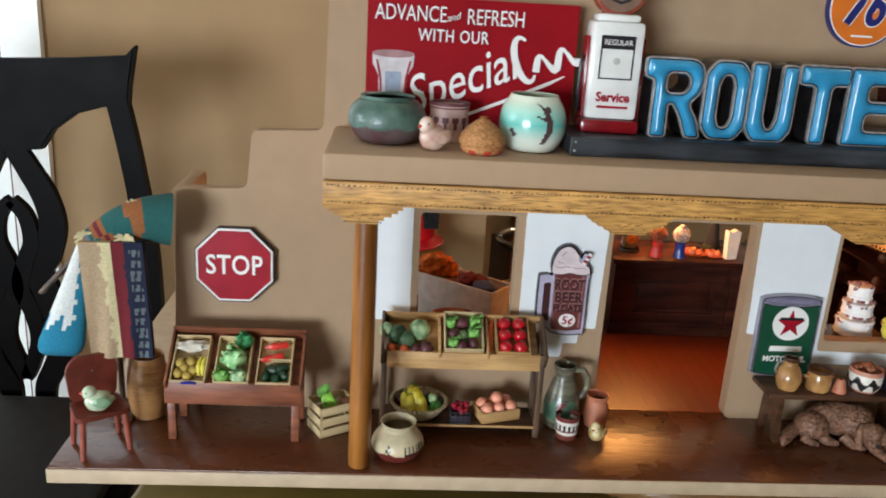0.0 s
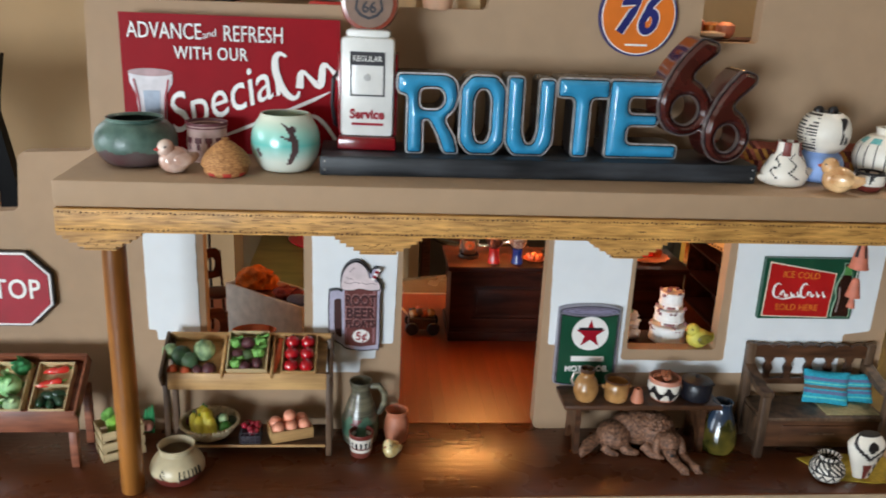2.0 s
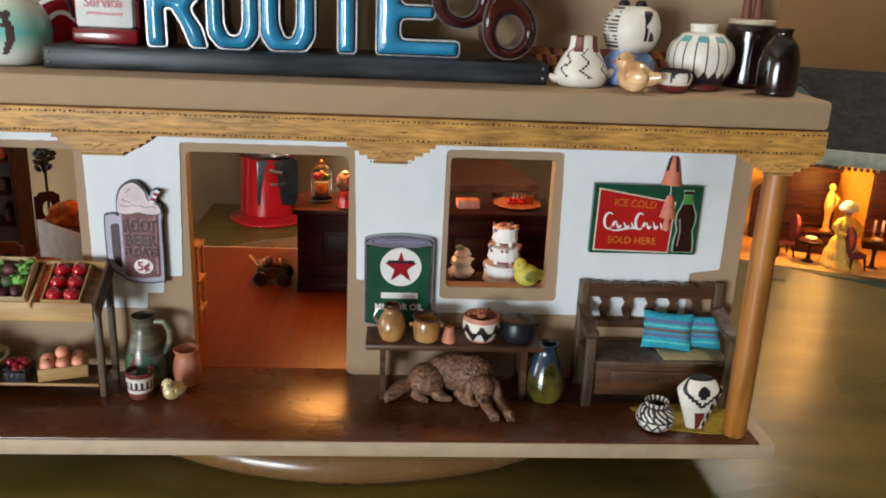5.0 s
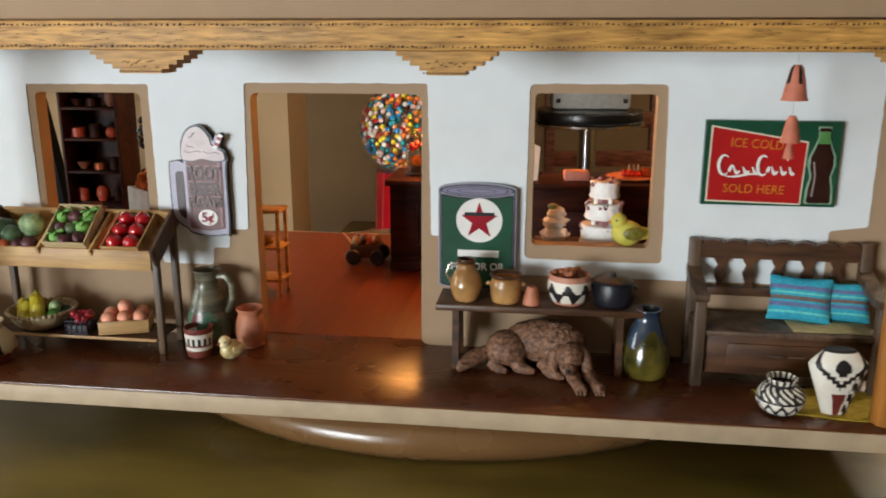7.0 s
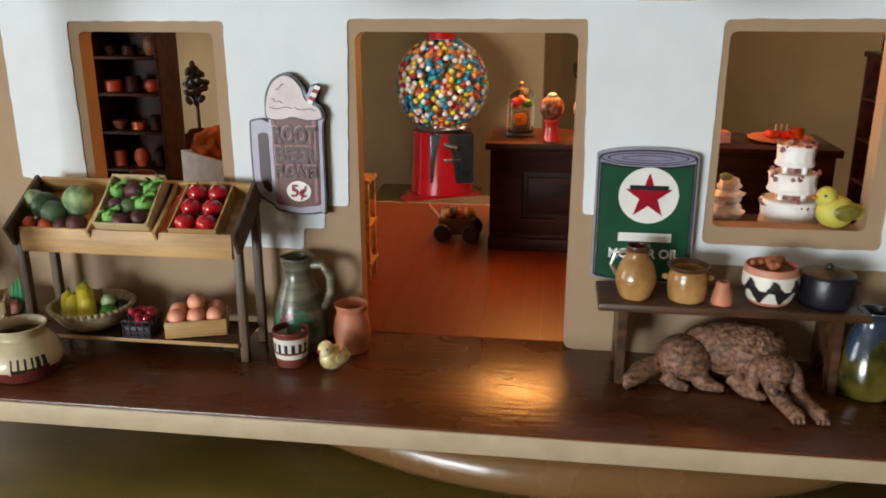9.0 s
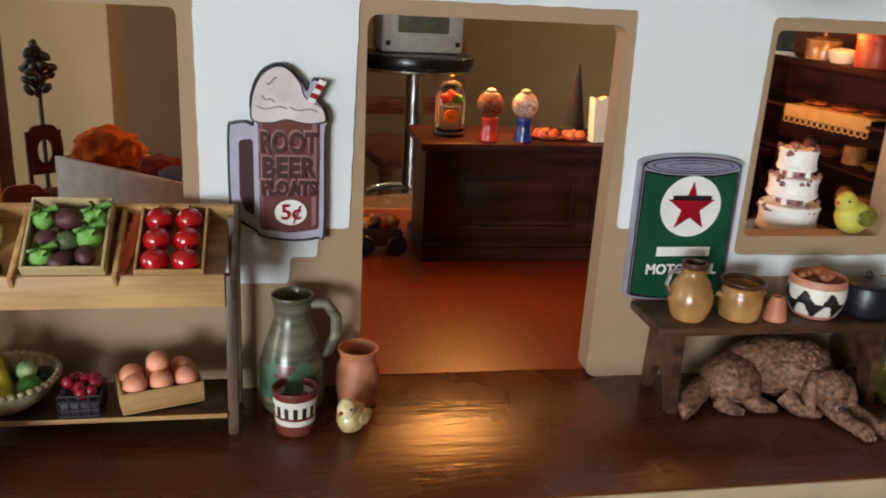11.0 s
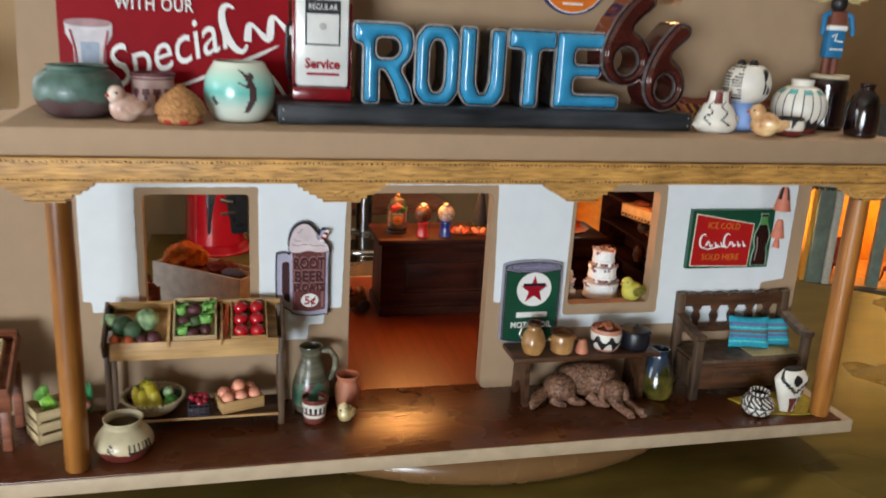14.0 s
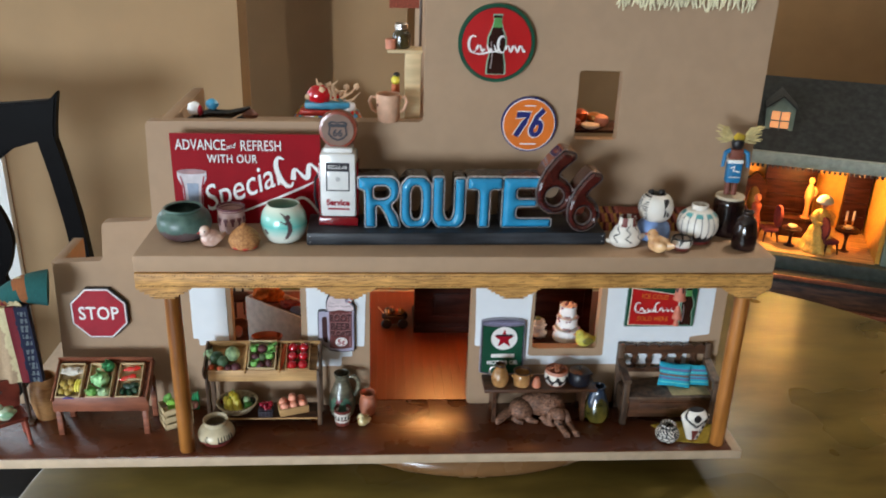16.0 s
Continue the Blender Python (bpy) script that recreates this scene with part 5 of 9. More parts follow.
for sx in (-0.0515, 0.0500):
    part("tray_side", block(bmesh.new(), (sx, 0.0, 0.0), (sx + 0.0020, 0.0490, 0.0115), 0.0004, m), RED_WOOD, vt)
part("tray_back", block(bmesh.new(), (-0.0515, 0.0470, 0.0), (0.0520, 0.0495, 0.0135), 0.0004, m), RED_WOOD, vt)
veg = []
for i, cx in enumerate((-0.0345, -0.0020, 0.0300)):
    at = (-0.1110 + cx, 0.5890, DECK + 0.0440)
    crate("produce_crate", "pale wooden crate of vegetables on the display table", at, (0.0265, 0.0400, 0.0085), SLOPE, CRATE_WOOD, group="produce crates")
    veg.append(at)
place = lambda i, x, y, z: in_crate(veg[i], SLOPE, 0, x, y, z)
for k, (x, y) in enumerate(((-0.008, 0.009), (-0.001, 0.007), (-0.004, 0.014), (0.003, 0.012), (-0.008, 0.018), (0.0005, 0.019))):
    fruit("squash", "small tan-green squash in a crate", POTATO, place(0, x, y, 0.0045), (0.0042, 0.0056, 0.0040), "squashes in the crate", 0.15)
for x in (0.0070, 0.0100):
    b = thing("banana", "small yellow banana in a crate", "banana", tuple(place(0, x, 0.014, 0.0060)), 0, "bananas in the crate")
    part("flesh", tube(bmesh.new(), [(0.001, -0.007, -0.004), (0, -0.003, -0.0005), (0, 0.002, 0.0028), (0.001, 0.006, 0.0050)], [0.0010, 0.0021, 0.0021, 0.0009], 10), BANANA, b)
blob(bm := bmesh.new(), (0, 0, 0), (0.0120, 0.0055, 0.0042), 22, 0.45, 300)
solo("tissue_paper", bm, TISSUE, "crumpled white tissue in a produce crate", "paper", tuple(place(0, 0, 0.031, 0.0070)))
lathe(bm := bmesh.new(), [(0.0058, 0), (0.0058, 0.0004)], 28, squash=(1, 0.62), m=Matrix.Rotation(radians(128), 4, "X"))
solo("crate_label", bm, material("label_blue", srgb(40, 52, 150), 0.4), "round blue label on a crate front", "label", (-0.1445, 0.5848, DECK + 0.0484))
leafy("lettuce", "pale green lettuce head in a crate", LETTUCE, place(1, 0.001, 0.0200, 0.0085), 0.0098, "lettuces in the crate")
leafy("lettuce", "small bright lettuce in a crate", LIME, place(1, -0.0075, 0.0065, 0.0060), 0.0066, "lettuces in the crate")
leafy("lettuce", "small pale lettuce in a crate", CABBAGE, place(1, 0.0055, 0.0065, 0.0055), 0.0072, "lettuces in the crate")
leafy("broccoli", "bright green broccoli head in a crate", material("kale", srgb(62, 150, 92), 0.6, var=0.35, scale=260, bump=0.7), place(1, 0.0070, 0.0355, 0.0085), 0.0072, "greens in the crate")
for k, (x, y, a) in enumerate(((-0.005, 0.022, 20), (0.002, 0.024, 15), (-0.002, 0.033, 8), (0.005, 0.034, 25))):
    p = thing("pepper", "small red pepper with dark stem in a crate", "pepper", tuple(place(2, x, y, 0.0060)), a, "peppers in the crate")
    part("flesh", tube(bmesh.new(), [(-0.0075, 0, -0.0005), (-0.0040, 0, 0), (0.0010, 0, 0.0006), (0.0040, 0, 0.0004)], [0.0005, 0.0021, 0.0030, 0.0020], 10), PEPPER, p)
    part("stem", tube(bmesh.new(), [(0.0038, 0, 0.0004), (0.0075, 0.0005, 0.001)], [0.0010, 0.0006], 6), LEAF, p)
for k, (x, y) in enumerate(((-0.006, 0.008), (0.001, 0.006), (0.006, 0.009), (-0.002, 0.013), (0.005, 0.014))):
    fruit("cucumber", "stubby dark green cucumber in a crate", CUKE, place(2, x, y, 0.0055), (0.0035, 0.0062, 0.0038), "cucumbers in the crate", 0.18, turn=25 * k)
part("divider", block(bmesh.new(), (0.0300 - 0.0130, 0.0, 0.0), (0.0300 + 0.0130, 0.0010, 0.0070), 0, Matrix.Translation((0, 0.0190, 0.0575)) @ Matrix.Rotation(radians(SLOPE), 4, "X")), CRATE_WOOD, vt)

# slatted crate with greens
crate("slatted_crate", "pale slatted wooden crate of greens on the deck", (-0.0305, 0.5985, DECK), (0.0325, 0.0250, 0.0260), 0, CRATE_WOOD, turn=30, slats=True)
for k in range(5):
    b = thing("celery", "bright green celery stalk in a slatted crate", "celery", (-0.0415 + 0.0020 * k, 0.6050 + 0.001 * k, DECK + 0.013), 10 * k, "celery stalks in the crate")
    part("stalk", tube(bmesh.new(), [(0, 0, 0), (-0.0015, 0, 0.010), (-0.004 - 0.001 * k, 0.001, 0.0185 + 0.0012 * k)], [0.0014, 0.0018, 0.0008], 8, flat=0.6), material("celery", srgb(150, 206, 84), 0.4, var=0.2, scale=150), b)
    blob(bm := bmesh.new(), (-0.005 - 0.001 * k, 0.001, 0.0200 + 0.0012 * k), (0.0030, 0.0020, 0.0042), 10, 0.5, 40 + k)
    part("leaves", bm, LIME, b)
for k in range(5):
    fruit("turnip", "small rosy turnip in a slatted crate", material("turnip", srgb(176, 120, 104), 0.45, var=0.25), (-0.0260 + 0.005 * (k % 3), 0.6090 + 0.004 * (k // 3) + 0.0025 * (k % 3), DECK + 0.0200), 0.0046, "turnips in the crate")
for k in range(3):
    b = thing("leek", "upright dark green leek in a slatted crate", "leek", (-0.0185 + 0.0025 * k, 0.6170, DECK + 0.012), 0, "leeks in the crate")
    part("leaf", tube(bmesh.new(), [(0, 0, 0), (0.0005, 0, 0.012), (0.0015, -0.001, 0.022 + 0.002 * k)], [0.0018, 0.0022, 0.0005], 8, flat=0.4), material("leek_green", srgb(38, 122, 72), 0.4, var=0.2), b)

# two-tier produce stand
ps = thing("produce_stand", "two-tier wooden produce stand with grey legs", "shelf", (0.0660, 0.6000, DECK))
for sx in (-0.0625, 0.0625):
    part("leg", bar(bmesh.new(), (sx, 0.0020, 0.0), (sx, 0.0020, 0.0730), 0.0046, 0.0046), GREY_WOOD, ps)
    part("leg", bar(bmesh.new(), (sx, 0.0300, 0.0), (sx, 0.0300, 0.0900), 0.0046, 0.0046), GREY_WOOD, ps)
PSL = 31
pm = Matrix.Translation((0, 0.0005, 0.0640)) @ Matrix.Rotation(radians(PSL), 4, "X")
part("front_rail", block(bmesh.new(), (-0.0605, -0.0015, 0.0600), (0.0605, 0.0015, 0.0740), 0.0006), OAK, ps, "light oak front rail")
part("tray", block(bmesh.new(), (-0.0600, 0.001, 0.0), (0.0600, 0.0400, 0.0020), 0.0004, pm), OAK, ps)
for sx in (-0.0655, 0.0630):
    part("tray_side", block(bmesh.new(), (sx, -0.002, 0.0), (sx + 0.0025, 0.0400, 0.0140), 0.0005, pm), GREY_WOOD, ps)
part("tray_back", block(bmesh.new(), (-0.0630, 0.0385, 0.0), (0.0630, 0.0410, 0.0120), 0.0004, pm), OAK, ps)
for sx in (-0.0205, 0.0175):
    part("divider", block(bmesh.new(), (sx, 0.001, 0.0015), (sx + 0.0020, 0.0390, 0.0110), 0.0004, pm), OAK, ps)
part("lower_shelf", block(bmesh.new(), (-0.0610, -0.0010, 0.0095), (0.0610, 0.0310, 0.0115), 0.0004), DARK_WOOD, ps, "dark lower shelf with pale edge")
part("shelf_edge", block(bmesh.new(), (-0.0600, -0.0022, 0.0095), (0.0600, -0.0012, 0.0116), 0.0002), OAK, ps)
crates = [(0.0655, 0.6020, DECK + 0.0715), (0.1050, 0.6020, DECK + 0.0690)]
crate("produce_crate", "pale crate of beets and limes on a produce stand", crates[0], (0.0310, 0.0340, 0.0085), 39, CRATE_WOOD, group="produce crates")
crate("produce_crate", "oak crate of shiny red apples on a produce stand", crates[1], (0.0270, 0.0360, 0.0085), 31, OAK, group="produce crates")
for i in range(2):
    for j in range(3):
        pl = in_crate(crates[1], 31, 0, -0.0060 + 0.0120 * i, 0.0065 + 0.0112 * j, 0.0070)
        fruit("apple", "shiny red apple in an oak crate", APPLE, pl, (0.0058, 0.0056, 0.0052), "apples in the crate", 0.03, GREY_WOOD)
for k, (x, y, mt, r) in enumerate(((-0.009, 0.006, LIME, 0.0050), (0.0, 0.0055, BEET, 0.0050), (0.0085, 0.0070, BEET, 0.0048), (-0.0085, 0.015, BEET, 0.0052), (-0.0015, 0.014, material("olive_sprout", srgb(96, 116, 74), 0.5, var=0.3), 0.0048),
                                   (0.0085, 0.0165, LIME, 0.0056), (-0.0095, 0.0245, LIME, 0.0048), (-0.0005, 0.0250, BEET, 0.0055), (0.0090, 0.0260, LIME, 0.0054))):
    nm = "beet" if mt is BEET else "lime"
    q = in_crate(crates[0], 39, 0, x * 0.95 + 0.0012 * math.sin(5 * k), y + 0.0010 * math.sin(3 * k + 1), 0.0055)
    if mt is LIME:
        leafy("lettuce", "small green lettuce head in a crate", LIME, q, r * 1.0, "lettuces in the crate", 9)
    else:
        fruit(nm, "dark red beet in a crate", mt, q, (r * 1.1, r * 0.85, r * 0.85), nm + "s in the crate", 0.16, turn=50 * k)
base = (0.0245, 0.6020, DECK + 0.0665)
for x, y, mt, r, nm, lb in ((0.006, 0.023, CABBAGE, 0.0086, "cabbage", "round pale cabbage on the produce stand"), (-0.011, 0.018, material("squash_green", srgb(58, 92, 62), 0.4, var=0.35, scale=120), 0.0078, "squash", "dark green striped squash on the stand"),
                            (-0.020, 0.022, CABBAGE, 0.0062, "cabbage", "small pale cabbage on the produce stand"), (-0.004, 0.013, material("melon", srgb(88, 120, 88), 0.4, var=0.25), 0.0068, "melon", "grey-green melon on the produce stand")):
    fruit(nm, lb, mt, in_crate(base, PSL, 0, x, y, 0.0075), r, "greens on the stand", 0.08)
for k, (x, y, mt, r) in enumerate(((-0.016, 0.006, CARROT, 0.0040), (-0.006, 0.005, CARROT, 0.0042), (0.003, 0.0055, BEET, 0.0044), (0.0115, 0.0065, BEET, 0.0056))):
    fruit("tomato" if mt is CARROT else "beet", "small orange tomato on the stand" if mt is CARROT else "dark beet on the produce stand", mt, in_crate(base, PSL, 0, x, y, 0.0055), r, "roots on the stand", 0.1)
for k in range(4):
    b = thing("carrot", "slim orange carrot between crates on the stand", "carrot", tuple(in_crate(base, PSL, 0, 0.0612 + 0.001 * k, 0.010 + 0.005 * k, 0.0045)), 0, "carrots on the stand")
    part("flesh", tube(bmesh.new(), [(0, -0.009, -0.006), (0, 0, 0), (0, 0.008, 0.006)], [0.0006, 0.0016, 0.0021], 8), CARROT, b)
# lower shelf: fruit bowl, berries, peach crate
LOW = DECK + 0.0116
BOWL = material("pale_basket", srgb(186, 170, 138), 0.75, var=0.25, scale=300, bump=0.6, fine=900)
bowl = thing("fruit_bowl", "scalloped pale woven bowl of bananas", "bowl", (0.0330, 0.6140, LOW))
rings = open_pot([(0.0100, 0.0), (0.0150, 0.0020), (0.0200, 0.0070), (0.0225, 0.0125)], 0.0012)
lathe(bm := bmesh.new(), smooth_profile(rings, 4), 48)
for v in bm.verts:
    if v.co.z > 0.009:
        v.co.z += 0.0008 * math.sin(math.atan2(v.co.y, v.co.x) * 12)
part("body", bm, BOWL, bowl)
bmesh_rim = bmesh.new()
for i in range(40):
    a = 2 * math.pi * i / 40
    blob(bmesh_rim, (0.0226 * math.cos(a), 0.0226 * math.sin(a), 0.0130), (0.0018, 0.0018, 0.0013), 7)
part("braided_rim", bmesh_rim, BOWL, bowl)
for k, (x, y, z, lean, size) in enumerate(((-0.0108, -0.0045, 0.0098, -8, 0.95), (-0.0075, -0.0075, 0.0072, -2, 1.05), (-0.0015, -0.003, 0.0085, -10, 1.35), (0.0036, -0.0065, 0.0068, -14, 1.1), (-0.0080, 0.002, 0.0095, 6, 1.2))):
    bx = thing("banana", "small plump yellow banana in a fruit bowl", "banana", (0.0330 + x, 0.6140 + y, LOW + z), 0, "bananas in the bowl")
    tilt = math.radians(lean)
    spine = [(-0.0050, -0.0052), (-0.0034, -0.0010), (-0.0006, 0.0048), (0.0012, 0.0098), (0.0026, 0.0118)]
    spine = [(0.0006 * (k % 3) + q * math.sin(tilt), d, q * math.cos(tilt)) for d, q in [(u * size, w * size) for u, w in spine]]
    part("flesh", tube(bmesh.new(), spine, [0.0014, 0.0036 * size, 0.0040 * size, 0.0034 * size, 0.0014], 10), BANANA, bx)
    part("stem", tube(bmesh.new(), [spine[-1], tuple(Vector(spine[-1]) + Vector((0.0004, 0.0006, 0.0020)))], [0.0009, 0.0006], 6), LEAF, bx)
for k, (x, y, z, mt, r, nm) in enumerate(((0.013, -0.006, 0.010, LEAF, 0.0054, "lime"), (0.009, 0.003, 0.012, CUKE, 0.0055, "avocado"), (0.016, 0.004, 0.010, CUKE, 0.0050, "avocado"), (0.011, -0.001, 0.0155, CABBAGE, 0.0042, "lime"), (-0.015, 0.005, 0.010, GRAPE, 0.005, "plum"), (-0.004, 0.008, 0.012, POTATO, 0.006, "pear"))):
    fruit(nm, {"lime": "green lime in a fruit bowl", "avocado": "dark green avocado in a bowl", "plum": "dark plum in a fruit bowl", "pear": "tan pear in a fruit bowl"}[nm], mt, (0.0330 + x, 0.6140 + y, LOW + z), r, "fruit in the bowl", 0.08)
box = thing("berry_box", "small wire box of dark red berries", "basket", (0.0665, 0.6075, LOW))
WIRE = material("grey_wire", srgb(88, 88, 96), 0.4, 0.6, var=0.1)
bm = bmesh.new()
for i in range(5):
    for j in (0, 4):
        for a, b in ((i, j), (j, i)):
            tube(bm, [(-0.0080 + 0.004 * a, -0.0080 + 0.004 * b, 0.0), (-0.0080 + 0.004 * a, -0.0080 + 0.004 * b, 0.0095)], 0.00035, 5)
for zz in (0.0004, 0.0032, 0.0063, 0.0095):
    tube(bm, [(-0.008, -0.008, zz), (0.008, -0.008, zz), (0.008, 0.008, zz), (-0.008, 0.008, zz), (-0.008, -0.008, zz)], 0.0004, 5)
part("wire", bm, WIRE, box)
part("lining", block(bmesh.new(), (-0.0074, -0.0074, 0.0003), (0.0074, 0.0074, 0.0070), 0.0006), material("berry_lining", srgb(46, 30, 42), 0.5), box)
rnd = random.Random(5)
for k in range(13):
    fruit("berry", "small red berry in a wire box", material("berry_red", srgb(150, 26, 46), 0.2, var=0.2, coat=0.4) if k == 0 else bpy.data.materials["berry_red"], (0.0665 + rnd.uniform(-0.0055, 0.0055), 0.6075 + rnd.uniform(-0.0055, 0.0055), LOW + 0.0088 + rnd.uniform(0, 0.004)), 0.0027, "berries in the box")
pc = (0.1000, 0.6030, LOW + 0.0008)
crate("fruit_crate", "low oak crate of pink peaches on a shelf", pc, (0.0335, 0.0220, 0.0095), 0, OAK, turn=18)
for i in range(3):
    for j in range(2):
        q = pose(*pc, 0, 0, 18) @ Vector((-0.0105 + 0.0105 * i, 0.0060 + 0.0100 * j, 0.0100))
        fruit("peach", "round pink peach in a low crate", PEACH, q, 0.0052, "peaches in the crate", 0.03)
fruit("peach", "round pink peach in a low crate", PEACH, pose(*pc, 0, 0, 18) @ Vector((0.0, 0.0115, 0.0165)), 0.0050, "peaches in the crate", 0.03)

# pottery on the deck
CREAM = material("cream_glaze", srgb(208, 192, 158), 0.35, var=0.10, scale=60, coat=0.3)


def scene_paint(a, z):
    if z < 0.0085 + 0.0008 * math.sin(a * 30):
        return 1
    u = (a * 1.0) % 1
    if 0.66 < u < 0.72 and z < 0.0085 + 0.009 * (1 - abs(u - 0.69) / 0.03):
        return 2 if (z * 900 + u * 80) % 1 < 0.6 else 0
    if 0.79 < u < 0.95 and z < 0.0105 + 0.005 * ((u * 38) % 1 < 0.5):
        return 2
    return 0


pot("cream_pot", open_pot([(0.0130, 0.0), (0.0165, 0.0025), (0.0202, 0.0092), (0.0188, 0.0155), (0.0145, 0.0212), (0.0126, 0.0232), (0.0128, 0.0262), (0.0138, 0.0282)]), [CREAM, RED_SLIP, BLACK_SLIP],
    "cream and maroon pot with black desert drawing", "pot", (0.0160, 0.5720, DECK), paint=scene_paint, n=110, steps=7)
PITCH = material("grey_green_stoneware", srgb(86, 84, 70), 0.3, var=0.3, scale=60, second=srgb(118, 112, 92), coat=0.3, stretch=(0.3, 0.3, 4))
PITCH_G = material("green_drip", srgb(52, 92, 74), 0.3, var=0.3, scale=80, second=srgb(84, 112, 92), coat=0.3)
PITCH_R = material("red_drip", srgb(116, 46, 48), 0.3, var=0.2)
pt = thing("stoneware_pitcher", "tall grey-green stoneware pitcher with handle", "pitcher", (0.1535, 0.6250, DECK), -8)
lathe(bm := bmesh.new(), smooth_profile(open_pot([(0.0112, 0.0), (0.0142, 0.004), (0.0154, 0.0130), (0.0144, 0.0240), (0.0112, 0.0350), (0.0084, 0.0430), (0.0080, 0.0480), (0.0094, 0.0545)])), 60,
      paint=lambda a, z: 1 if 0.010 < z < 0.0245 + 0.003 * math.sin(a * 40) and not ((a - 0.72) ** 2 * 0.008 + (z - 0.021) ** 2 < 9e-6) else (2 if 0.018 < z < 0.025 and abs(a - 0.73) < 0.06 else 0))
part("body", bm, [PITCH, PITCH_G, PITCH_R], pt)
part("handle", tube(bmesh.new(), [(0.0085, 0, 0.0505), (0.0150, 0, 0.0515), (0.0195, 0, 0.0450), (0.0195, 0, 0.0360), (0.0160, 0, 0.0275), (0.0125, 0, 0.0250)], [0.0022, 0.0026, 0.0026, 0.0025, 0.0023, 0.0018], 10), PITCH, pt)


def teeth_paint(a, z):
    if z > 0.0175:
        return 1
    if z > 0.0145:
        return 0
    if 0.0095 < z:
        return 2 if (a * 15) % 1 < 0.55 else 0
    if 0.0078 < z:
        return 1
    return 0 if z > 0.0058 else 3


pot("banded_cup", open_pot([(0.0072, 0.0), (0.0082, 0.002), (0.0092, 0.0095), (0.0096, 0.0165), (0.0100, 0.0205)]), [WHITE_CLAY, RED_SLIP, BLACK_SLIP, material("brick_slip", srgb(120, 56, 44), 0.5, var=0.15)],
    "small clay cup with black toothed band", "cup", (0.1545, 0.6030, DECK), paint=teeth_paint, n=90)
TERRA = material("pink_terracotta", srgb(196, 122, 92), 0.55, var=0.14, scale=80)
pot("terracotta_jar", open_pot([(0.0078, 0.0), (0.0092, 0.003), (0.0104, 0.011), (0.0100, 0.0175), (0.0084, 0.0225), (0.0082, 0.0245), (0.0096, 0.0280)]), [TERRA], "small pink terracotta jar", "jar", (0.1835, 0.6250, DECK))
BIRD_CREAM = material("cream_bird", srgb(206, 172, 104), 0.25, var=0.2, second=srgb(232, 218, 172), coat=0.4)
little_bird("bird_figurine", (0.1790, 0.5990, DECK), 55, (BIRD_CREAM, material("brick_beak", srgb(170, 66, 40), 0.4), BIRD_CREAM), "small cream ceramic bird with orange beak", 0.86, 0.7)

# bench with pots, dog under it
bn = thing("plant_bench", "low dark wooden bench holding clay pots", "bench", (0.3860, 0.6000, DECK))
part("top", block(bmesh.new(), (-0.0670, 0.0, 0.0405), (0.0660, 0.0360, 0.0450), 0.0012), DARK_WOOD, bn)
for sx in (-0.0540, 0.0520):
    plate(bm := bmesh.new(), [(-0.0165, 0), (-0.0115, 0), (-0.0060, 0.014), (0, 0.018), (0.0060, 0.014), (0.0115, 0), (0.0165, 0), (0.0140, 0.0404), (-0.0140, 0.0404)], -0.0022, 0.0022)
    bmesh.ops.transform(bm, matrix=Matrix.Translation((sx, 0.0180, 0)) @ Matrix.Rotation(radians(90), 4, "Z"), verts=bm.verts)
    part("leg", bm, DARK_WOOD, bn)
TOP = DECK + 0.0451
TAN_GLAZE = material("tan_glaze", srgb(164, 116, 68), 0.25, var=0.16, scale=60, second=srgb(184, 136, 84), coat=0.4)
TAN_DARK = material("dark_rim_glaze", srgb(78, 48, 30), 0.3, var=0.2)
jg = thing("tan_jug", "small tan glazed jug with handle", "jug", (0.3380, 0.6120, TOP))
lathe(bm := bmesh.new(), smooth_profile(open_pot([(0.0068, 0.0), (0.0095, 0.005), (0.0105, 0.011), (0.0085, 0.018), (0.0058, 0.0225), (0.0062, 0.0275)])), 36, paint=lambda a, z: 1 if z > 0.0255 else 0)
part("body", bm, [TAN_GLAZE, TAN_DARK], jg)
part("handle", tube(bmesh.new(), [(-0.0058, 0, 0.0245), (-0.0110, 0, 0.0235), (-0.0130, 0, 0.0175), (-0.0100, 0, 0.0120)], 0.0011, 8), STEEL, jg)
pk = thing("tan_pot", "small wide tan pot with dark rim", "pot", (0.3640, 0.6120, TOP))
lathe(bm := bmesh.new(), smooth_profile(open_pot([(0.0082, 0.0), (0.0098, 0.004), (0.0102, 0.011), (0.0094, 0.0155), (0.0108, 0.0185)])), 36, paint=lambda a, z: 1 if z > 0.0165 else 0)
part("body", bm, [TAN_GLAZE, TAN_DARK], pk)
for sx in (-1, 1):
    blob(bm := bmesh.new(), (sx * 0.0108, 0, 0.0120), (0.0024, 0.0020, 0.0016), 10)
    part("lug", bm, TAN_GLAZE, pk)
pot("tiny_cup", open_pot([(0.0052, 0.0), (0.0050, 0.004), (0.0038, 0.0090), (0.0030, 0.0115)]), [TERRA], "tiny upturned terracotta cup on the bench", "cup", (0.3810, 0.6080, TOP))


def tri_paint(a, z):
    if z > 0.0165 or z < 0.0022:
        return 2
    if z > 0.0150 or 0.0086 < z < 0.0092:
        return 1 if z < 0.0152 else 0
    u = (a * 7 + (0.35 if z > 0.009 else 0)) % 1
    rise = (z - 0.0022) / 0.0064 if z < 0.009 else (0.0150 - z) / 0.0058
    return 1 if abs(u - 0.5) < 0.10 + 0.34 * rise and u > 0.16 + 0.5 * (1 - rise) * 0.6 else 0


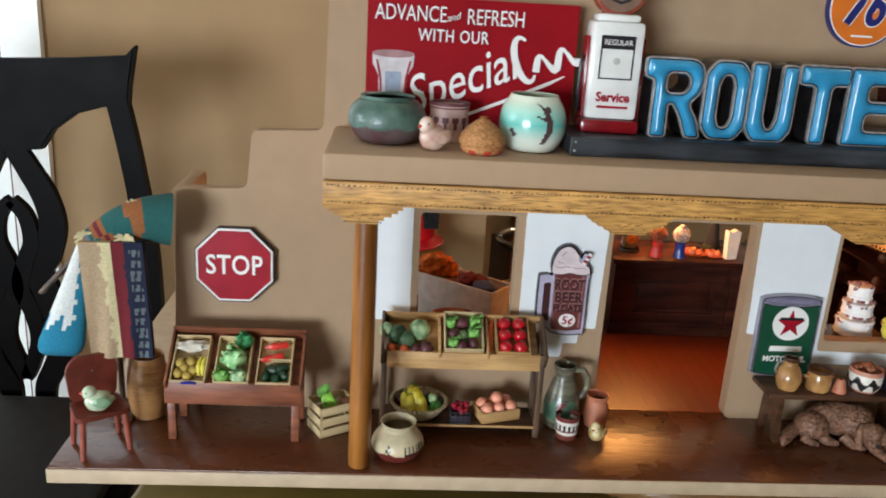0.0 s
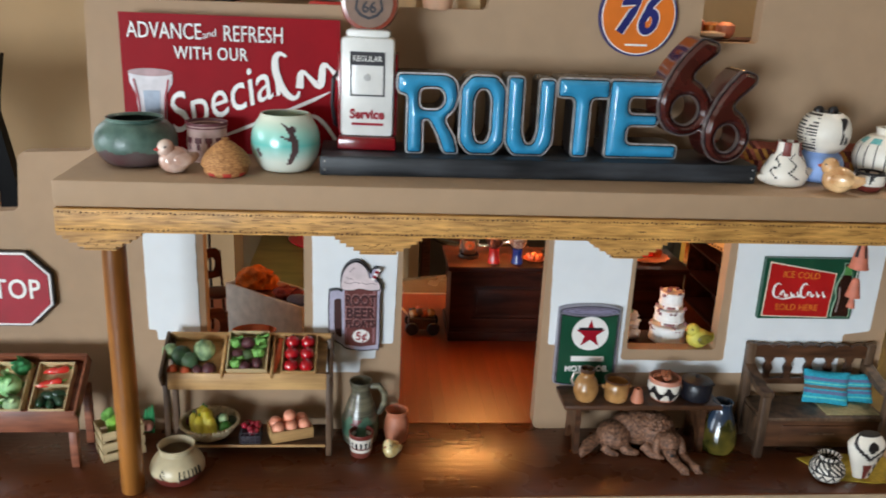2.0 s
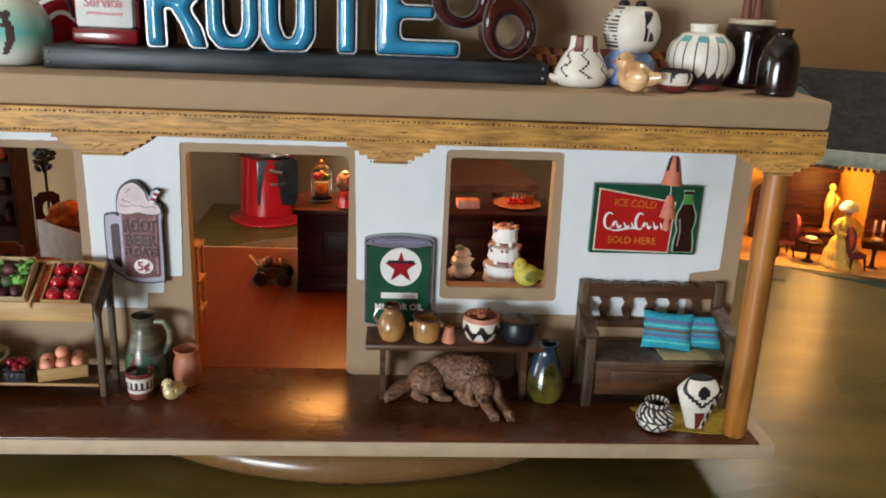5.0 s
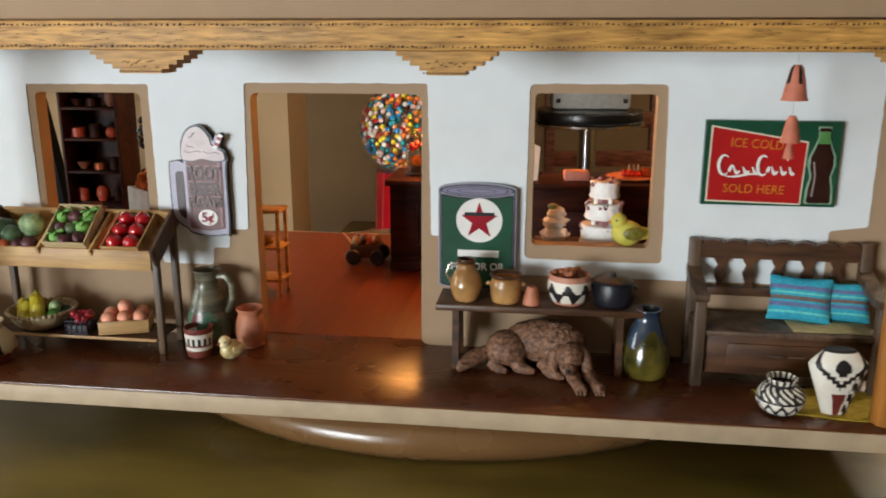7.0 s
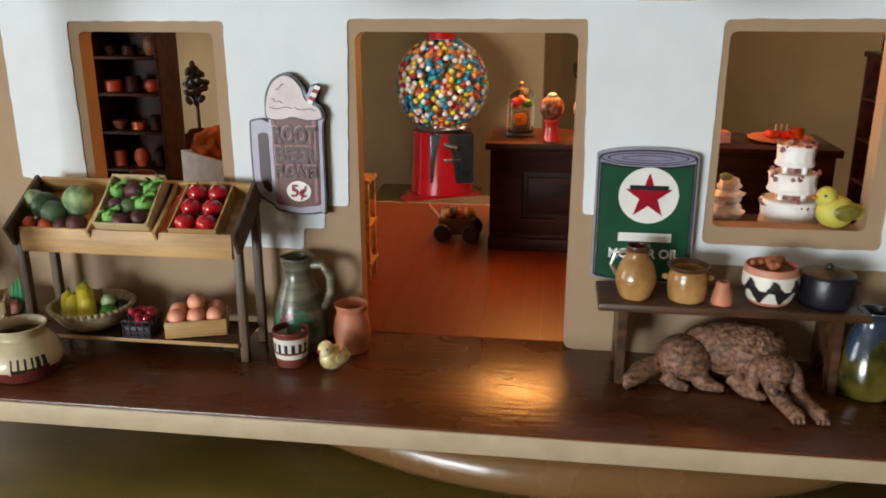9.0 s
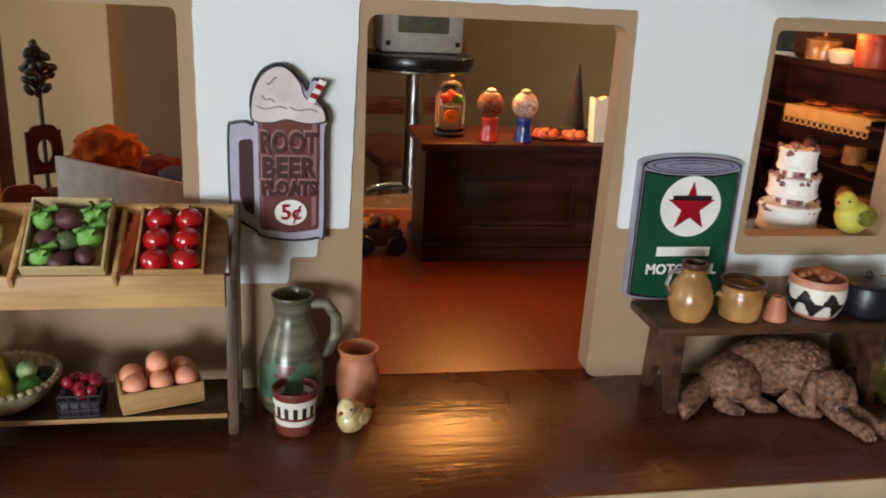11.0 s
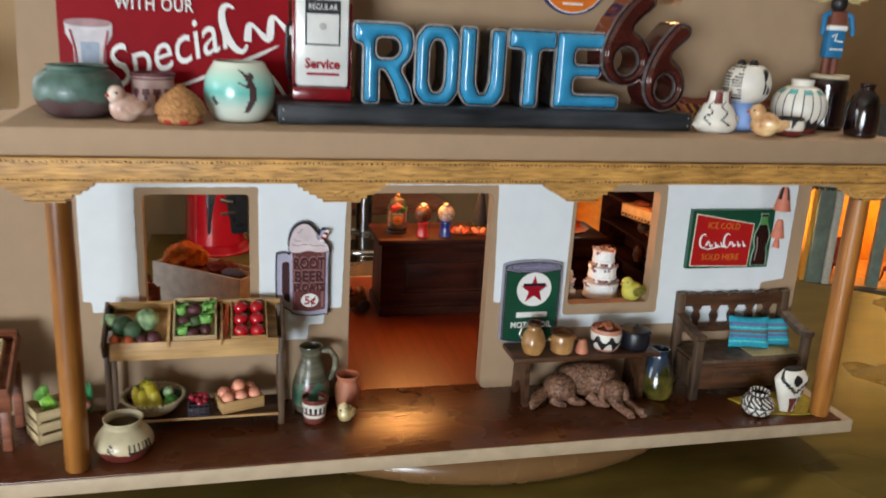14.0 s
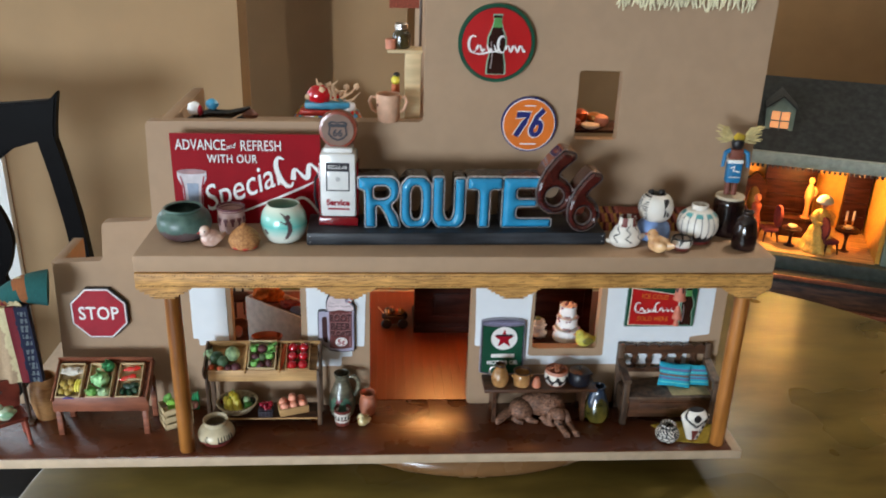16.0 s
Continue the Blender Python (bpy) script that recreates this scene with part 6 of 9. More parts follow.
nb = thing("nut_bowl", "black and white geometric bowl heaped with nuts", "bowl", (0.4050, 0.6140, TOP))
lathe(bm := bmesh.new(), smooth_profile(open_pot([(0.0085, 0.0), (0.0112, 0.003), (0.0138, 0.0095), (0.0136, 0.0150), (0.0130, 0.0195)]), 7), 112, paint=tri_paint)
part("bowl", bm, [WHITE_CLAY, BLACK_SLIP, material("salmon_rim", srgb(196, 130, 106), 0.5)], nb)
part("soil", blob(bmesh.new(), (0, 0, 0.0150), (0.0125, 0.0125, 0.0048), 18, 0.1), material("nut_brown", srgb(120, 62, 40), 0.6, var=0.3, scale=200), nb)
rnd = random.Random(9)
for k in range(16):
    a, r = rnd.uniform(0, 6.28), 0.0095 * math.sqrt(rnd.random())
    q = (0.4050 + r * math.cos(a), 0.6140 + r * math.sin(a), TOP + 0.0198 + 0.002 * (1 - r / 0.0095) + rnd.uniform(0, 0.0015))
    fruit("nut", "small reddish nut in a geometric bowl", bpy.data.materials["nut_shell"] if k else material("nut_shell", srgb(158, 92, 62), 0.5, var=0.3, scale=200), q, (0.0026, 0.0020, 0.0018), "nuts in the bowl", 0.1, turn=40 * k)
kt = thing("black_kettle", "small lidded black iron pot", "pot", (0.4330, 0.6150, TOP))
lathe(bm := bmesh.new(), smooth_profile([(0.0004, 0.0), (0.0105, 0.0), (0.0128, 0.004), (0.0132, 0.010), (0.0124, 0.0150), (0.0128, 0.0162), (0.0110, 0.0172), (0.0050, 0.0185), (0.0004, 0.0190)]), 36)
part("body", bm, material("black_iron", srgb(26, 26, 34), 0.35, var=0.25, scale=80, bump=0.3), kt)
blob(bm := bmesh.new(), (0, 0, 0.0198), 0.0019, 10)
part("knob", bm, BLACK_SLIP, kt)
for sx in (-1, 1):
    blob(bm := bmesh.new(), (sx * 0.0138, 0, 0.0120), (0.0024, 0.0026, 0.0012), 10)
    part("lug", bm, BLACK_SLIP, kt)

FUR = material("shaggy_fur", srgb(80, 50, 36), 0.6, var=0.25, scale=420, second=srgb(144, 102, 78), mix=0.6, wear=70, bump=1.0, fine=900)


def curled(bm, c, r, curl, size=420, n=64):
    """A body mass with a coat of raised curls."""
    got = bmesh.ops.create_uvsphere(bm, u_segments=n, v_segments=n * 2 // 3, radius=1)
    for v in got["verts"]:
        d = v.co.copy()
        p = Vector((c[0] + d.x * r[0], c[1] + d.y * r[1], c[2] + d.z * r[2]))
        w = noise.noise(p * size * 0.35) * 0.003
        q = p + Vector((w, 0, w))
        lift = curl * (1 - 2.2 * abs(noise.noise(q * size))) + curl * 0.5 * noise.noise(q * size * 2.3)
        v.co = p + Vector((d.x / r[0], d.y / r[1], d.z / r[2])).normalized() * lift


dog = bmesh.new()
for c, r, curl, size in (((0.010, 0.006, 0.0160), (0.0270, 0.0130, 0.0150), 0.0009, 330), ((0.0210, 0.0005, 0.0170), (0.0160, 0.0140, 0.0140), 0.0013, 420), ((-0.0140, 0.0005, 0.0122), (0.0142, 0.0140, 0.0122), 0.0005, 300),
                         ((0.0265, -0.0190, 0.0165), (0.0086, 0.0088, 0.0078), 0.0005, 500), ((0.0256, -0.0258, 0.0112), (0.0050, 0.0058, 0.0044), 0.0003, 500)):
    curled(dog, c, r, curl, size)
for path, radii in (([(0.0200, -0.0150, 0.0215), (0.0172, -0.0180, 0.0170), (0.0162, -0.0200, 0.0110), (0.0172, -0.0215, 0.0060)], [0.0022, 0.0034, 0.0038, 0.0018]),
                    ([(0.0325, -0.0150, 0.0215), (0.0362, -0.0175, 0.0170), (0.0375, -0.0200, 0.0105), (0.0372, -0.0220, 0.0050)], [0.0022, 0.0034, 0.0038, 0.0018]),
                    ([(0.0270, -0.0080, 0.0085), (0.0290, -0.0240, 0.0046), (0.0318, -0.0350, 0.0034), (0.0335, -0.0400, 0.0032), (0.0340, -0.0425, 0.0020)], [0.0055, 0.0042, 0.0034, 0.0040, 0.0022]),
                    ([(0.0340, -0.0070, 0.0085), (0.0395, -0.0230, 0.0046), (0.0430, -0.0340, 0.0034), (0.0450, -0.0390, 0.0032), (0.0458, -0.0415, 0.0020)], [0.0055, 0.0042, 0.0034, 0.0040, 0.0022]),
                    ([(0.0110, -0.0090, 0.0070), (0.0140, -0.0160, 0.0036), (0.0200, -0.0190, 0.0028), (0.0235, -0.0200, 0.0020)], [0.0055, 0.0038, 0.0032, 0.0016]),
                    ([(-0.0190, -0.0050, 0.0075), (-0.0225, -0.0090, 0.0040), (-0.0180, -0.0125, 0.0026), (-0.0135, -0.0145, 0.0020)], [0.0058, 0.0042, 0.0032, 0.0016]),
                    ([(-0.0080, -0.0060, 0.0075), (-0.0065, -0.0100, 0.0040), (0.0000, -0.0120, 0.0028), (0.0045, -0.0130, 0.0020)], [0.0062, 0.0044, 0.0034, 0.0016]),
                    ([(-0.0220, 0.0040, 0.0110), (-0.0310, -0.0010, 0.0075), (-0.0380, -0.0070, 0.0055), (-0.0430, -0.0130, 0.0036), (-0.0450, -0.0165, 0.0016)], [0.0040, 0.0056, 0.0054, 0.0038, 0.0014])):
    spine = [p for a, b in zip(path, path[1:]) for p in [tuple(Vector(a).lerp(Vector(b), t / 5)) for t in range(5)]] + [path[-1]]
    width = [a + (b - a) * t / 5 for a, b in zip(radii, radii[1:]) for t in range(5)] + [radii[-1]]
    first = len(dog.verts)
    tube(dog, spine, width, 14)
    dog.verts.ensure_lookup_table()
    for v in dog.verts[first:]:
        v.co += Vector((noise.noise(v.co * 500), noise.noise(v.co * 500 + Vector((9, 0, 0))), noise.noise(v.co * 500 + Vector((0, 9, 0))))) * 0.0007
for v in dog.verts:
    v.co.z = max(v.co.z, 0.0002)
for sx in (-1, 1):
    for k in range(3):
        blob(dog, (0.0337 + (0.0115 if sx > 0 else 0) + (k - 1) * 0.0022, -0.0422 + (0.001 if sx > 0 else 0), 0.0018), (0.0012, 0.0020, 0.0017), 8)
blob(dog, (0.0254, -0.0313, 0.0112), (0.0020, 0.0016, 0.0015), 12, mat=1)
for ex in (0.0226, 0.0300):
    blob(dog, (ex, -0.0262, 0.0172), (0.0013, 0.0011, 0.0011), 10, mat=1)
solo("dog_figurine", dog, [FUR, BLACK_SLIP], "shaggy brown dog figurine lying under a bench", "dog figurine", (0.3800, 0.6110, DECK))

# blue-green vase and settle
VB = material("blue_green_glaze", srgb(62, 62, 26), 0.14, var=0.35, scale=50, second=srgb(98, 84, 34), coat=0.6)
VB2 = material("blue_neck_glaze", srgb(44, 58, 76), 0.14, var=0.3, scale=60, coat=0.6)
pot("glazed_vase", open_pot([(0.0110, 0.0), (0.0140, 0.0035), (0.0153, 0.0105), (0.0143, 0.0190), (0.0110, 0.0300), (0.0080, 0.0375), (0.0074, 0.0415), (0.0084, 0.0450)]), [VB, VB2], "glossy blue and olive glazed vase", "vase", (0.4555, 0.6080, DECK),
    paint=lambda a, z: 1 if z > 0.027 + 0.006 * math.sin(a * 18) else 0, n=60)
st = thing("settle", "dark wooden settle with turned back and drawer", "settle", (0.5385, 0.6000, DECK), -1.0)
for sx in (-0.0530, 0.0530):
    part("leg", bar(bmesh.new(), (sx, -0.0045, 0.0), (sx, -0.0045, 0.0560), 0.0070, 0.0070, 0.0008), GREY_WOOD, st)
    part("back_post", bar(bmesh.new(), (sx, 0.0330, 0.0), (sx, 0.0360, 0.0860), 0.0075, 0.0070, 0.0008), GREY_WOOD, st)
    plate(bm := bmesh.new(), round_loop([(-0.0085, 0.0560), (-0.0085, 0.0610), (0.004, 0.0600), (0.020, 0.0640), (0.036, 0.0690), (0.036, 0.0630), (0.020, 0.0585), (0.004, 0.0550)], 0.002), -0.0045, 0.0045)
    bmesh.ops.transform(bm, matrix=Matrix.Translation((sx, 0, 0)) @ Matrix.Rotation(radians(90), 4, "Z"), verts=bm.verts)
    part("arm", bm, GREY_WOOD, st)
    part("side_panel", block(bmesh.new(), (sx - 0.0015, -0.002, 0.0100), (sx + 0.0015, 0.0330, 0.0330), 0.0004), GREY_WOOD, st)
part("seat", block(bmesh.new(), (-0.0540, -0.0060, 0.0335), (0.0540, 0.0340, 0.0370), 0.0010), GREY_WOOD, st, "greyish worn seat")
part("apron", block(bmesh.new(), (-0.0495, -0.0035, 0.0085), (0.0495, -0.0010, 0.0335), 0.0005), DARK_WOOD, st)
part("drawer", block(bmesh.new(), (-0.0350, -0.0050, 0.0140), (0.0350, -0.0036, 0.0290), 0.0006), DARK_WOOD, st)
for sx in (-0.006, 0.006):
    part("drawer_pull", block(bmesh.new(), (sx - 0.0050, -0.0058, 0.0212), (sx + 0.0050, -0.0049, 0.0222), 0.0002), GREY_WOOD, st)
scal = [(-0.0495, 0.0735)]
for i in range(7):
    c = -0.0424 + i * 0.01413
    scal += [(c + 0.0067 * math.cos(a), 0.0825 + 0.0030 * math.sin(a)) for a in [math.pi - k * math.pi / 6 for k in range(7)]]
scal += [(0.0495, 0.0735)]
plate(bm := bmesh.new(), scal, 0.0330, 0.0375)
part("top_rail", bm, DARK_WOOD, st, "scalloped top rail")
part("lower_rail", block(bmesh.new(), (-0.0500, 0.0335, 0.0480), (0.0500, 0.0370, 0.0535), 0.0006), DARK_WOOD, st)
half = [(0.0032, 0.0), (0.0036, 0.0012), (0.0018, 0.0030), (0.0030, 0.0062), (0.0040, 0.0098), (0.0026, 0.0128), (0.0018, 0.0148), (0.0036, 0.0175), (0.0048, 0.0203)]
for i in range(5):
    c = -0.0360 + i * 0.0180
    plate(bm := bmesh.new(), [(c + r, 0.0534 + z) for r, z in half] + [(c - r, 0.0534 + z) for r, z in half[::-1]], 0.0338, 0.0368)
    part("baluster", bm, DARK_WOOD, st)
PIL = [material("pillow_" + n, srgb(*c), 0.9, var=0.14, scale=500, bump=0.5, fine=1600) for n, c in (("turquoise", (36, 160, 186)), ("lilac", (98, 110, 150)), ("brown", (112, 96, 92)), ("mint", (96, 196, 190)))]


seat_cloth = block(bmesh.new(), (0.5420, 0.5980, DECK + 0.0372), (0.5885, 0.6310, DECK + 0.0384), 0.0004)
solo("seat_cloth", seat_cloth, material("pale_seat_cloth", srgb(150, 138, 100), 0.9, var=0.15, scale=300, bump=0.4), "pale beige cloth laid on the settle seat", "cloth")


def pillow(at, turn, lean, s, label):
    bm = bmesh.new()
    nx, nz = 16, 20
    for side in (-1, 1):
        grid = []
        for j in range(nz + 1):
            row = []
            for i in range(nx + 1):
                u, v = i / nx * 2 - 1, j / nz * 2 - 1
                puff = 0.0058 * (1 - u ** 4) ** 0.6 * (1 - v ** 4) ** 0.6 + 0.0002
                k = 1 + 0.05 * (abs(u) * abs(v)) - 0.03 * (1 - abs(u * v))
                row.append(bm.verts.new((u * 0.0165 * k, side * puff, 0.0128 + v * 0.0128 * k)))
            grid.append(row)
        for j in range(nz):
            for i in range(nx):
                f = bm.faces.new((grid[j][i], grid[j][i + 1], grid[j + 1][i + 1], grid[j + 1][i]))
                f.material_index = {3: 3, 6: 1, 7: 1, 9: 2, 10: 2, 12: 3, 14: 1, 15: 1}.get(j, 0)
    bmesh.ops.remove_doubles(bm, verts=bm.verts, dist=0.0005)
    bmesh.ops.transform(bm, matrix=Matrix.Scale(s, 4) @ Matrix.Rotation(radians(lean), 4, "X"), verts=bm.verts)
    solo("pillow", bm, PIL, label, "pillow", at, turn, "pillows on the settle")


pillow((0.5490, 0.6160, DECK + 0.0386), -14, -22, 1.08, "turquoise striped pillow leaning on the settle")
pillow((0.5765, 0.6185, DECK + 0.0386), -6, -24, 0.95, "smaller turquoise striped pillow on the settle")


def zig_paint(a, z):
    v = z / 0.0220
    if v > 0.86:
        return 1 if (a * 14) % 1 < 0.5 else 0
    if 0.80 < v or 0.42 < v < 0.46 or v < 0.1:
        return 1
    if v > 0.46:
        u = (a * 8) % 1
        return 1 if (u + v * 3) % 0.5 < 0.27 or abs(u - 0.5) < 0.09 else 0
    u = (a * 11) % 1
    w = 0.12 + 0.26 * abs(u - 0.5) * 2
    return 1 if w - 0.07 < v < w + 0.06 else 0


pot("black_white_pot", open_pot([(0.0070, 0.0), (0.0115, 0.0035), (0.0137, 0.0090), (0.0118, 0.0148), (0.0080, 0.0178), (0.0078, 0.0192), (0.0088, 0.0215)]), [WHITE_CLAY, BLACK_SLIP],
    "small black and white geometric clay pot", "pot", (0.5285, 0.5630, DECK), paint=zig_paint, n=176, steps=9)
gv = thing("geometric_vase", "white shield-shaped vase with round hole and bold shapes", "vase", (0.5590, 0.5640, DECK), 4)
prof = [(0.0004, 0.0), (0.0052, 0.0), (0.0056, 0.0006), (0.0134, 0.0225), (0.0138, 0.0240), (0.0130, 0.0256), (0.0072, 0.0312), (0.0062, 0.0318), (0.0004, 0.0318)]


def shield_paint(a, z):
    u = (a - 0.745) * 0.080
    if math.hypot(u, z - 0.0246) < 0.0036:
        return 1
    if z > 0.0306:
        return 1
    if z > 0.0172 + abs(u) * 0.80:
        return 0
    if z > 0.0140 + abs(u) * 0.80:
        return 1
    if 0.0125 < z < 0.0140 or 0.0108 < z < 0.0116:
        return 2 if z < 0.012 else 0
    if abs(u) < 0.0045 - 0.18 * (0.0108 - z):
        return 2 if z < 0.0108 else 0
    if abs(u) < 0.0058 - 0.18 * (0.0108 - z):
        return 0
    return 1 if u > 0 and (z * 260 + u * 150) % 1.6 < 1.0 else 0


lathe(bm := bmesh.new(), [p for a, b in zip(prof, prof[1:]) for p in [(a[0] + (b[0] - a[0]) * t / 12, a[1] + (b[1] - a[1]) * t / 12) for t in range(12)]] + [prof[-1]], 150, squash=(1, 0.55), paint=shield_paint)
part("body", bm, [WHITE_CLAY, BLACK_SLIP, RED_SLIP], gv)
gv.scale = (1.22, 1.22, 1.28)

bm = bmesh.new()
cloth = []
for lift in (0.0002, 0.0008):
    cloth.append([bm.verts.new((x, y, DECK + lift + 0.0005 * noise.noise(Vector((x * 90, y * 90, 0))) ** 2)) for x, y in ((0.5190, 0.5920), (0.5340, 0.5600), (0.5660, 0.5540), (0.5950, 0.5560), (0.5965, 0.5960), (0.5580, 0.5980))])
bm.faces.new(cloth[1])
bm.faces.new(cloth[0][::-1])
for i in range(6):
    bm.faces.new((cloth[0][i - 1], cloth[0][i], cloth[1][i], cloth[1][i - 1]))
bmesh.ops.recalc_face_normals(bm, faces=bm.faces)
solo("yellow_cloth", bm, material("mustard_cloth", srgb(176, 148, 46), 0.85, var=0.2, scale=300, bump=0.4), "small mustard yellow cloth under clay vases", "cloth")
# hanging clay bells
bl = thing("hanging_bells", "string of pink clay bells hanging from the beam", "wind chime", (0.5180, 0.5600, 1.0065))
part("string", tube(bmesh.new(), [(0, 0, 0), (0, 0, -0.058)], 0.0003, 6), material("twine", srgb(210, 206, 200), 0.8), bl)
for z0, s in ((-0.0255, 1.0), (-0.0480, 0.78), (-0.0565, 0.45)):
    lathe(bm := bmesh.new(), [(0.0070 * s, z0), (0.0062 * s, z0 + 0.002 * s), (0.0050 * s, z0 + 0.0090 * s), (0.0034 * s, z0 + 0.0165 * s), (0.0022 * s, z0 + 0.0185 * s)], 28,
          paint=lambda a, z: 1 if s > 0.9 and (math.sin(a * 26) + math.sin(z * 1400)) > 1.2 else 0)
    part("bell", bm, [material("salmon_clay", srgb(196, 112, 88), 0.6, var=0.12), BLACK_SLIP], bl)
# yellow bird on the window sill, tiered cake behind it
BIRD_YEL = material("canary_yellow", srgb(206, 194, 84), 0.6, var=0.12)
canary = little_bird("yellow_bird", (0.4430, 0.6485, 0.8763), 8, (BIRD_YEL, material("orange_beak", srgb(196, 120, 50), 0.4), material("olive_wing", srgb(122, 112, 44), 0.4, var=0.3, scale=300)), "yellow canary figurine on the window sill", 1.08, 1.1)
part("tail_tip", tube(bmesh.new(), [(0.0150, 0, 0.0088), (0.0200, 0, 0.0106), (0.0222, 0, 0.0112)], [0.0029, 0.0024, 0.0010], 10, flat=0.55), material("orange_tail", srgb(196, 84, 40), 0.4, var=0.15), canary)


# ---- inside the model ----
INS = 0.8003
GOLD = material("old_gold", srgb(176, 124, 62), 0.3, 0.7, var=0.2)
PAPER = material("cream_paper", srgb(222, 206, 184), 0.8, var=0.06)
COPPER = material("copper_glow", srgb(190, 100, 62), 0.3, 0.5, var=0.25)
GLASS = glass_material("clear_glass")
# shop counter
ct = thing("shop_counter", "dark cherry shop counter with panelled front", "counter", (0.2440, 0.8270, INS))
L = 0.2540
part("body", block(bmesh.new(), (0.003, 0.003, 0.0), (L - 0.003, 0.066, 0.0800), 0.0006), CHERRY, ct)
part("top", block(bmesh.new(), (-0.003, -0.004, 0.0800), (L + 0.003, 0.070, 0.0858), 0.0012), CHERRY, ct, "overhanging dark counter top")
part("plinth", block(bmesh.new(), (0.0, -0.0015, 0.0), (L, 0.068, 0.0100), 0.0010), CHERRY, ct)
part("plinth_moulding", block(bmesh.new(), (0.001, 0.0, 0.0100), (L - 0.001, 0.0032, 0.0135), 0.0010), CHERRY, ct)
for a, b in ((0.0, 0.124), (0.127, 0.254)):
    plate(bm := bmesh.new(), rect(a + 0.001, 0.0138, b - 0.001, 0.0795), 0.0004, 0.0031, [rect(a + 0.026, 0.0260, b - 0.012, 0.0630)])
    part("panel_frame", bm, CHERRY, ct)
    part("panel", block(bmesh.new(), (a + 0.030, 0.0018, 0.0300), (b - 0.016, 0.0030, 0.0590), 0.0008), CHERRY, ct)
    part("moulding", block(bmesh.new(), (a + 0.024, -0.0006, 0.0240), (b - 0.010, 0.0010, 0.0262), 0.0004), CHERRY, ct)
CTOP = INS + 0.0860
clock = thing("dome_clock", "little clock under a glass dome", "clock", (0.2660, 0.8570, CTOP))
part("base", lathe(bmesh.new(), [(0.0110, 0), (0.0115, 0.0015), (0.0105, 0.0035)], 28), BLACK_SLIP, clock)
part("case", block(bmesh.new(), (-0.0055, -0.003, 0.0035), (0.0055, 0.004, 0.0200), 0.0008), material("clock_silver", srgb(150, 138, 128), 0.35, 0.5), clock)
part("face", lathe(bmesh.new(), [(0.0048, 0), (0.0046, 0.0012)], 24, m=Matrix.Translation((0, -0.0031, 0.0135)) @ Matrix.Rotation(radians(90), 4, "X")), material("lit_dial", srgb(220, 120, 50), 0.4), clock)
part("hub", lathe(bmesh.new(), [(0.0018, 0), (0.0016, 0.0006)], 16, m=Matrix.Translation((0, -0.0044, 0.0135)) @ Matrix.Rotation(radians(90), 4, "X")), GOLD, clock)
for dx, mt in ((-0.0035, PEPPER), (0.0005, BIRD_RED), (0.0040, LEAF)):
    blob(bm := bmesh.new(), (dx, 0, 0.0255 + 0.002 * (dx == 0.0005)), 0.0034, 10, 0.4)
    part("flower", bm, mt, clock)
for sx in (-1, 1):
    part("pillar", tube(bmesh.new(), [(sx * 0.0098, 0, 0.003), (sx * 0.0098, 0, 0.0280)], 0.0006, 6), GOLD, clock)
lathe(bm := bmesh.new(), [(0.0106, 0.0035), (0.0106, 0.026), (0.0096, 0.0325), (0.0066, 0.0372), (0.0010, 0.0390)], 32)
part("glass_dome", bm, GLASS, clock)
blob(bm := bmesh.new(), (0, 0, 0.0405), 0.0019, 10)
part("knob", bm, GOLD, clock)


def gumball(at, stand, candy, label):
    g = thing("gumball_machine", label, "gumball machine", at, 0, "gumball machines on the counter")
    part("stand", lathe(bmesh.new(), smooth_profile([(0.0066, 0), (0.0062, 0.003), (0.0052, 0.010), (0.0056, 0.0155), (0.0030, 0.0165)]), 24), stand, g)
    blob(bm := bmesh.new(), (0, 0, 0.0250), 0.0078, 18)
    part("candy", bm, candy, g)
    part("globe", blob(bmesh.new(), (0, 0, 0.0250), 0.0093, 24), GLASS, g)
    part("cap", lathe(bmesh.new(), [(0.0040, 0.0335), (0.0034, 0.0352), (0.0010, 0.0362)], 18), STEEL, g)


gumball((0.2905, 0.8380, CTOP), PEPPER, material("amber_candy", srgb(150, 92, 66), 0.35, var=0.5, scale=500), "tiny red gumball machine on the shop counter")
gumball((0.3155, 0.8380, CTOP), material("royal_blue", srgb(28, 56, 136), 0.25, coat=0.4), material("pink_candy", srgb(230, 170, 156), 0.35, var=0.4, scale=420, second=srgb(240, 220, 210)), "tiny blue gumball machine on the shop counter")
for k, (x, y, rx) in enumerate(((0.3365, 0.850, 0.0120), (0.3560, 0.846, 0.0100))):
    pl = thing("pastry_plate", "lit plate of little pastries on the counter", "plate", (x, y, CTOP))
    part("plate", lathe(bmesh.new(), [(rx * 0.6, 0), (rx, 0.0012), (rx * 1.02, 0.0018), (rx * 0.7, 0.0012)], 24), COPPER, pl)
    for j in range(5):
        blob(bm := bmesh.new(), (rx * 0.5 * math.cos(j * 1.3), rx * 0.5 * math.sin(j * 1.3), 0.0038), (0.0034, 0.0034, 0.0028), 10, 0.3, 50 + j)
        part("pastry", bm, TERRA if j % 2 else material("crust", srgb(186, 96, 60), 0.5, var=0.25), pl)
bm = bmesh.new()
plate(bm, [(-0.006, 0.0), (0.006, 0.0), (0.0078, 0.0300), (0.003, 0.0325), (-0.003, 0.0300), (-0.0078, 0.0320)], -0.0035, 0.0035)
solo("paper_bag", bm, PAPER, "open cream paper bag on the counter", "bag", (0.3720, 0.8400, CTOP), 12)
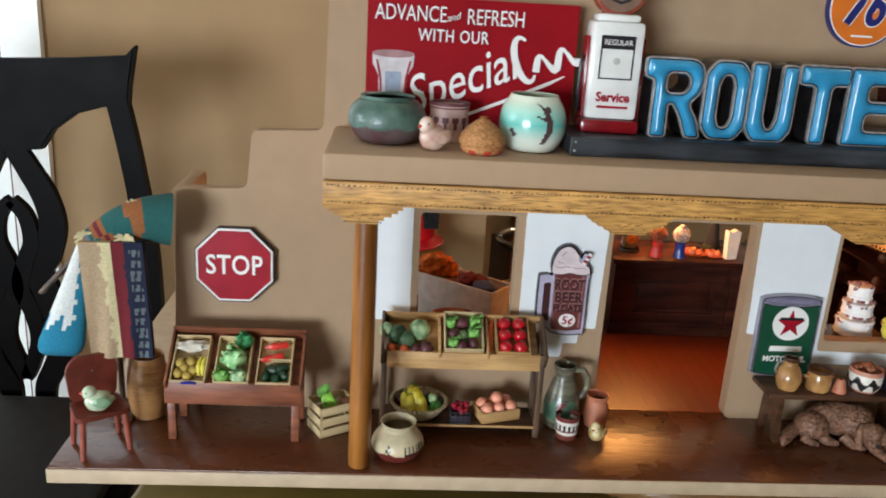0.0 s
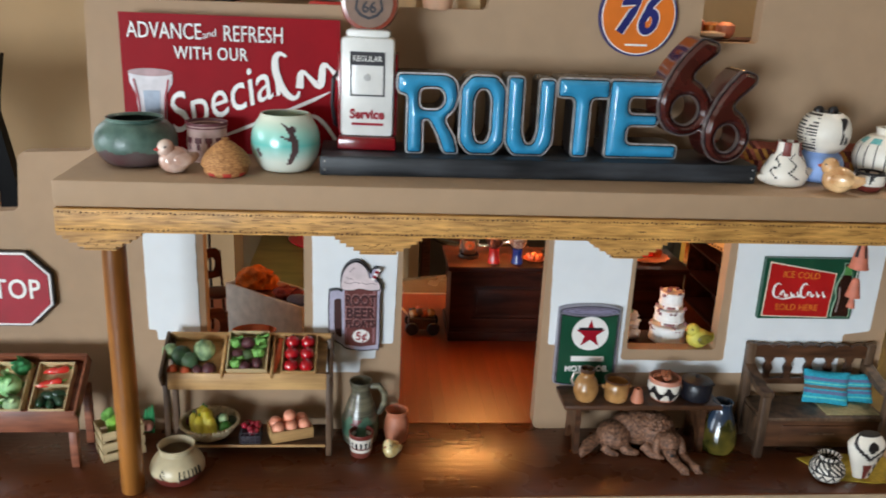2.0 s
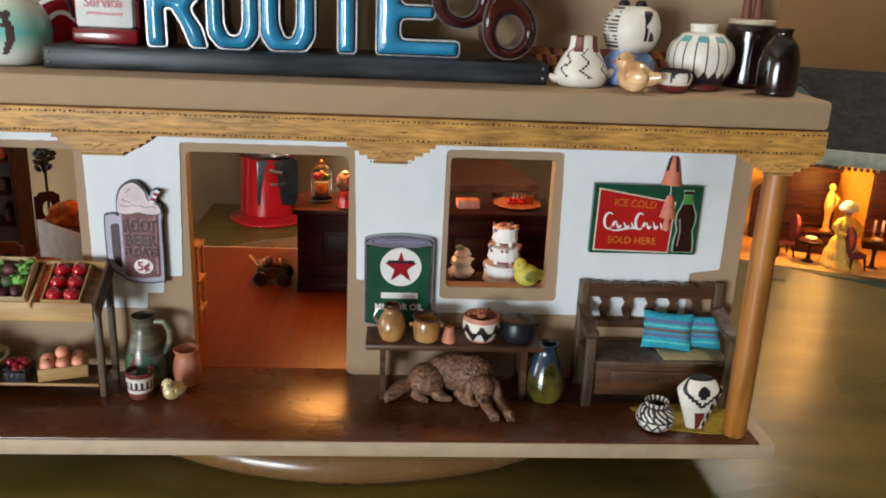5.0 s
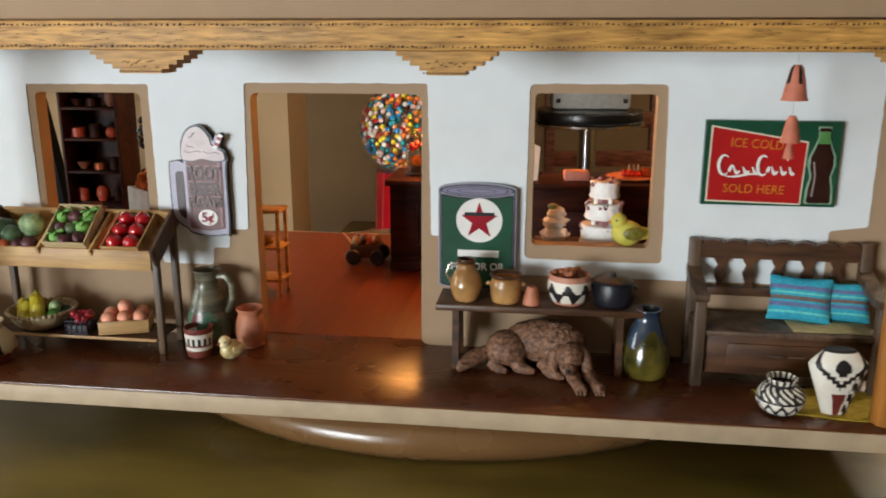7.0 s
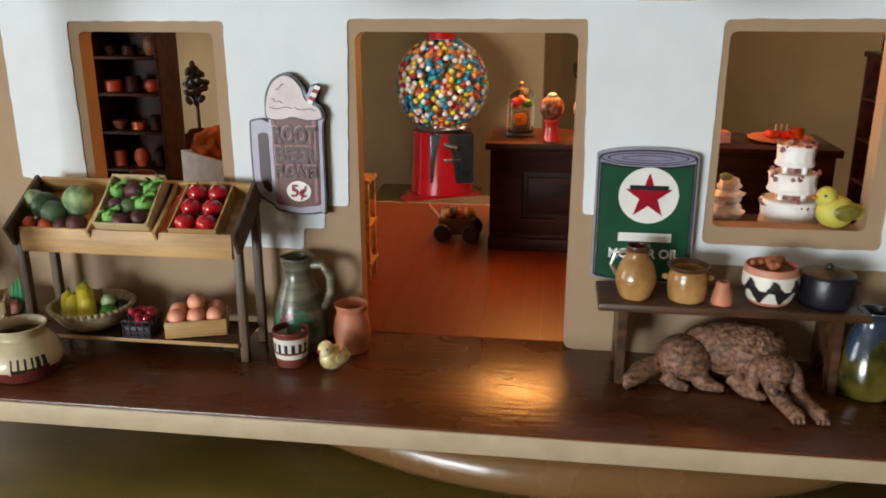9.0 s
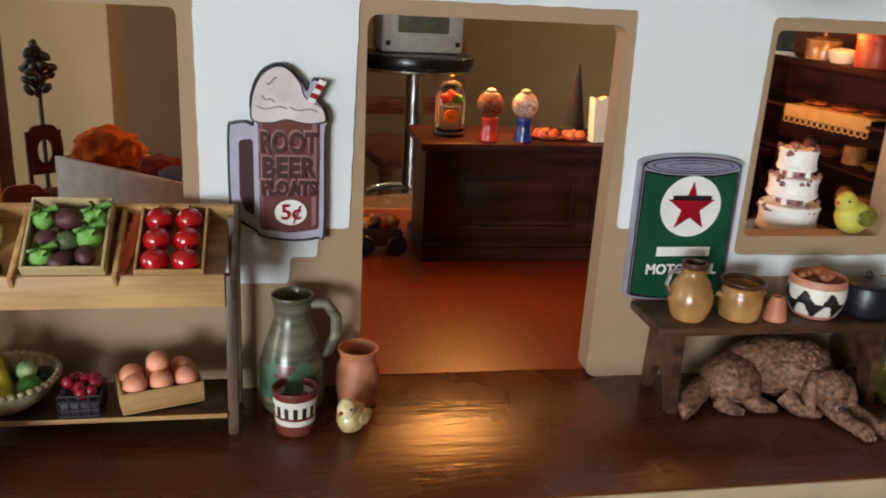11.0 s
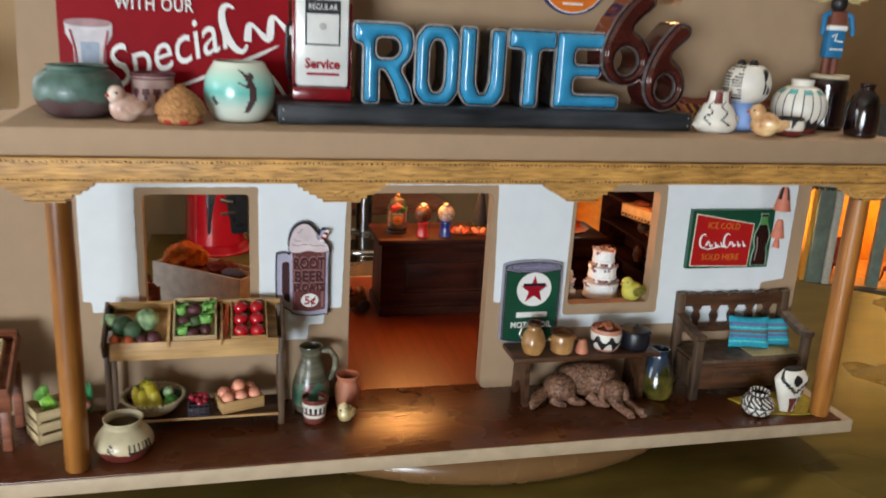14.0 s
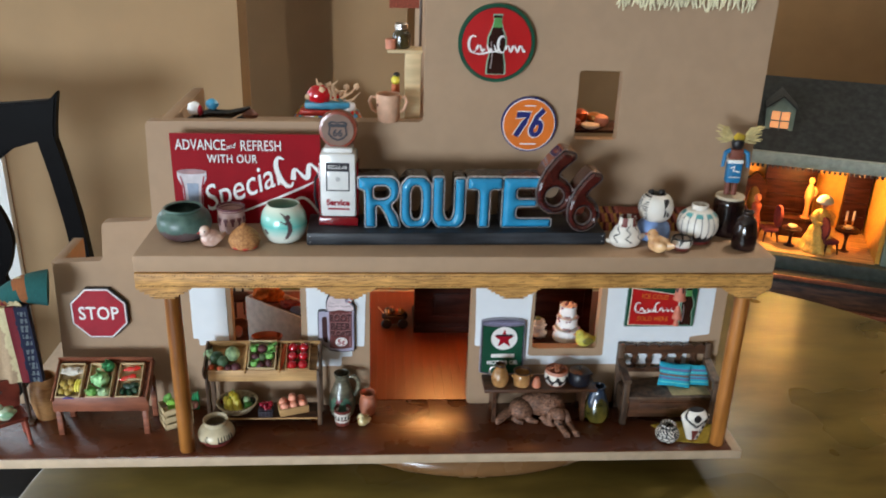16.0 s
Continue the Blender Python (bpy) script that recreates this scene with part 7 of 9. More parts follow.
hat = thing("witch_hat", "tall black pointed hat on the counter", "hat", (0.3660, 0.8780, CTOP))
lathe(bm := bmesh.new(), [(0.0160, 0.0), (0.0158, 0.0010), (0.0090, 0.0018), (0.0075, 0.010), (0.0048, 0.028), (0.0018, 0.046), (0.0003, 0.052)], 28)
part("crown", bm, material("black_felt", srgb(26, 22, 22), 0.9, var=0.2), hat)
part("band", lathe(bmesh.new(), [(0.0092, 0.0018), (0.0088, 0.0050)], 28), material("dark_green_band", srgb(36, 46, 30), 0.8), hat)
# sweets at the counter's window end
tr = thing("serving_tray", "lace-edged tray of red sweets on the counter", "tray", (0.4650, 0.8620, CTOP))
lathe(bm := bmesh.new(), [(0.0180, 0.0), (0.0235, 0.0016), (0.0240, 0.0026), (0.0185, 0.0014)], 48)
for v in bm.verts:
    a = math.atan2(v.co.y, v.co.x)
    if Vector((v.co.x, v.co.y)).length > 0.020:
        v.co.x *= 1 + 0.05 * math.sin(a * 12)
        v.co.y *= 1 + 0.05 * math.sin(a * 12)
part("tray", bm, material("lace_paper", srgb(226, 150, 116), 0.6, var=0.15), tr)
for j in range(7):
    blob(bm := bmesh.new(), (-0.008 + 0.004 * (j % 4), -0.004 + 0.006 * (j // 4), 0.0050), (0.0036, 0.0034, 0.0030), 10, 0.3, 80 + j)
    part("sweet", bm, PEPPER, tr)
for j in range(3):
    part("candle", tube(bmesh.new(), [(-0.004 + 0.004 * j, 0, 0.006), (-0.004 + 0.004 * j, 0, 0.0125)], 0.0007, 6), PAPER, tr)
part("jar", lathe(bmesh.new(), [(0.0050, 0.002), (0.0058, 0.004), (0.0056, 0.0085), (0.0040, 0.0100)], 20, (0.0120, 0.002, 0)), COPPER, tr)
solo("pink_box", block(bmesh.new(), (-0.0110, -0.007, 0), (0.0110, 0.007, 0.0085), 0.0006), material("pink_card", srgb(206, 140, 126), 0.7, var=0.08), "small pink cake box on the counter", "box", (0.4130, 0.8480, CTOP), 5)
# ledge behind the second window, with cakes
ld = thing("window_ledge", "narrow wooden ledge behind the shop window", "shelf", (0.4180, 0.6570, 0.8625))
part("board", block(bmesh.new(), (-0.0380, 0.0, 0.0), (0.0390, 0.0470, 0.0055), 0.0006), CHERRY, ld)
for sx in (-0.034, 0.034):
    part("bracket", block(bmesh.new(), (sx - 0.002, 0.0, -0.0622), (sx + 0.002, 0.0430, -0.0002), 0.0005), CHERRY, ld)
ICING = material("white_icing", srgb(248, 246, 242), 0.4, var=0.03, scale=250, bump=0.5, fine=700)
cake = thing("tiered_cake", "three-tier white iced cake with rose trim", "cake", (0.4290, 0.6840, 0.8682))
ROSE = material("icing_rose", srgb(128, 62, 70), 0.5, var=0.35, scale=400, second=srgb(160, 110, 108))
rnd = random.Random(31)
for r, z, h, n in ((0.0158, 0.0, 0.0150, 17), (0.0130, 0.0192, 0.0112, 14), (0.0102, 0.0342, 0.0118, 12)):
    lathe(bm := bmesh.new(), smooth_profile([(r * 0.99, z), (r * 1.03, z + h * 0.12), (r * 0.97, z + h * 0.3), (r * 0.98, z + h * 0.75), (r * 1.02, z + h * 0.9), (r * 0.95, z + h)]), 64)
    for v in bm.verts:
        a = math.atan2(v.co.y, v.co.x)
        k = 1 + 0.030 * abs(math.sin(a * n / 2 + 0.6 * math.sin(v.co.z * 500))) + 0.02 * noise.noise(v.co * 260)
        v.co.x *= k
        v.co.y *= k
    tier = part("tier", bm, ICING, cake)
    if z < 0.03:
        for q in range(4):
            a = q * math.pi / 2 + 0.6
            part("pillar", tube(bmesh.new(), [(r * 0.55 * math.cos(a), r * 0.55 * math.sin(a), z + h - 0.0006), (r * 0.55 * math.cos(a), r * 0.55 * math.sin(a), z + h + 0.0046)], 0.0016, 8), ICING, tier)
        part("trim", lathe(bmesh.new(), [(r * 0.50, z + h - 0.0004), (r * 0.50, z + h + 0.0040)], 24), ROSE, tier)
    for q in range(5):
        a, bm = 3.5 + q * 1.25 + rnd.uniform(-0.3, 0.3), bmesh.new()
        for w in range(4):
            blob(bm, (r * 0.97 * math.cos(a + w * 0.10) + rnd.uniform(-0.001, 0.001), r * 0.97 * math.sin(a + w * 0.10), z + h + rnd.uniform(-0.0035, 0.0012)), rnd.uniform(0.0009, 0.0017), 7, 0.4, 30 + q * 5 + w)
        part("rose", bm, ROSE, tier)
for q in range(7):
    blob(bm := bmesh.new(), (rnd.uniform(-0.006, 0.006), rnd.uniform(-0.006, 0.006), 0.0472), rnd.uniform(0.0014, 0.0022), 8, 0.3, 90 + q)
    part("berry", bm, ROSE, cake)
ck = thing("iced_cake", "lumpy white iced cake with green trim", "cake", (0.3950, 0.6880, 0.8682))
for z, r in ((0.0050, 0.0100), (0.0140, 0.0088), (0.0205, 0.0066)):
    blob(bm := bmesh.new(), (0, 0, z), (r, r, 0.0052), 18, 0.35, 60 + 100 * z)
    part("tier", bm, ICING, ck)
blob(bm := bmesh.new(), (-0.002, 0, 0.0255), (0.0040, 0.0035, 0.0022), 10, 0.4)
part("sprig", bm, CABBAGE, ck)


# hutches in both back corners
def hutch(at, w, d, h, rows, label):
    ob = thing("hutch", label, "cabinet", at)
    for sx in (0, w - 0.003):
        part("side", block(bmesh.new(), (sx, 0, 0), (sx + 0.003, d, h), 0.0005), CHERRY, ob)
    part("back", block(bmesh.new(), (0.003, d - 0.002, 0), (w - 0.003, d, h), 0.0003), CHERRY, ob)
    for z in rows:
        part("shelf", block(bmesh.new(), (0.003, 0.001, z), (w - 0.003, d - 0.002, z + 0.0025), 0.0004), CHERRY, ob)
    part("cornice", block(bmesh.new(), (-0.002, -0.002, h), (w + 0.002, d, h + 0.005), 0.0010), CHERRY, ob)
    return ob


hutch((-0.1140, 0.8950, INS), 0.0640, 0.0400, 0.1620, (0.0, 0.038, 0.072, 0.106, 0.138), "dark cherry hutch of small lit wares")
side_hutch = hutch((0.5530, 0.9620, INS), 0.1880, 0.0390, 0.1420, (0.0, 0.036, 0.072, 0.1065), "dark cherry hutch of cakes and plates")
side_hutch.rotation_euler = (0, 0, radians(-90))
rnd = random.Random(3)
WARES = [TERRA, COPPER, CREAM, material("tomato_ware", srgb(190, 76, 50), 0.4, var=0.15), TAN_GLAZE]
WARE_SHAPES = {"jar": ((0.7, 0), (1, 0.4), (0.9, 0.75), (0.5, 1)), "bowl": ((0.5, 0), (1, 0.35), (1.1, 0.5)), "tin": ((1, 0), (1, 0.8), (0.9, 0.85))}
WARE_LABELS = {"jar": "small warm-lit clay jar on a hutch shelf", "bowl": "small warm-lit bowl on a hutch shelf", "tin": "small round tin on a hutch shelf"}


def ware(kind, at, r, h, mat):
    return solo(kind, lathe(bmesh.new(), [(r * p, h * q) for p, q in WARE_SHAPES[kind]], 24), mat, WARE_LABELS[kind], kind, at, 0, "wares on the hutches")


for z in (0.0408, 0.0748, 0.1088, 0.1408):
    for k in range(3):
        x = -0.1040 + 0.020 * k + rnd.uniform(-0.003, 0.003)
        ware(rnd.choice(("jar", "bowl", "tin")), (x, 0.9130, INS + z), rnd.uniform(0.0055, 0.0085), rnd.uniform(0.008, 0.017), (COPPER, RED_WOOD, CHERRY, WARES[3], CHERRY)[rnd.randrange(5)])
for z in (0.0388, 0.0748):
    for k in range(4):
        ware(rnd.choice(("jar", "bowl", "tin")), (0.5730 + rnd.uniform(-0.004, 0.004), 0.8050 + 0.026 * k, INS + z), rnd.uniform(0.0075, 0.0100), rnd.uniform(0.010, 0.020), (RED_WOOD, TERRA, CREAM, DARK_WOOD, TAN_GLAZE)[rnd.randrange(5)])
# cake boxes and tins on top of the side hutch
HTOP = INS + 0.1472
hatbox = thing("cake_tin", "squat amber cake tin with a knobbed lid", "tin", (0.5680, 0.8830, HTOP))
part("body", lathe(bmesh.new(), [(0.0130, 0), (0.0132, 0.001), (0.0132, 0.0130), (0.0126, 0.0140)], 32), TAN_GLAZE, hatbox)
part("lid", lathe(bmesh.new(), [(0.0136, 0.0132), (0.0138, 0.0150), (0.0100, 0.0168), (0.0020, 0.0176)], 32), TAN_GLAZE, hatbox)
blob(bm := bmesh.new(), (0, 0, 0.0190), 0.0020, 10)
part("knob", bm, TAN_GLAZE, hatbox)
solo("pie_dish", lathe(bmesh.new(), [(0.0080, 0), (0.0112, 0.0060), (0.0116, 0.0085), (0.0100, 0.0098), (0.0030, 0.0112)], 32), PAPER, "pale fluted pie dish on top of a hutch", "dish", (0.5640, 0.8520, HTOP))
redtin = thing("cake_tin", "tall tomato-red round cake tin", "tin", (0.5680, 0.8200, HTOP))
part("body", lathe(bmesh.new(), [(0.0142, 0), (0.0145, 0.001), (0.0145, 0.0190), (0.0140, 0.0200)], 32), WARES[3], redtin)
part("lid", lathe(bmesh.new(), [(0.0149, 0.0180), (0.0151, 0.0225), (0.0140, 0.0240), (0.0030, 0.0245)], 32), WARES[3], redtin)
lace = thing("lace_tray", "cream lace-edged tray of pies on a hutch", "tray", (0.5650, 0.8380, INS + 0.1120), -77)
AMBER_CLOTH = material("amber_cloth", srgb(222, 168, 96), 0.7, var=0.08)
part("board", block(bmesh.new(), (-0.0400, -0.0190, 0.0), (0.0400, 0.0180, 0.0016), 0.0004), AMBER_CLOTH, lace)
part("valance", block(bmesh.new(), (-0.0400, -0.0198, -0.0075), (0.0400, -0.0191, 0.0016), 0.0002), AMBER_CLOTH, lace)
bm = bmesh.new()
for j in range(14):
    a = -0.0372 + 0.0057 * j
    tube(bm, [(a + 0.0024 * math.cos(t), -0.0195, -0.0098 + 0.0024 * math.sin(t)) for t in [i * 0.7 for i in range(10)]], 0.0006, 5)
part("lace_edge", bm, AMBER_CLOTH, lace)
for sx, r in ((-0.026, 0.0100), (0.003, 0.0115), (0.028, 0.0090)):
    part("pie", lathe(bmesh.new(), [(r * 0.75, 0.0017), (r, 0.0034), (r * 0.92, 0.0048), (r * 0.3, 0.0066)], 24, (sx, -0.002, 0)), COPPER, lace)
# hanging lamps: small amber shades
for lx, ly, _, _ in MODEL_LAMPS:
    lamp = thing("pendant_lamp", "tiny amber glass pendant lamp, lit", "lamp", (lx, ly, 0.9995), 0, "lamps in the model")
    part("stem", tube(bmesh.new(), [(0, 0, 0), (0, 0, -0.006)], 0.0008, 6), GOLD, lamp)
    part("shade", lathe(bmesh.new(), [(0.0012, -0.006), (0.0060, -0.0085), (0.0095, -0.0130), (0.0102, -0.0142), (0.0090, -0.0130), (0.0055, -0.0080)], 24), material("amber_shade", srgb(236, 130, 50), 0.4, emit=1.6), lamp)
# wash counter and the heap of orange cloth by the first window
wc = thing("painted_chest", "pale grey painted open bin of cloth", "chest", (0.0720, 0.7500, INS), -39)
CHEST = material("chest_paint", srgb(206, 196, 184), 0.55, var=0.12)
part("front", block(bmesh.new(), (-0.0520, -0.0160, 0.0), (0.0480, -0.0130, 0.0845), 0.0008), CHEST, wc)
part("back", block(bmesh.new(), (-0.0520, 0.0190, 0.0), (0.0480, 0.0220, 0.0845), 0.0008), CHEST, wc)
for sx in (-0.0520, 0.0450):
    part("end", block(bmesh.new(), (sx, -0.0129, 0.0), (sx + 0.0030, 0.0189, 0.0840), 0.0008), CHEST, wc)
part("inner_board", block(bmesh.new(), (-0.0489, -0.0129, 0.0), (0.0449, 0.0189, 0.0800), 0.0006), RED_WOOD, wc)
ORANGE_CLOTH = material("orange_cloth", srgb(206, 106, 34), 0.9, var=0.3, scale=160, bump=0.8, fine=500)
bm = bmesh.new()
for c, r in (((0, 0, 0.0100), (0.0150, 0.0110, 0.0120)), ((0.012, -0.002, 0.0070), (0.0100, 0.0090, 0.0085)), ((-0.010, 0.002, 0.0070), (0.0090, 0.0085, 0.0080))):
    blob(bm, c, r, 30, 0.35, 70)
solo("orange_cloth", bm, ORANGE_CLOTH, "crumpled bright orange cloth in a bin", "cloth", (0.0500, 0.7690, INS + 0.0801))
bm = bmesh.new()
for c, r in (((0, 0, 0.0050), (0.0110, 0.0080, 0.0065)), ((0.010, -0.003, 0.0040), (0.0080, 0.0060, 0.0050))):
    blob(bm, c, r, 24, 0.35, 90)
solo("red_cloth", bm, material("red_cloth", srgb(140, 44, 30), 0.85, var=0.3, scale=160, bump=0.6), "crumpled dark red cloth in a bin", "cloth", (0.0820, 0.7440, INS + 0.0801))
solo("folded_jeans", blob(bmesh.new(), (0, 0, 0.0040), (0.0130, 0.0090, 0.0042), 18, 0.15), material("grey_denim", srgb(92, 88, 104), 0.9, var=0.2, scale=400, bump=0.5), "folded grey-blue cloth in a bin", "cloth", (0.0950, 0.7280, INS + 0.0801), -39)
# copper pan on the floor of the first window
pan = thing("copper_basket", "oval copper basket behind the produce stand", "basket", (0.0620, 0.6720, 0.8700))
lathe(bm := bmesh.new(), open_pot([(0.0090, 0.0), (0.0130, 0.003), (0.0150, 0.0090)]), 28, squash=(1.25, 0.8))
part("body", bm, COPPER, pan)
part("stand", block(bmesh.new(), (-0.011, -0.008, -0.0697), (0.011, 0.008, 0.0), 0.001), DARK_WOOD, pan)
# small chairs and a wall of dark iron work
def spindle_chair(at, turn, mat, label):
    c = thing("side_chair", label, "chair", at, turn, "chairs in the model")
    for sx in (-0.012, 0.012):
        part("leg", tube(bmesh.new(), [(sx, -0.011, 0), (sx * 0.95, -0.0105, 0.034)], [0.0013, 0.0017], 8), mat, c)
        part("leg", tube(bmesh.new(), [(sx, 0.011, 0), (sx * 0.95, 0.0115, 0.034), (sx * 0.9, 0.0150, 0.078)], [0.0013, 0.0017, 0.0014], 8), mat, c)
    part("seat", lathe(bmesh.new(), [(0.0150, 0.034), (0.0160, 0.0350), (0.0155, 0.0375), (0.0130, 0.0382)], 24), mat, c)
    plate(bm := bmesh.new(), round_loop([(-0.0115, 0.048), (0.0115, 0.048), (0.0125, 0.070), (0.008, 0.082), (-0.008, 0.082), (-0.0125, 0.070)], 0.004), 0.0130, 0.0150, [ellipse(0, 0.064, 0.0050, 0.0085, 18)])
    part("backrest", bm, mat, c)
    return c


spindle_chair((-0.0050, 0.8700, INS), 35, CHERRY, "small dark carved chair inside the model")
spindle_chair((0.0160, 0.7250, INS), 200, RED_WOOD, "small red-brown chair by the window")
iron = thing("iron_flower_stand", "black wrought iron flower on a slim stand", "ornament", (-0.0150, 0.8850, INS))
part("pole", tube(bmesh.new(), [(0, 0.004, 0), (0, 0.004, 0.10)], 0.0016, 8), BLACK_SLIP, iron)
rnd = random.Random(77)
for k in range(22):
    a = k * 2.4
    c = Vector((math.cos(a) * 0.009 * math.sqrt(k / 22), 0.002 + rnd.uniform(-0.003, 0.003), 0.118 + math.sin(a) * 0.018 * math.sqrt(k / 22)))
    blob(bm := bmesh.new(), (0, 0, 0), (0.0045, 0.0022, 0.0028), 8, 0.3, k + 2)
    bmesh.ops.transform(bm, matrix=Matrix.Translation(c) @ Matrix.Rotation(a, 4, "Y"), verts=bm.verts)
    part("petal", bm, BLACK_SLIP, iron)
# high stool of pale wood just inside the door, and a toy cart
hs = thing("pale_rack", "pale orange wooden rack inside the door", "rack", (0.1560, 0.7480, INS))
for sx in (-0.0120, 0.0120):
    for sy in (-0.010, 0.010):
        part("leg", bar(bmesh.new(), (sx, sy, 0), (sx, sy, 0.074), 0.0028, 0.0028, 0.0004), OAK, hs)
for z in (0.012, 0.040, 0.071):
    part("shelf", block(bmesh.new(), (-0.0145, -0.0125, z), (0.0145, 0.0125, z + 0.0025), 0.0005), OAK, hs)
blob(bm := bmesh.new(), (0, -0.002, 0.0465), (0.0060, 0.0060, 0.0040), 12, 0.2)
solo("bread_loaf", bm, TAN_GLAZE, "small loaf of bread on a pale rack", "bread", (0.1560, 0.7480, INS))
cart = thing("toy_cart", "little brown toy cart of odds and ends", "cart", (0.2170, 0.8520, INS))
part("bed", block(bmesh.new(), (-0.0100, -0.0070, 0.0040), (0.0100, 0.0070, 0.0125), 0.0006), DARK_WOOD, cart)
for sx in (-0.0075, 0.0085):
    part("wheel", lathe(bmesh.new(), [(0.0045, -0.0012), (0.0052, 0), (0.0045, 0.0012)], 20, m=Matrix.Translation((sx, -0.0088, 0.0052)) @ Matrix.Rotation(radians(90), 4, "X")), BLACK_SLIP, cart)
    part("wheel", lathe(bmesh.new(), [(0.0045, -0.0012), (0.0052, 0), (0.0045, 0.0012)], 20, m=Matrix.Translation((sx, 0.0088, 0.0052)) @ Matrix.Rotation(radians(90), 4, "X")), BLACK_SLIP, cart)
for j in range(6):
    blob(bm := bmesh.new(), (-0.006 + 0.0042 * (j % 4), -0.002 + 0.004 * (j // 4), 0.0145 + 0.001 * (j % 2)), (0.0036, 0.0032, 0.0030), 10, 0.4, j + 5)
    part("load", bm, (TAN_GLAZE, DARK_WOOD, COPPER)[j % 3], cart)
part("handle", tube(bmesh.new(), [(-0.010, 0, 0.012), (-0.016, 0, 0.019)], 0.0007, 6), PAPER, cart)
cart.scale = (1.45, 1.45, 1.5)

# ---- upper storey ----
up = thing("upper_table", "small dark table of lit dishes upstairs", "table", (0.4400, 0.7100, 1.0120))
part("top", block(bmesh.new(), (-0.0500, -0.0250, 0.1180), (0.0500, 0.0250, 0.1215), 0.0008), CHERRY, up)
for sx in (-0.045, 0.045):
    for sy in (-0.021, 0.021):
        part("leg", bar(bmesh.new(), (sx, sy, 0), (sx, sy, 0.118), 0.005, 0.005), CHERRY, up)
for k, (x, y, r, h, mt) in enumerate(((0.418, 0.700, 0.0085, 0.010, COPPER), (0.437, 0.695, 0.0110, 0.0055, PAPER), (0.452, 0.705, 0.0080, 0.013, TERRA), (0.430, 0.720, 0.0090, 0.016, COPPER), (0.447, 0.722, 0.010, 0.012, GOLD))):
    lathe(bm := bmesh.new(), [(r * 0.6, 0), (r, h * 0.4), (r * 0.95, h * 0.8), (r * 0.4, h)], 20)
    solo("dish", bm, mt, "small copper-lit dish on the upstairs table", "dish", (x, y, 1.1336), 0, "dishes upstairs")
# fringed rug over the upper wall
RUG = material("cream_wool", srgb(222, 212, 176), 0.95, var=0.15, scale=400, bump=0.6, fine=1200)
rug = thing("fringed_rug", "cream woven rug with fringe hung on the wall", "rug")
part("cloth", block(bmesh.new(), (0.4370, WALL_Y - 0.0045, 1.2880), (0.5800, WALL_Y - 0.0004, 1.4000), 0.0010), RUG, rug)
bm = bmesh.new()
rnd = random.Random(8)
for k in range(58):
    x = 0.4385 + 0.1405 * k / 57
    l = rnd.uniform(0.011, 0.018)
    tube(bm, [(x, FRONT - 0.0022, 1.2885), (x + rnd.uniform(-0.002, 0.002), FRONT - 0.003, 1.2885 - l * 0.5), (x + rnd.uniform(-0.003, 0.003), FRONT - 0.0025, 1.2885 - l)], [0.0011, 0.0013, 0.0008], 6)
tagged(part("fringe", bm, RUG, rug), kind="stuff")
# cup, stand and jars beside the upper wall
cup = thing("clay_cup", "blush clay two-handled cup on the parapet", "cup", (0.2060, 0.6500, 1.1485), 0)
CLAY_B = material("blush_clay", srgb(216, 168, 136), 0.55, var=0.1)
lathe(bm := bmesh.new(), smooth_profile(open_pot([(0.0090, 0.0), (0.0108, 0.003), (0.0122, 0.012), (0.0126, 0.020), (0.0132, 0.0290)])), 36)
part("body", bm, CLAY_B, cup)
for sx in (-1, 1):
    part("handle", tube(bmesh.new(), [(sx * 0.0120, 0, 0.0255), (sx * 0.0175, 0, 0.0265), (sx * 0.0200, 0, 0.0215), (sx * 0.0165, 0, 0.0130), (sx * 0.0118, 0, 0.0100)], 0.0017, 8), CLAY_B, cup)
blob(bm := bmesh.new(), (-0.0108, -0.0060, 0.0190), (0.0016, 0.0010, 0.0020), 8)
part("spot", bm, RED_SLIP, cup)
ws = thing("jar_stand", "pale wooden stand with a dark glass jar", "stand", (0.2280, 0.6850, 1.0931))
part("post", block(bmesh.new(), (-0.0040, -0.0100, 0.0), (0.0130, 0.0100, 0.1240), 0.0008), CRATE_WOOD, ws)
part("shelf", block(bmesh.new(), (-0.0230, -0.0140, 0.1240), (0.0145, 0.0140, 0.1275), 0.0006), CRATE_WOOD, ws)
jar = thing("glass_jar", "dark olive glass jar with silver lid", "jar", (0.2200, 0.6850, 1.2208))
part("glass", lathe(bmesh.new(), smooth_profile([(0.0080, 0), (0.0098, 0.003), (0.0098, 0.014), (0.0070, 0.018), (0.0066, 0.0200)]), 28), material("olive_jar", srgb(54, 46, 24), 0.1, var=0.3, coat=0.6), jar)
part("lid", lathe(bmesh.new(), [(0.0072, 0.0200), (0.0074, 0.0250), (0.0060, 0.0262)], 28), STEEL, jar)
solo("small_tin", lathe(bmesh.new(), [(0.0058, 0), (0.0060, 0.0095), (0.0050, 0.0105)], 20), TERRA, "small terracotta tin on a wooden shelf", "tin", (0.2085, 0.6780, 1.2208))
fig = thing("yellow_ornament", "small yellow and orange ornament behind a cup", "ornament", (0.2140, 0.6850, 1.0931))
blob(bm := bmesh.new(), (0, 0, 0.0930), 0.0050, 12, 0.2)
part("head", bm, BANANA, fig)
part("body", lathe(bmesh.new(), [(0.0060, 0.0), (0.0050, 0.05), (0.0045, 0.0890)], 16), COPPER, fig)
blob(bm := bmesh.new(), (0.001, 0, 0.0990), (0.0038, 0.0036, 0.0026), 10)
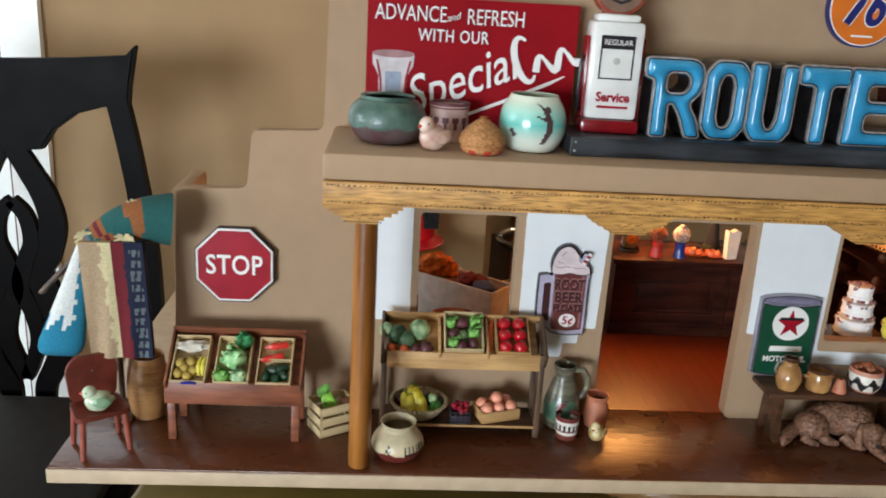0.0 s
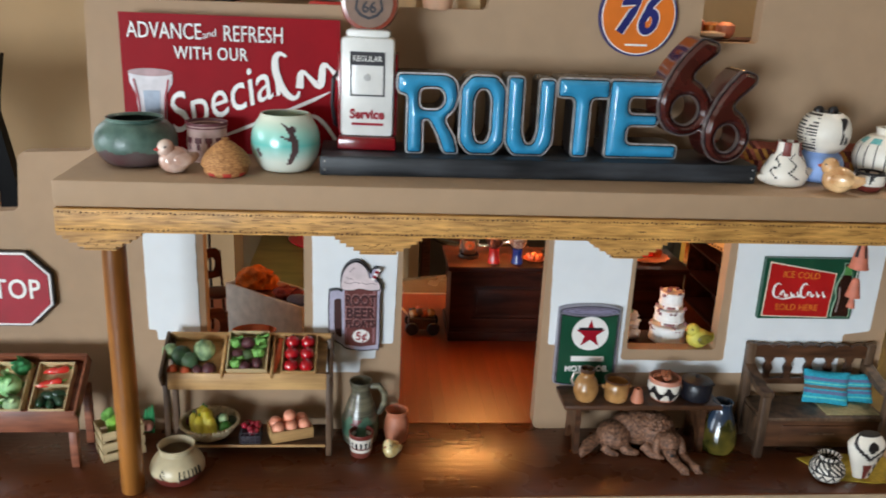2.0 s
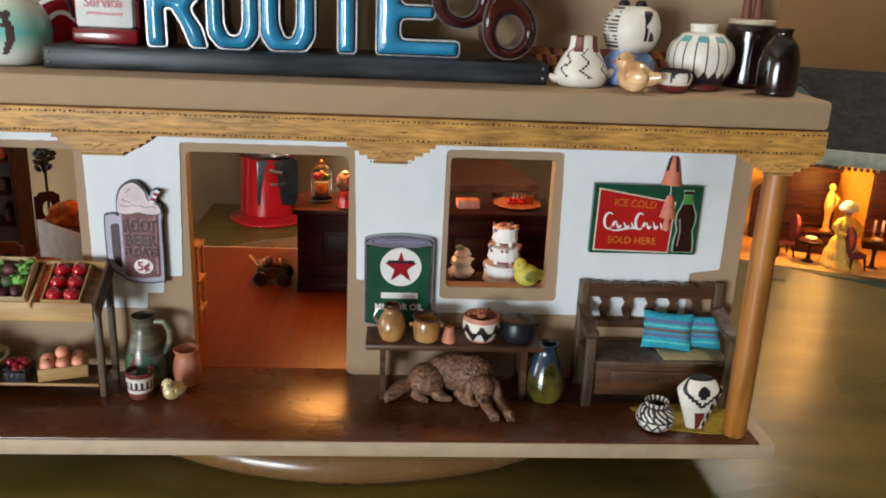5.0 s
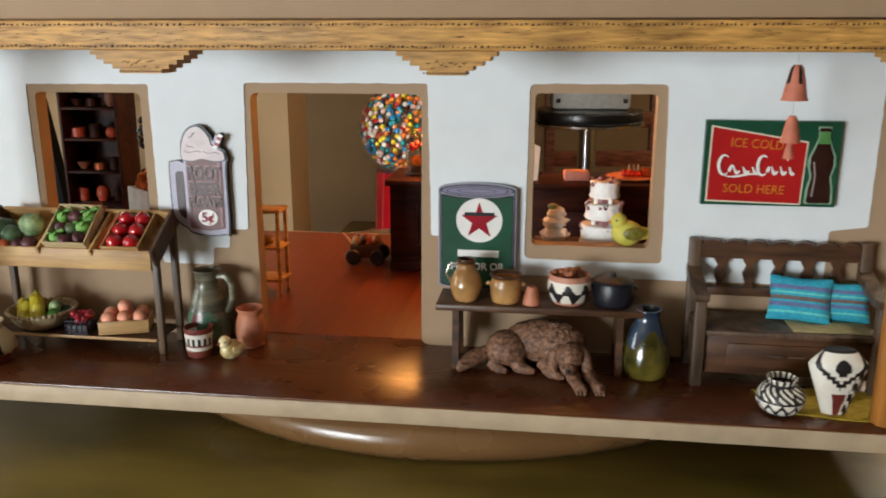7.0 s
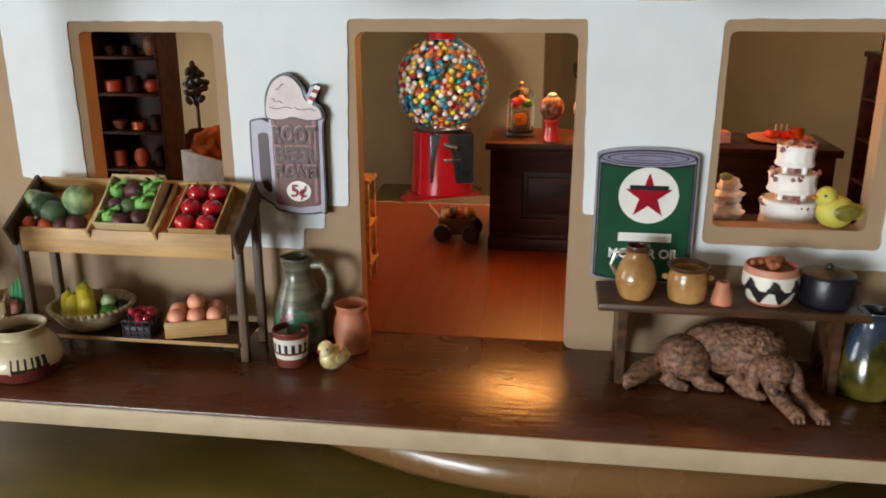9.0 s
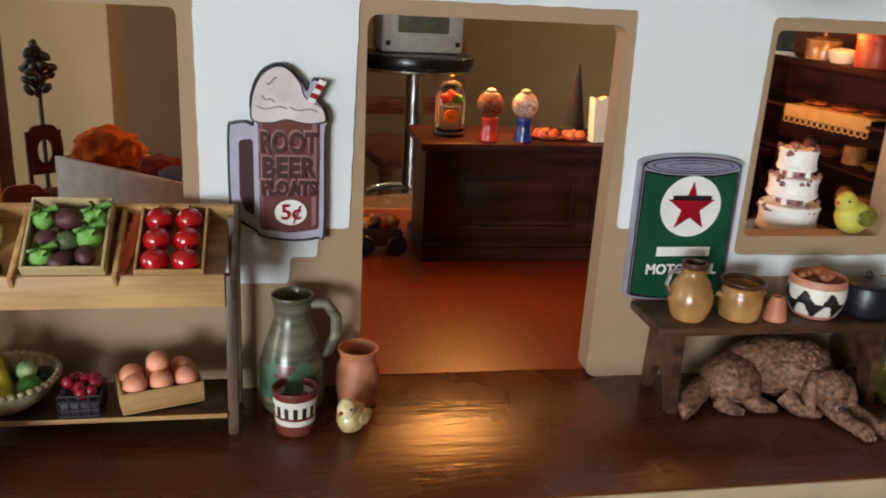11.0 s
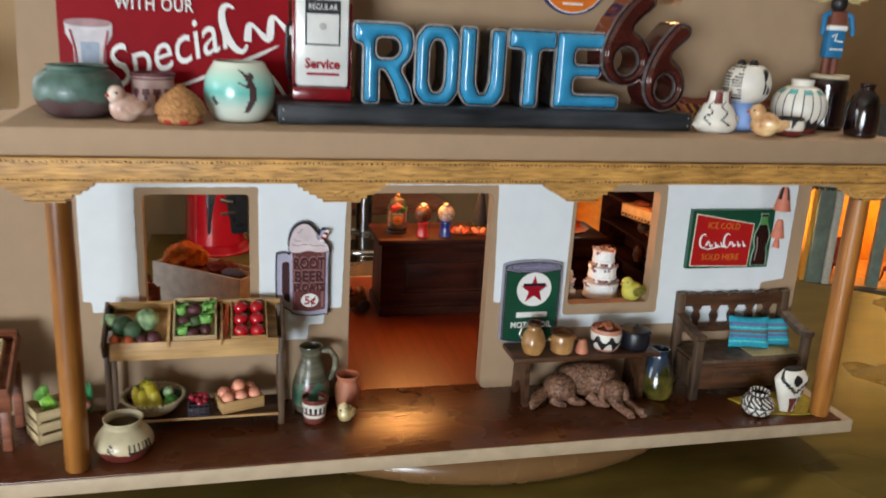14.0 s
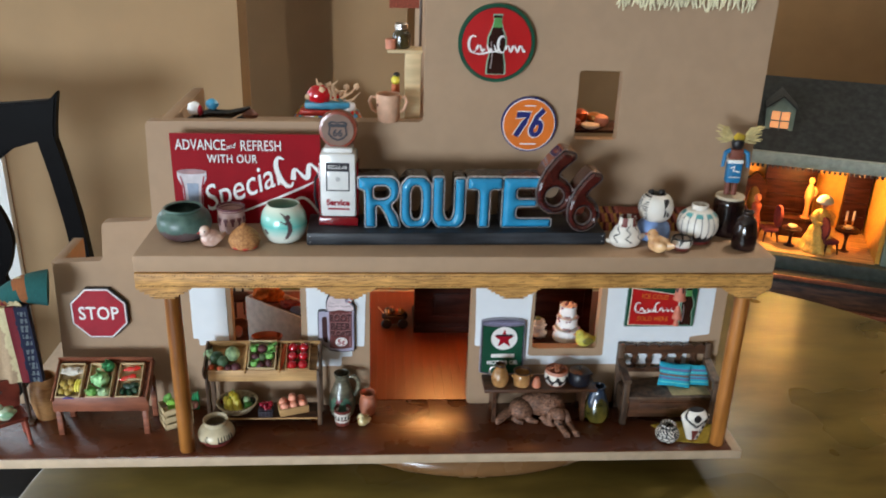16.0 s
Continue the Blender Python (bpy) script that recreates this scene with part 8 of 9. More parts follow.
part("cap", bm, BLACK_SLIP, fig)
hang = thing("woven_hanging", "blue and orange woven strip on the wall edge", "textile", (0.2250, 0.7050, 1.2600))
bm = bmesh.new()
for k in range(8):
    block(bm, (-0.018 + 0.002 * k, 0, -0.006 * 0 + 0.010 * k), (0.014, 0.0015, 0.010 * k + 0.0098), mat=k % 4)
part("cloth", bm, [STRIPES[0], material("indigo_wool", srgb(48, 66, 128), 0.95, var=0.25), STRIPES[2], material("orange_wool", srgb(196, 112, 50), 0.95, var=0.25)], hang)
part("rod", tube(bmesh.new(), [(0.016, 0.001, -0.1669), (0.016, 0.001, 0.110)], 0.0016, 8), GREY_WOOD, hang)
# on the terrace: toy motorcycle and a red sleigh with twigs
moto = thing("toy_motorcycle", "small black toy motorcycle with blue seat", "toy", (0.0190, 0.7000, 1.0931), 4)
for sx in (-0.026, 0.027):
    part("wheel", tube(bmesh.new(), [(sx + 0.0125 * math.cos(a), 0, 0.0330 + 0.0125 * math.sin(a)) for a in [i * 2 * math.pi / 18 for i in range(19)]], 0.0024, 8), SIGN_BLACK, moto)
part("frame", tube(bmesh.new(), [(-0.028, 0, 0.046), (-0.010, 0, 0.0500), (0.012, 0, 0.0490), (0.034, 0, 0.0560)], [0.003, 0.005, 0.005, 0.002], 10), material("toy_black", srgb(24, 24, 28), 0.2, coat=0.5), moto)
part("stand", block(bmesh.new(), (-0.034, -0.008, 0.0), (0.034, 0.008, 0.0204), 0.001), DARK_WOOD, moto)
blob(bm := bmesh.new(), (-0.007, 0, 0.0600), (0.0070, 0.0055, 0.0060), 14, 0.2)
part("seat", bm, material("toy_blue", srgb(62, 140, 176), 0.4), moto)
blob(bm := bmesh.new(), (-0.026, -0.002, 0.0560), (0.0075, 0.0060, 0.0075), 14, 0.2)
part("fairing", bm, SIGN_WHITE, moto)
blob(bm := bmesh.new(), (-0.020, -0.003, 0.0540), (0.0030, 0.0062, 0.0060), 10, 0.2)
part("badge", bm, SIGN_RED, moto)
blob(bm := bmesh.new(), (0.033, 0, 0.0480), (0.0080, 0.0045, 0.0060), 12, 0.3)
part("pack", bm, RED_WOOD, moto)
sl = thing("red_sleigh", "shiny red ornament with blue trim and pale twigs", "ornament", (0.1380, 0.7000, 1.0931))
part("pedestal", lathe(bmesh.new(), [(0.0180, 0), (0.0160, 0.005), (0.0110, 0.045)], 20), DARK_WOOD, sl)
blob(bm := bmesh.new(), (-0.008, 0, 0.0720), (0.0140, 0.0120, 0.0125), 20, 0.08)
part("ball", bm, APPLE, sl)
part("runner", block(bmesh.new(), (-0.030, -0.009, 0.0500), (0.030, 0.009, 0.0570), 0.0020), PEPPER, sl)
part("trim", block(bmesh.new(), (-0.024, -0.0110, 0.0580), (0.026, 0.006, 0.0660), 0.0020), material("trim_blue", srgb(60, 130, 156), 0.4, var=0.2), sl)
blob(bm := bmesh.new(), (0.024, -0.004, 0.0600), (0.0085, 0.0070, 0.0065), 12, 0.4)
part("sack", bm, SIGN_WHITE, sl)
rnd = random.Random(4)
bm = bmesh.new()
for k in range(22):
    a, b = rnd.uniform(-1.5, 1.5), rnd.uniform(-0.6, 0.6)
    p0 = Vector((0.006 + rnd.uniform(-0.012, 0.014), rnd.uniform(-0.004, 0.004), 0.062 + rnd.uniform(0, 0.012)))
    p1 = p0 + Vector((math.sin(a) * 0.010, b * 0.008, math.cos(a) * 0.011))
    p2 = p1 + Vector((rnd.uniform(-0.009, 0.009), b * 0.006, rnd.uniform(0.0, 0.010)))
    tube(bm, [p0, p1, p2], [0.0016, 0.0013, 0.0007], 5)
    if k % 3 == 0:
        blob(bm, p2, (0.0034, 0.0016, 0.0034), 8, 0.6, k + 3)
part("twigs", bm, material("bare_twigs", srgb(196, 158, 122), 0.8, var=0.2), sl)


# ---- left end of the porch ----
lc = thing("toy_chair", "little red-brown toy chair with solid back", "chair", (-0.2078, 0.5735, DECK), 33)
RC = material("toy_chair_red", srgb(112, 48, 36), 0.45, var=0.2, scale=120, bump=0.15)
for x, y in ((-0.0150, -0.0130), (0.0150, -0.0130), (-0.0150, 0.0120), (0.0150, 0.0120)):
    part("leg", tube(bmesh.new(), [(x * 1.12, y * 1.15, 0), (x, y, 0.0300)], [0.0021, 0.0025], 10), material("chair_leg", srgb(150, 74, 58), 0.45, var=0.15), lc)
plate(bm := bmesh.new(), round_loop([(-0.0175, -0.0165), (0.0175, -0.0165), (0.0195, 0.0150), (-0.0195, 0.0150)], 0.005), 0, 0.0040)
bmesh.ops.transform(bm, matrix=Matrix.Translation((0, 0, 0.0340)) @ Matrix.Rotation(radians(-90), 4, "X") @ Matrix.Scale(-1, 4, (0, 0, 1)), verts=bm.verts)
part("seat", bm, RC, lc)
plate(bm := bmesh.new(), round_loop([(-0.0165, 0.0335), (0.0165, 0.0335), (0.0190, 0.0600), (0.0130, 0.0690), (-0.0130, 0.0690), (-0.0190, 0.0600)], 0.006), 0.0135, 0.0170, [ellipse(0.0, 0.056, 0.0011, 0.0022, 10)])
part("backrest", bm, RC, lc)
MINT = material("mint_glaze", srgb(186, 206, 168), 0.25, var=0.14, second=srgb(206, 216, 190), coat=0.4)
little_bird("bird_figurine", (-0.2050, 0.5650, DECK + 0.0345), 20, (MINT, BIRD_RED, material("sage_wing", srgb(136, 172, 136), 0.3)), "pale mint ceramic bird on a toy chair", 1.0, 0.7)
TURNED = material("turned_maple", srgb(172, 124, 76), 0.4, var=0.15, scale=140, stretch=(1, 1, 4), bump=0.1)
lathe(bm := bmesh.new(), smooth_profile(open_pot([(0.0120, 0.0), (0.0128, 0.002), (0.0150, 0.012), (0.0165, 0.024), (0.0158, 0.0375), (0.0142, 0.046), (0.0138, 0.0520)])), 40)
for z in (0.0185, 0.0300, 0.0415):
    lathe(bm, [(0.0150, z - 0.0003), (0.0166 - abs(z - 0.024) * 0.06, z), (0.0150, z + 0.0003)], 40)
solo("turned_urn", bm, TURNED, "turned maple wood urn with grooved rings", "urn", (-0.1870, 0.6260, DECK))
# textiles on a peg rail
TX = [material("wool_" + n, srgb(*c), 0.95, var=0.12, scale=700, bump=0.6, fine=1500) for n, c in (("cream", (206, 192, 150)), ("pale", (176, 150, 120)), ("maroon", (108, 26, 36)), ("navy", (24, 29, 54)), ("greyblue", (98, 106, 110)), ("teal", (32, 88, 86)), ("rust", (146, 88, 48)), ("turquoise", (26, 118, 148)), ("white", (214, 216, 214)))]


def drape(name, p0, p1, drop, cols, depth, label, sag=0.0, skew=0.0):
    """A hanging cloth from p0 to p1, folded over a rail, with stripes down its length."""
    ob = thing(name, label, "textile")
    n, rows = 40, 34
    p0, p1 = Vector(p0), Vector(p1)
    side = (p1 - p0).cross(Vector((0, 0, 1))).normalized()
    bm = bmesh.new()
    faces = []
    for layer in (0, 1):
        grid = []
        for j in range(rows + 1):
            row = []
            for i in range(n + 1):
                u, v = i / n, j / rows
                w = 0.0012 * math.sin(u * 17 + v * 3) * v
                q = p0.lerp(p1, u) + side * (w + (depth if layer else 0)) + Vector((skew * v, 0, -drop * v - sag * math.sin(math.pi * u) * (0.3 + 0.7 * v)))
                row.append(bm.verts.new(q))
            grid.append(row)
        faces.append(grid)
        for j in range(rows):
            for i in range(n):
                f = bm.faces.new((grid[j][i], grid[j][i + 1], grid[j + 1][i + 1], grid[j + 1][i]))
                f.material_index = cols(i / n, j / rows)
    a, b = faces
    for i in range(n):
        for j in (0, rows):
            bm.faces.new((a[j][i], a[j][i + 1], b[j][i + 1], b[j][i])).material_index = cols(i / n, j / rows)
    for j in range(rows):
        for i in (0, n):
            bm.faces.new((a[j][i], a[j + 1][i], b[j + 1][i], b[j][i])).material_index = cols(min(i, n - 1) / n, j / rows)
    part("cloth", bm, TX, ob)
    return ob


def weave(u, v):
    ragged = 0.03 * math.sin(v * 23) + 0.02 * math.sin(v * 61)
    if u < 0.50:
        return 1 if u < 0.30 + 0.10 * v + ragged else 0
    if u < 0.68 + 0.4 * ragged:
        return 2
    return 4 if 0.75 < u < 0.93 and int(v * 30) % 3 and int(u * 30 + v * 9) % 3 else 3


tx = drape("woven_textile", (-0.2215, 0.5985, 0.9560), (-0.1770, 0.6020, 0.9560), 0.0910, weave, 0.0090, "cream, maroon and navy woven textile on a rail", 0.0, 0.0045)
rnd = random.Random(12)
bm = bmesh.new()
for c in ((-0.2170, 0.5975, 0.9585), (-0.1900, 0.5985, 0.9575)):
    for k in range(14):
        a = rnd.uniform(0, 6.28)
        tube(bm, [c, (c[0] + 0.004 * math.cos(a), c[1] - 0.002, c[2] + 0.004 * math.sin(a)), (c[0] + 0.008 * math.cos(a), c[1] - 0.003, c[2] + 0.007 * math.sin(a) - 0.002)], [0.0013, 0.0013, 0.0007], 5)
part("tassels", bm, TX[0], tx)
tq = thing("turquoise_blanket", "turquoise blanket with white fringe over a rail", "textile")
bm = bmesh.new()
rings = []
for j in range(25):
    v = j / 24
    left, right = -0.2235 - 0.0405 * v ** 0.95, -0.2195 - 0.0060 * v
    round_off = math.sqrt(max(0.02, 1 - max(0.0, (v - 0.84) / 0.16) ** 2))
    cx, rx, ry = (left + right) / 2, (right - left) / 2 * (0.55 + 0.45 * round_off), (0.0030 + 0.0095 * v) * round_off
    fold = [1 + 0.07 * math.sin(a * 3 + 4 * v) for a in [i * math.pi / 14 for i in range(28)]]
    rings.append([bm.verts.new((cx + rx * fold[i] * math.cos(i * math.pi / 14), 0.6040 + ry * fold[i] * math.sin(i * math.pi / 14), 0.9570 - 0.0970 * v)) for i in range(28)])
for j, (p, q) in enumerate(zip(rings, rings[1:])):
    for i in range(28):
        f = bm.faces.new((p[i], p[(i + 1) % 28], q[(i + 1) % 28], q[i]))
        f.material_index = 8 if 16 <= i <= 22 + (j % 3 == 0) and j < 15 + (i * 7) % 4 else 7
bm.faces.new(rings[0])
bm.faces.new(rings[-1][::-1])
part("cloth", bm, TX, tq)
# rolled serape lying from the wall's end to the rail
rl = thing("serape_roll", "rolled teal and rust striped serape on a rail", "textile")
ps = [Vector((-0.1610, 0.6180, 0.9680)).lerp(Vector((-0.2200, 0.6000, 0.9520)), i / 22) + Vector((0, 0, 0.007 * math.sin(math.pi * i / 22))) for i in range(23)]
bm = bmesh.new()
tube(bm, ps, [0.0060 + 0.0140 * (1 - i / 22) ** 0.8 for i in range(23)], 22)
bm.faces.ensure_lookup_table()
for f in bm.faces:
    c = f.calc_center_median()
    k = min(range(23), key=lambda i: (ps[i] - c).length)
    f.material_index = (5, 5, 5, 5, 5, 5, 5, 5, 6, 6, 6, 5, 5, 5, 5, 5, 6, 2, 6, 5, 4, 6, 0)[k]
part("roll", bm, TX, rl)
bm = bmesh.new()
for k in range(10):
    a = rnd.uniform(0.3, 2.4)
    tube(bm, [(-0.1850, 0.6100, 0.9790), (-0.1860 + 0.006 * math.cos(a), 0.6080, 0.9790 + 0.006 * math.sin(a))], [0.0010, 0.0006], 5)
part("tassel", bm, TX[0], rl)
rail = thing("peg_rail", "slim brown wooden blanket stand", "stand", (-0.2000, 0.6120, DECK))
part("pole", tube(bmesh.new(), [(-0.004, 0.004, 0), (-0.004, 0.002, 0.1500)], 0.0024, 10), GREY_WOOD, rail)
part("crossbar", tube(bmesh.new(), [(-0.056, -0.006, 0.1100), (-0.020, -0.006, 0.1500), (0.030, -0.004, 0.1545)], 0.0022, 10), GREY_WOOD, rail)
part("foot", block(bmesh.new(), (-0.010, -0.006, 0.0), (0.004, 0.010, 0.0030), 0.0008), GREY_WOOD, rail)

# ---- the dining chair beyond the table ----
dc = thing("dining_chair", "black lacquered dining chair with pierced splat", "chair", (-0.5750, 1.2850, 0.0), 0)
top = [(0.2010, 1.0440), (0.1850, 1.0270), (0.10, 1.0190), (0.0, 1.0135), (-0.10, 1.0190), (-0.1850, 1.0270), (-0.2010, 1.0440)]
low = [(-0.190, 0.985), (-0.186, 0.950), (-0.150, 0.950), (-0.110, 0.938), (-0.075, 0.912), (-0.055, 0.882), (0.0, 0.876), (0.055, 0.882), (0.075, 0.912), (0.110, 0.938), (0.150, 0.950), (0.186, 0.950), (0.190, 0.985)]
plate(bm := bmesh.new(), top + low, -0.011, 0.011)
bmesh.ops.bevel(bm, geom=[e for e in bm.edges if e.is_manifold and e.calc_face_angle() > 1.2], offset=0.003, segments=2, affect="EDGES")
part("crest_rail", bm, BLACK_LACQUER, dc, sharp=50)
for s in (-1, 1):
    edge = smooth_profile([(0.150, 0.975), (0.168, 0.88), (0.184, 0.76), (0.190, 0.62), (0.182, 0.44)])
    plate(bm := bmesh.new(), [(s * x, z) for x, z in edge] + [(s * (x + 0.032), z) for x, z in edge[::-1]], -0.0105, 0.0105)
    part("stile", bm, BLACK_LACQUER, dc)
    part("leg", bar(bmesh.new(), (s * 0.2050, 0.0, 0.0), (s * 0.1950, 0.0, 0.45), 0.034, 0.032, 0.004), BLACK_LACQUER, dc)
    part("leg", bar(bmesh.new(), (s * 0.2250, -0.40, 0.0), (s * 0.2200, -0.39, 0.43), 0.040, 0.040, 0.004), BLACK_LACQUER, dc)
bm = bmesh.new()
for s in (-1, 1):
    for path, w in (([(0.010, 0.885), (0.030, 0.850), (0.052, 0.805), (0.060, 0.760), (0.048, 0.715), (0.034, 0.685), (0.046, 0.640), (0.058, 0.590), (0.052, 0.535), (0.030, 0.490), (0.026, 0.455)], 0.038),
                    ([(0.000, 0.800), (0.020, 0.775), (0.026, 0.735), (0.014, 0.700), (0.004, 0.660), (0.018, 0.615), (0.024, 0.570), (0.010, 0.525), (0.000, 0.500)], 0.024)):
        pts = smooth_profile(path)
        plate(bm, ribbon([(s * x, z) for x, z in pts], [w * (0.8 + 0.3 * math.sin(math.pi * i / (len(pts) - 1))) for i in range(len(pts))]), -0.007 - 0.001 * (w < 0.03), 0.007)
    for z in (0.690, 0.560):
        plate(bm, ellipse(s * 0.033, z, 0.016, 0.010, 14), -0.0065, 0.0065)
part("splat", bm, BLACK_LACQUER, dc, "pierced ribbon-like back splat")
block(bm := bmesh.new(), (-0.2300, -0.420, 0.420), (0.2300, 0.010, 0.455), 0.008)
part("seat_frame", bm, BLACK_LACQUER, dc)
block(bm := bmesh.new(), (-0.2100, -0.400, 0.4552), (0.2100, -0.020, 0.480), 0.012)
part("seat", bm, material("dark_upholstery", srgb(18, 15, 15), 0.85, var=0.2, scale=200, bump=0.4), dc)

# ---- beyond the model: sideboard with a gumball machine, bar stool ----
sb = thing("sideboard", "low olive-brown glossy sideboard", "sideboard")
plate(bm := bmesh.new(), [(-0.10, 1.26), (0.56, 1.26), (0.56, 1.585), (0.130, 1.585), (0.130, 2.07), (-0.10, 2.07)], 0, 0.026)
bmesh.ops.transform(bm, matrix=Matrix.Translation((0, 0, 0.5595)) @ Matrix.Rotation(radians(-90), 4, "X"), verts=bm.verts)
part("top", bm, TABLE_WOOD, sb)
for x, y in ((-0.07, 1.30), (0.53, 1.30), (0.53, 1.55), (-0.07, 2.03), (0.10, 2.03)):
    part("leg", bar(bmesh.new(), (x, y, 0.0), (x, y, 0.5330), 0.045, 0.045, 0.003), TABLE_WOOD, sb)
gm = thing("large_gumball_machine", "red tabletop gumball machine full of bright balls", "gumball machine", (0.0540, 1.9500, 0.5598), 12)
MACH = material("machine_red", srgb(184, 20, 30), 0.2, var=0.08, scale=20, coat=0.5)
part("foot", lathe(bmesh.new(), smooth_profile([(0.0880, 0.0), (0.0900, 0.006), (0.0720, 0.014), (0.0600, 0.022)]), 40), MACH, gm)
part("body", lathe(bmesh.new(), smooth_profile([(0.0680, 0.020), (0.0660, 0.06), (0.0640, 0.11), (0.0620, 0.150)]), 40), MACH, gm)
part("front_plate", block(bmesh.new(), (-0.030, -0.062, 0.045), (0.062, -0.030, 0.150), 0.004), material("plate_grey", srgb(62, 64, 66), 0.3, 0.6), gm, "grey metal front plate")
part("crank", tube(bmesh.new(), [(0.0, -0.066, 0.128), (0.012, -0.070, 0.124), (0.026, -0.070, 0.122)], 0.0050, 8), STEEL, gm)
part("coin_slot", block(bmesh.new(), (0.000, -0.066, 0.092), (0.034, -0.062, 0.098), 0.001), STEEL, gm)
part("collar", lathe(bmesh.new(), [(0.0520, 0.150), (0.0540, 0.156), (0.0500, 0.162)], 40), STEEL, gm)
part("globe", blob(bmesh.new(), (0, 0, 0.2450), 0.0980, 32), GLASS, gm).visible_shadow = False
BALLS = [material("gum_" + n, srgb(*c), 0.3, var=0.05, coat=0.3) for n, c in (("red", (196, 40, 40)), ("blue", (30, 128, 176)), ("white", (240, 234, 226)), ("yellow", (236, 208, 60)), ("teal", (36, 150, 150)), ("orange", (230, 126, 50)), ("pink", (236, 190, 178)))]
rnd = random.Random(21)
ball = bmesh.new()
bmesh.ops.create_icosphere(ball, subdivisions=1, radius=0.0066)
bv = np.array([v.co for v in ball.verts])
bf = [[v.index for v in f.verts] for f in ball.faces]
ball.free()
vs, fs, slots = [], [], []
for k in range(780):
    a, zz = k * 2.399963 + rnd.uniform(-0.09, 0.09), max(-1.0, min(1.0, 1 - 2 * (k + 0.5) / 520 + rnd.uniform(-0.028, 0.028))) if k < 520 else rnd.uniform(-1, 1)
    rad = 0.0885 + rnd.uniform(-0.0065, 0.002) if k < 520 else rnd.uniform(0.066, 0.080)
    r = math.sqrt(max(0, 1 - zz * zz))
    n0, mi = len(vs) * len(bv), rnd.randrange(7)
    vs.append(bv + np.array((rad * r * math.cos(a), rad * r * math.sin(a), 0.2450 + rad * zz)))
    fs += [[i + n0 for i in f] for f in bf]
    slots += [mi] * len(bf)
me = bpy.data.meshes.new("gumballs")
me.from_pydata(np.concatenate(vs).tolist(), [], fs)
for m in BALLS:
    me.materials.append(m)
me.polygons.foreach_set("material_index", slots)
me.polygons.foreach_set("use_smooth", [True] * len(fs))
gums = new("gumballs", me)
gums.parent = gm
tagged(gums, kind="stuff")
part("cap", lathe(bmesh.new(), [(0.030, 0.336), (0.028, 0.350), (0.008, 0.358)], 28), MACH, gm)
bs = thing("bar_stool", "black bar stool on a chrome post", "stool", (0.4850, 2.4750, 0.0))
part("seat", lathe(bmesh.new(), smooth_profile([(0.130, 0.772), (0.150, 0.777), (0.153, 0.795), (0.146, 0.806), (0.09, 0.810)]), 40), material("black_vinyl", srgb(20, 19, 20), 0.3, var=0.2, coat=0.2), bs)
part("seat_ring", lathe(bmesh.new(), [(0.146, 0.763), (0.156, 0.766), (0.156, 0.772), (0.146, 0.776)], 40), CHROME, bs)
part("post", tube(bmesh.new(), [(0, 0, 0.02), (0, 0, 0.765)], 0.026, 20), CHROME, bs)
part("foot_ring", tube(bmesh.new(), [(0.13 * math.cos(i * math.pi / 14), 0.13 * math.sin(i * math.pi / 14), 0.42) for i in range(29)], 0.011, 10), CHROME, bs)
part("base", lathe(bmesh.new(), smooth_profile([(0.22, 0.0), (0.22, 0.008), (0.10, 0.022), (0.03, 0.05)]), 40), CHROME, bs)
tb = thing("radio_box", "boxy silver radio standing on a stool", "radio", (0.4850, 2.4700, 0.8105), 4)
part("case", block(bmesh.new(), (-0.105, -0.07, 0.0), (0.105, 0.07, 0.16), 0.010), material("radio_silver", srgb(178, 178, 174), 0.45, 0.1, var=0.08), tb)
part("window", block(bmesh.new(), (-0.065, -0.0725, 0.05), (0.065, -0.0685, 0.13), 0.003), material("radio_glass", srgb(96, 96, 84), 0.15, coat=0.5), tb)
for sx in (-0.09, 0.09):
    part("foot", block(bmesh.new(), (sx - 0.006, -0.074, 0.018), (sx + 0.006, -0.069, 0.030), 0.002), SIGN_BLACK, tb)
ch = thing("wooden_chair", "plain reddish wooden chair in the far room", "chair", (0.60, 2.95, 0.0), 10)
for sx in (-0.19, 0.19):
    part("leg", bar(bmesh.new(), (sx, -0.19, 0), (sx, -0.19, 0.44), 0.035, 0.035, 0.003), RED_WOOD, ch)
    part("back_post", bar(bmesh.new(), (sx, 0.19, 0), (sx, 0.22, 0.80), 0.035, 0.03, 0.003), RED_WOOD, ch)
part("seat", block(bmesh.new(), (-0.21, -0.21, 0.44), (0.21, 0.21, 0.47), 0.006), RED_WOOD, ch)
for z in (0.54, 0.68):
    part("slat", block(bmesh.new(), (-0.175, 0.195, z), (0.175, 0.212, z + 0.06), 0.004), RED_WOOD, ch)

# ---- the second model house ----
SLATE = material("dark_shingle", srgb(52, 54, 52), 0.8, var=0.3, scale=60, bump=0.5, fine=200)
TRIM = material("grey_green_trim", srgb(124, 140, 128), 0.6, var=0.15, scale=40)
AMBER_WALL = material("yellow_wallpaper", srgb(222, 160, 62), 0.7, var=0.08, scale=60)
H2 = pose(1.5840, 1.8570, 0.4400, 0, 0, -22.0)
h2 = thing("second_model_house", "grey-green model house with lit parlour", "dollhouse")
h2.matrix_world = H2


def h2part(name, lo, hi, mat, bevel=0.0015, label=""):
    return part(name, block(bmesh.new(), lo, hi, bevel), mat, h2, label)


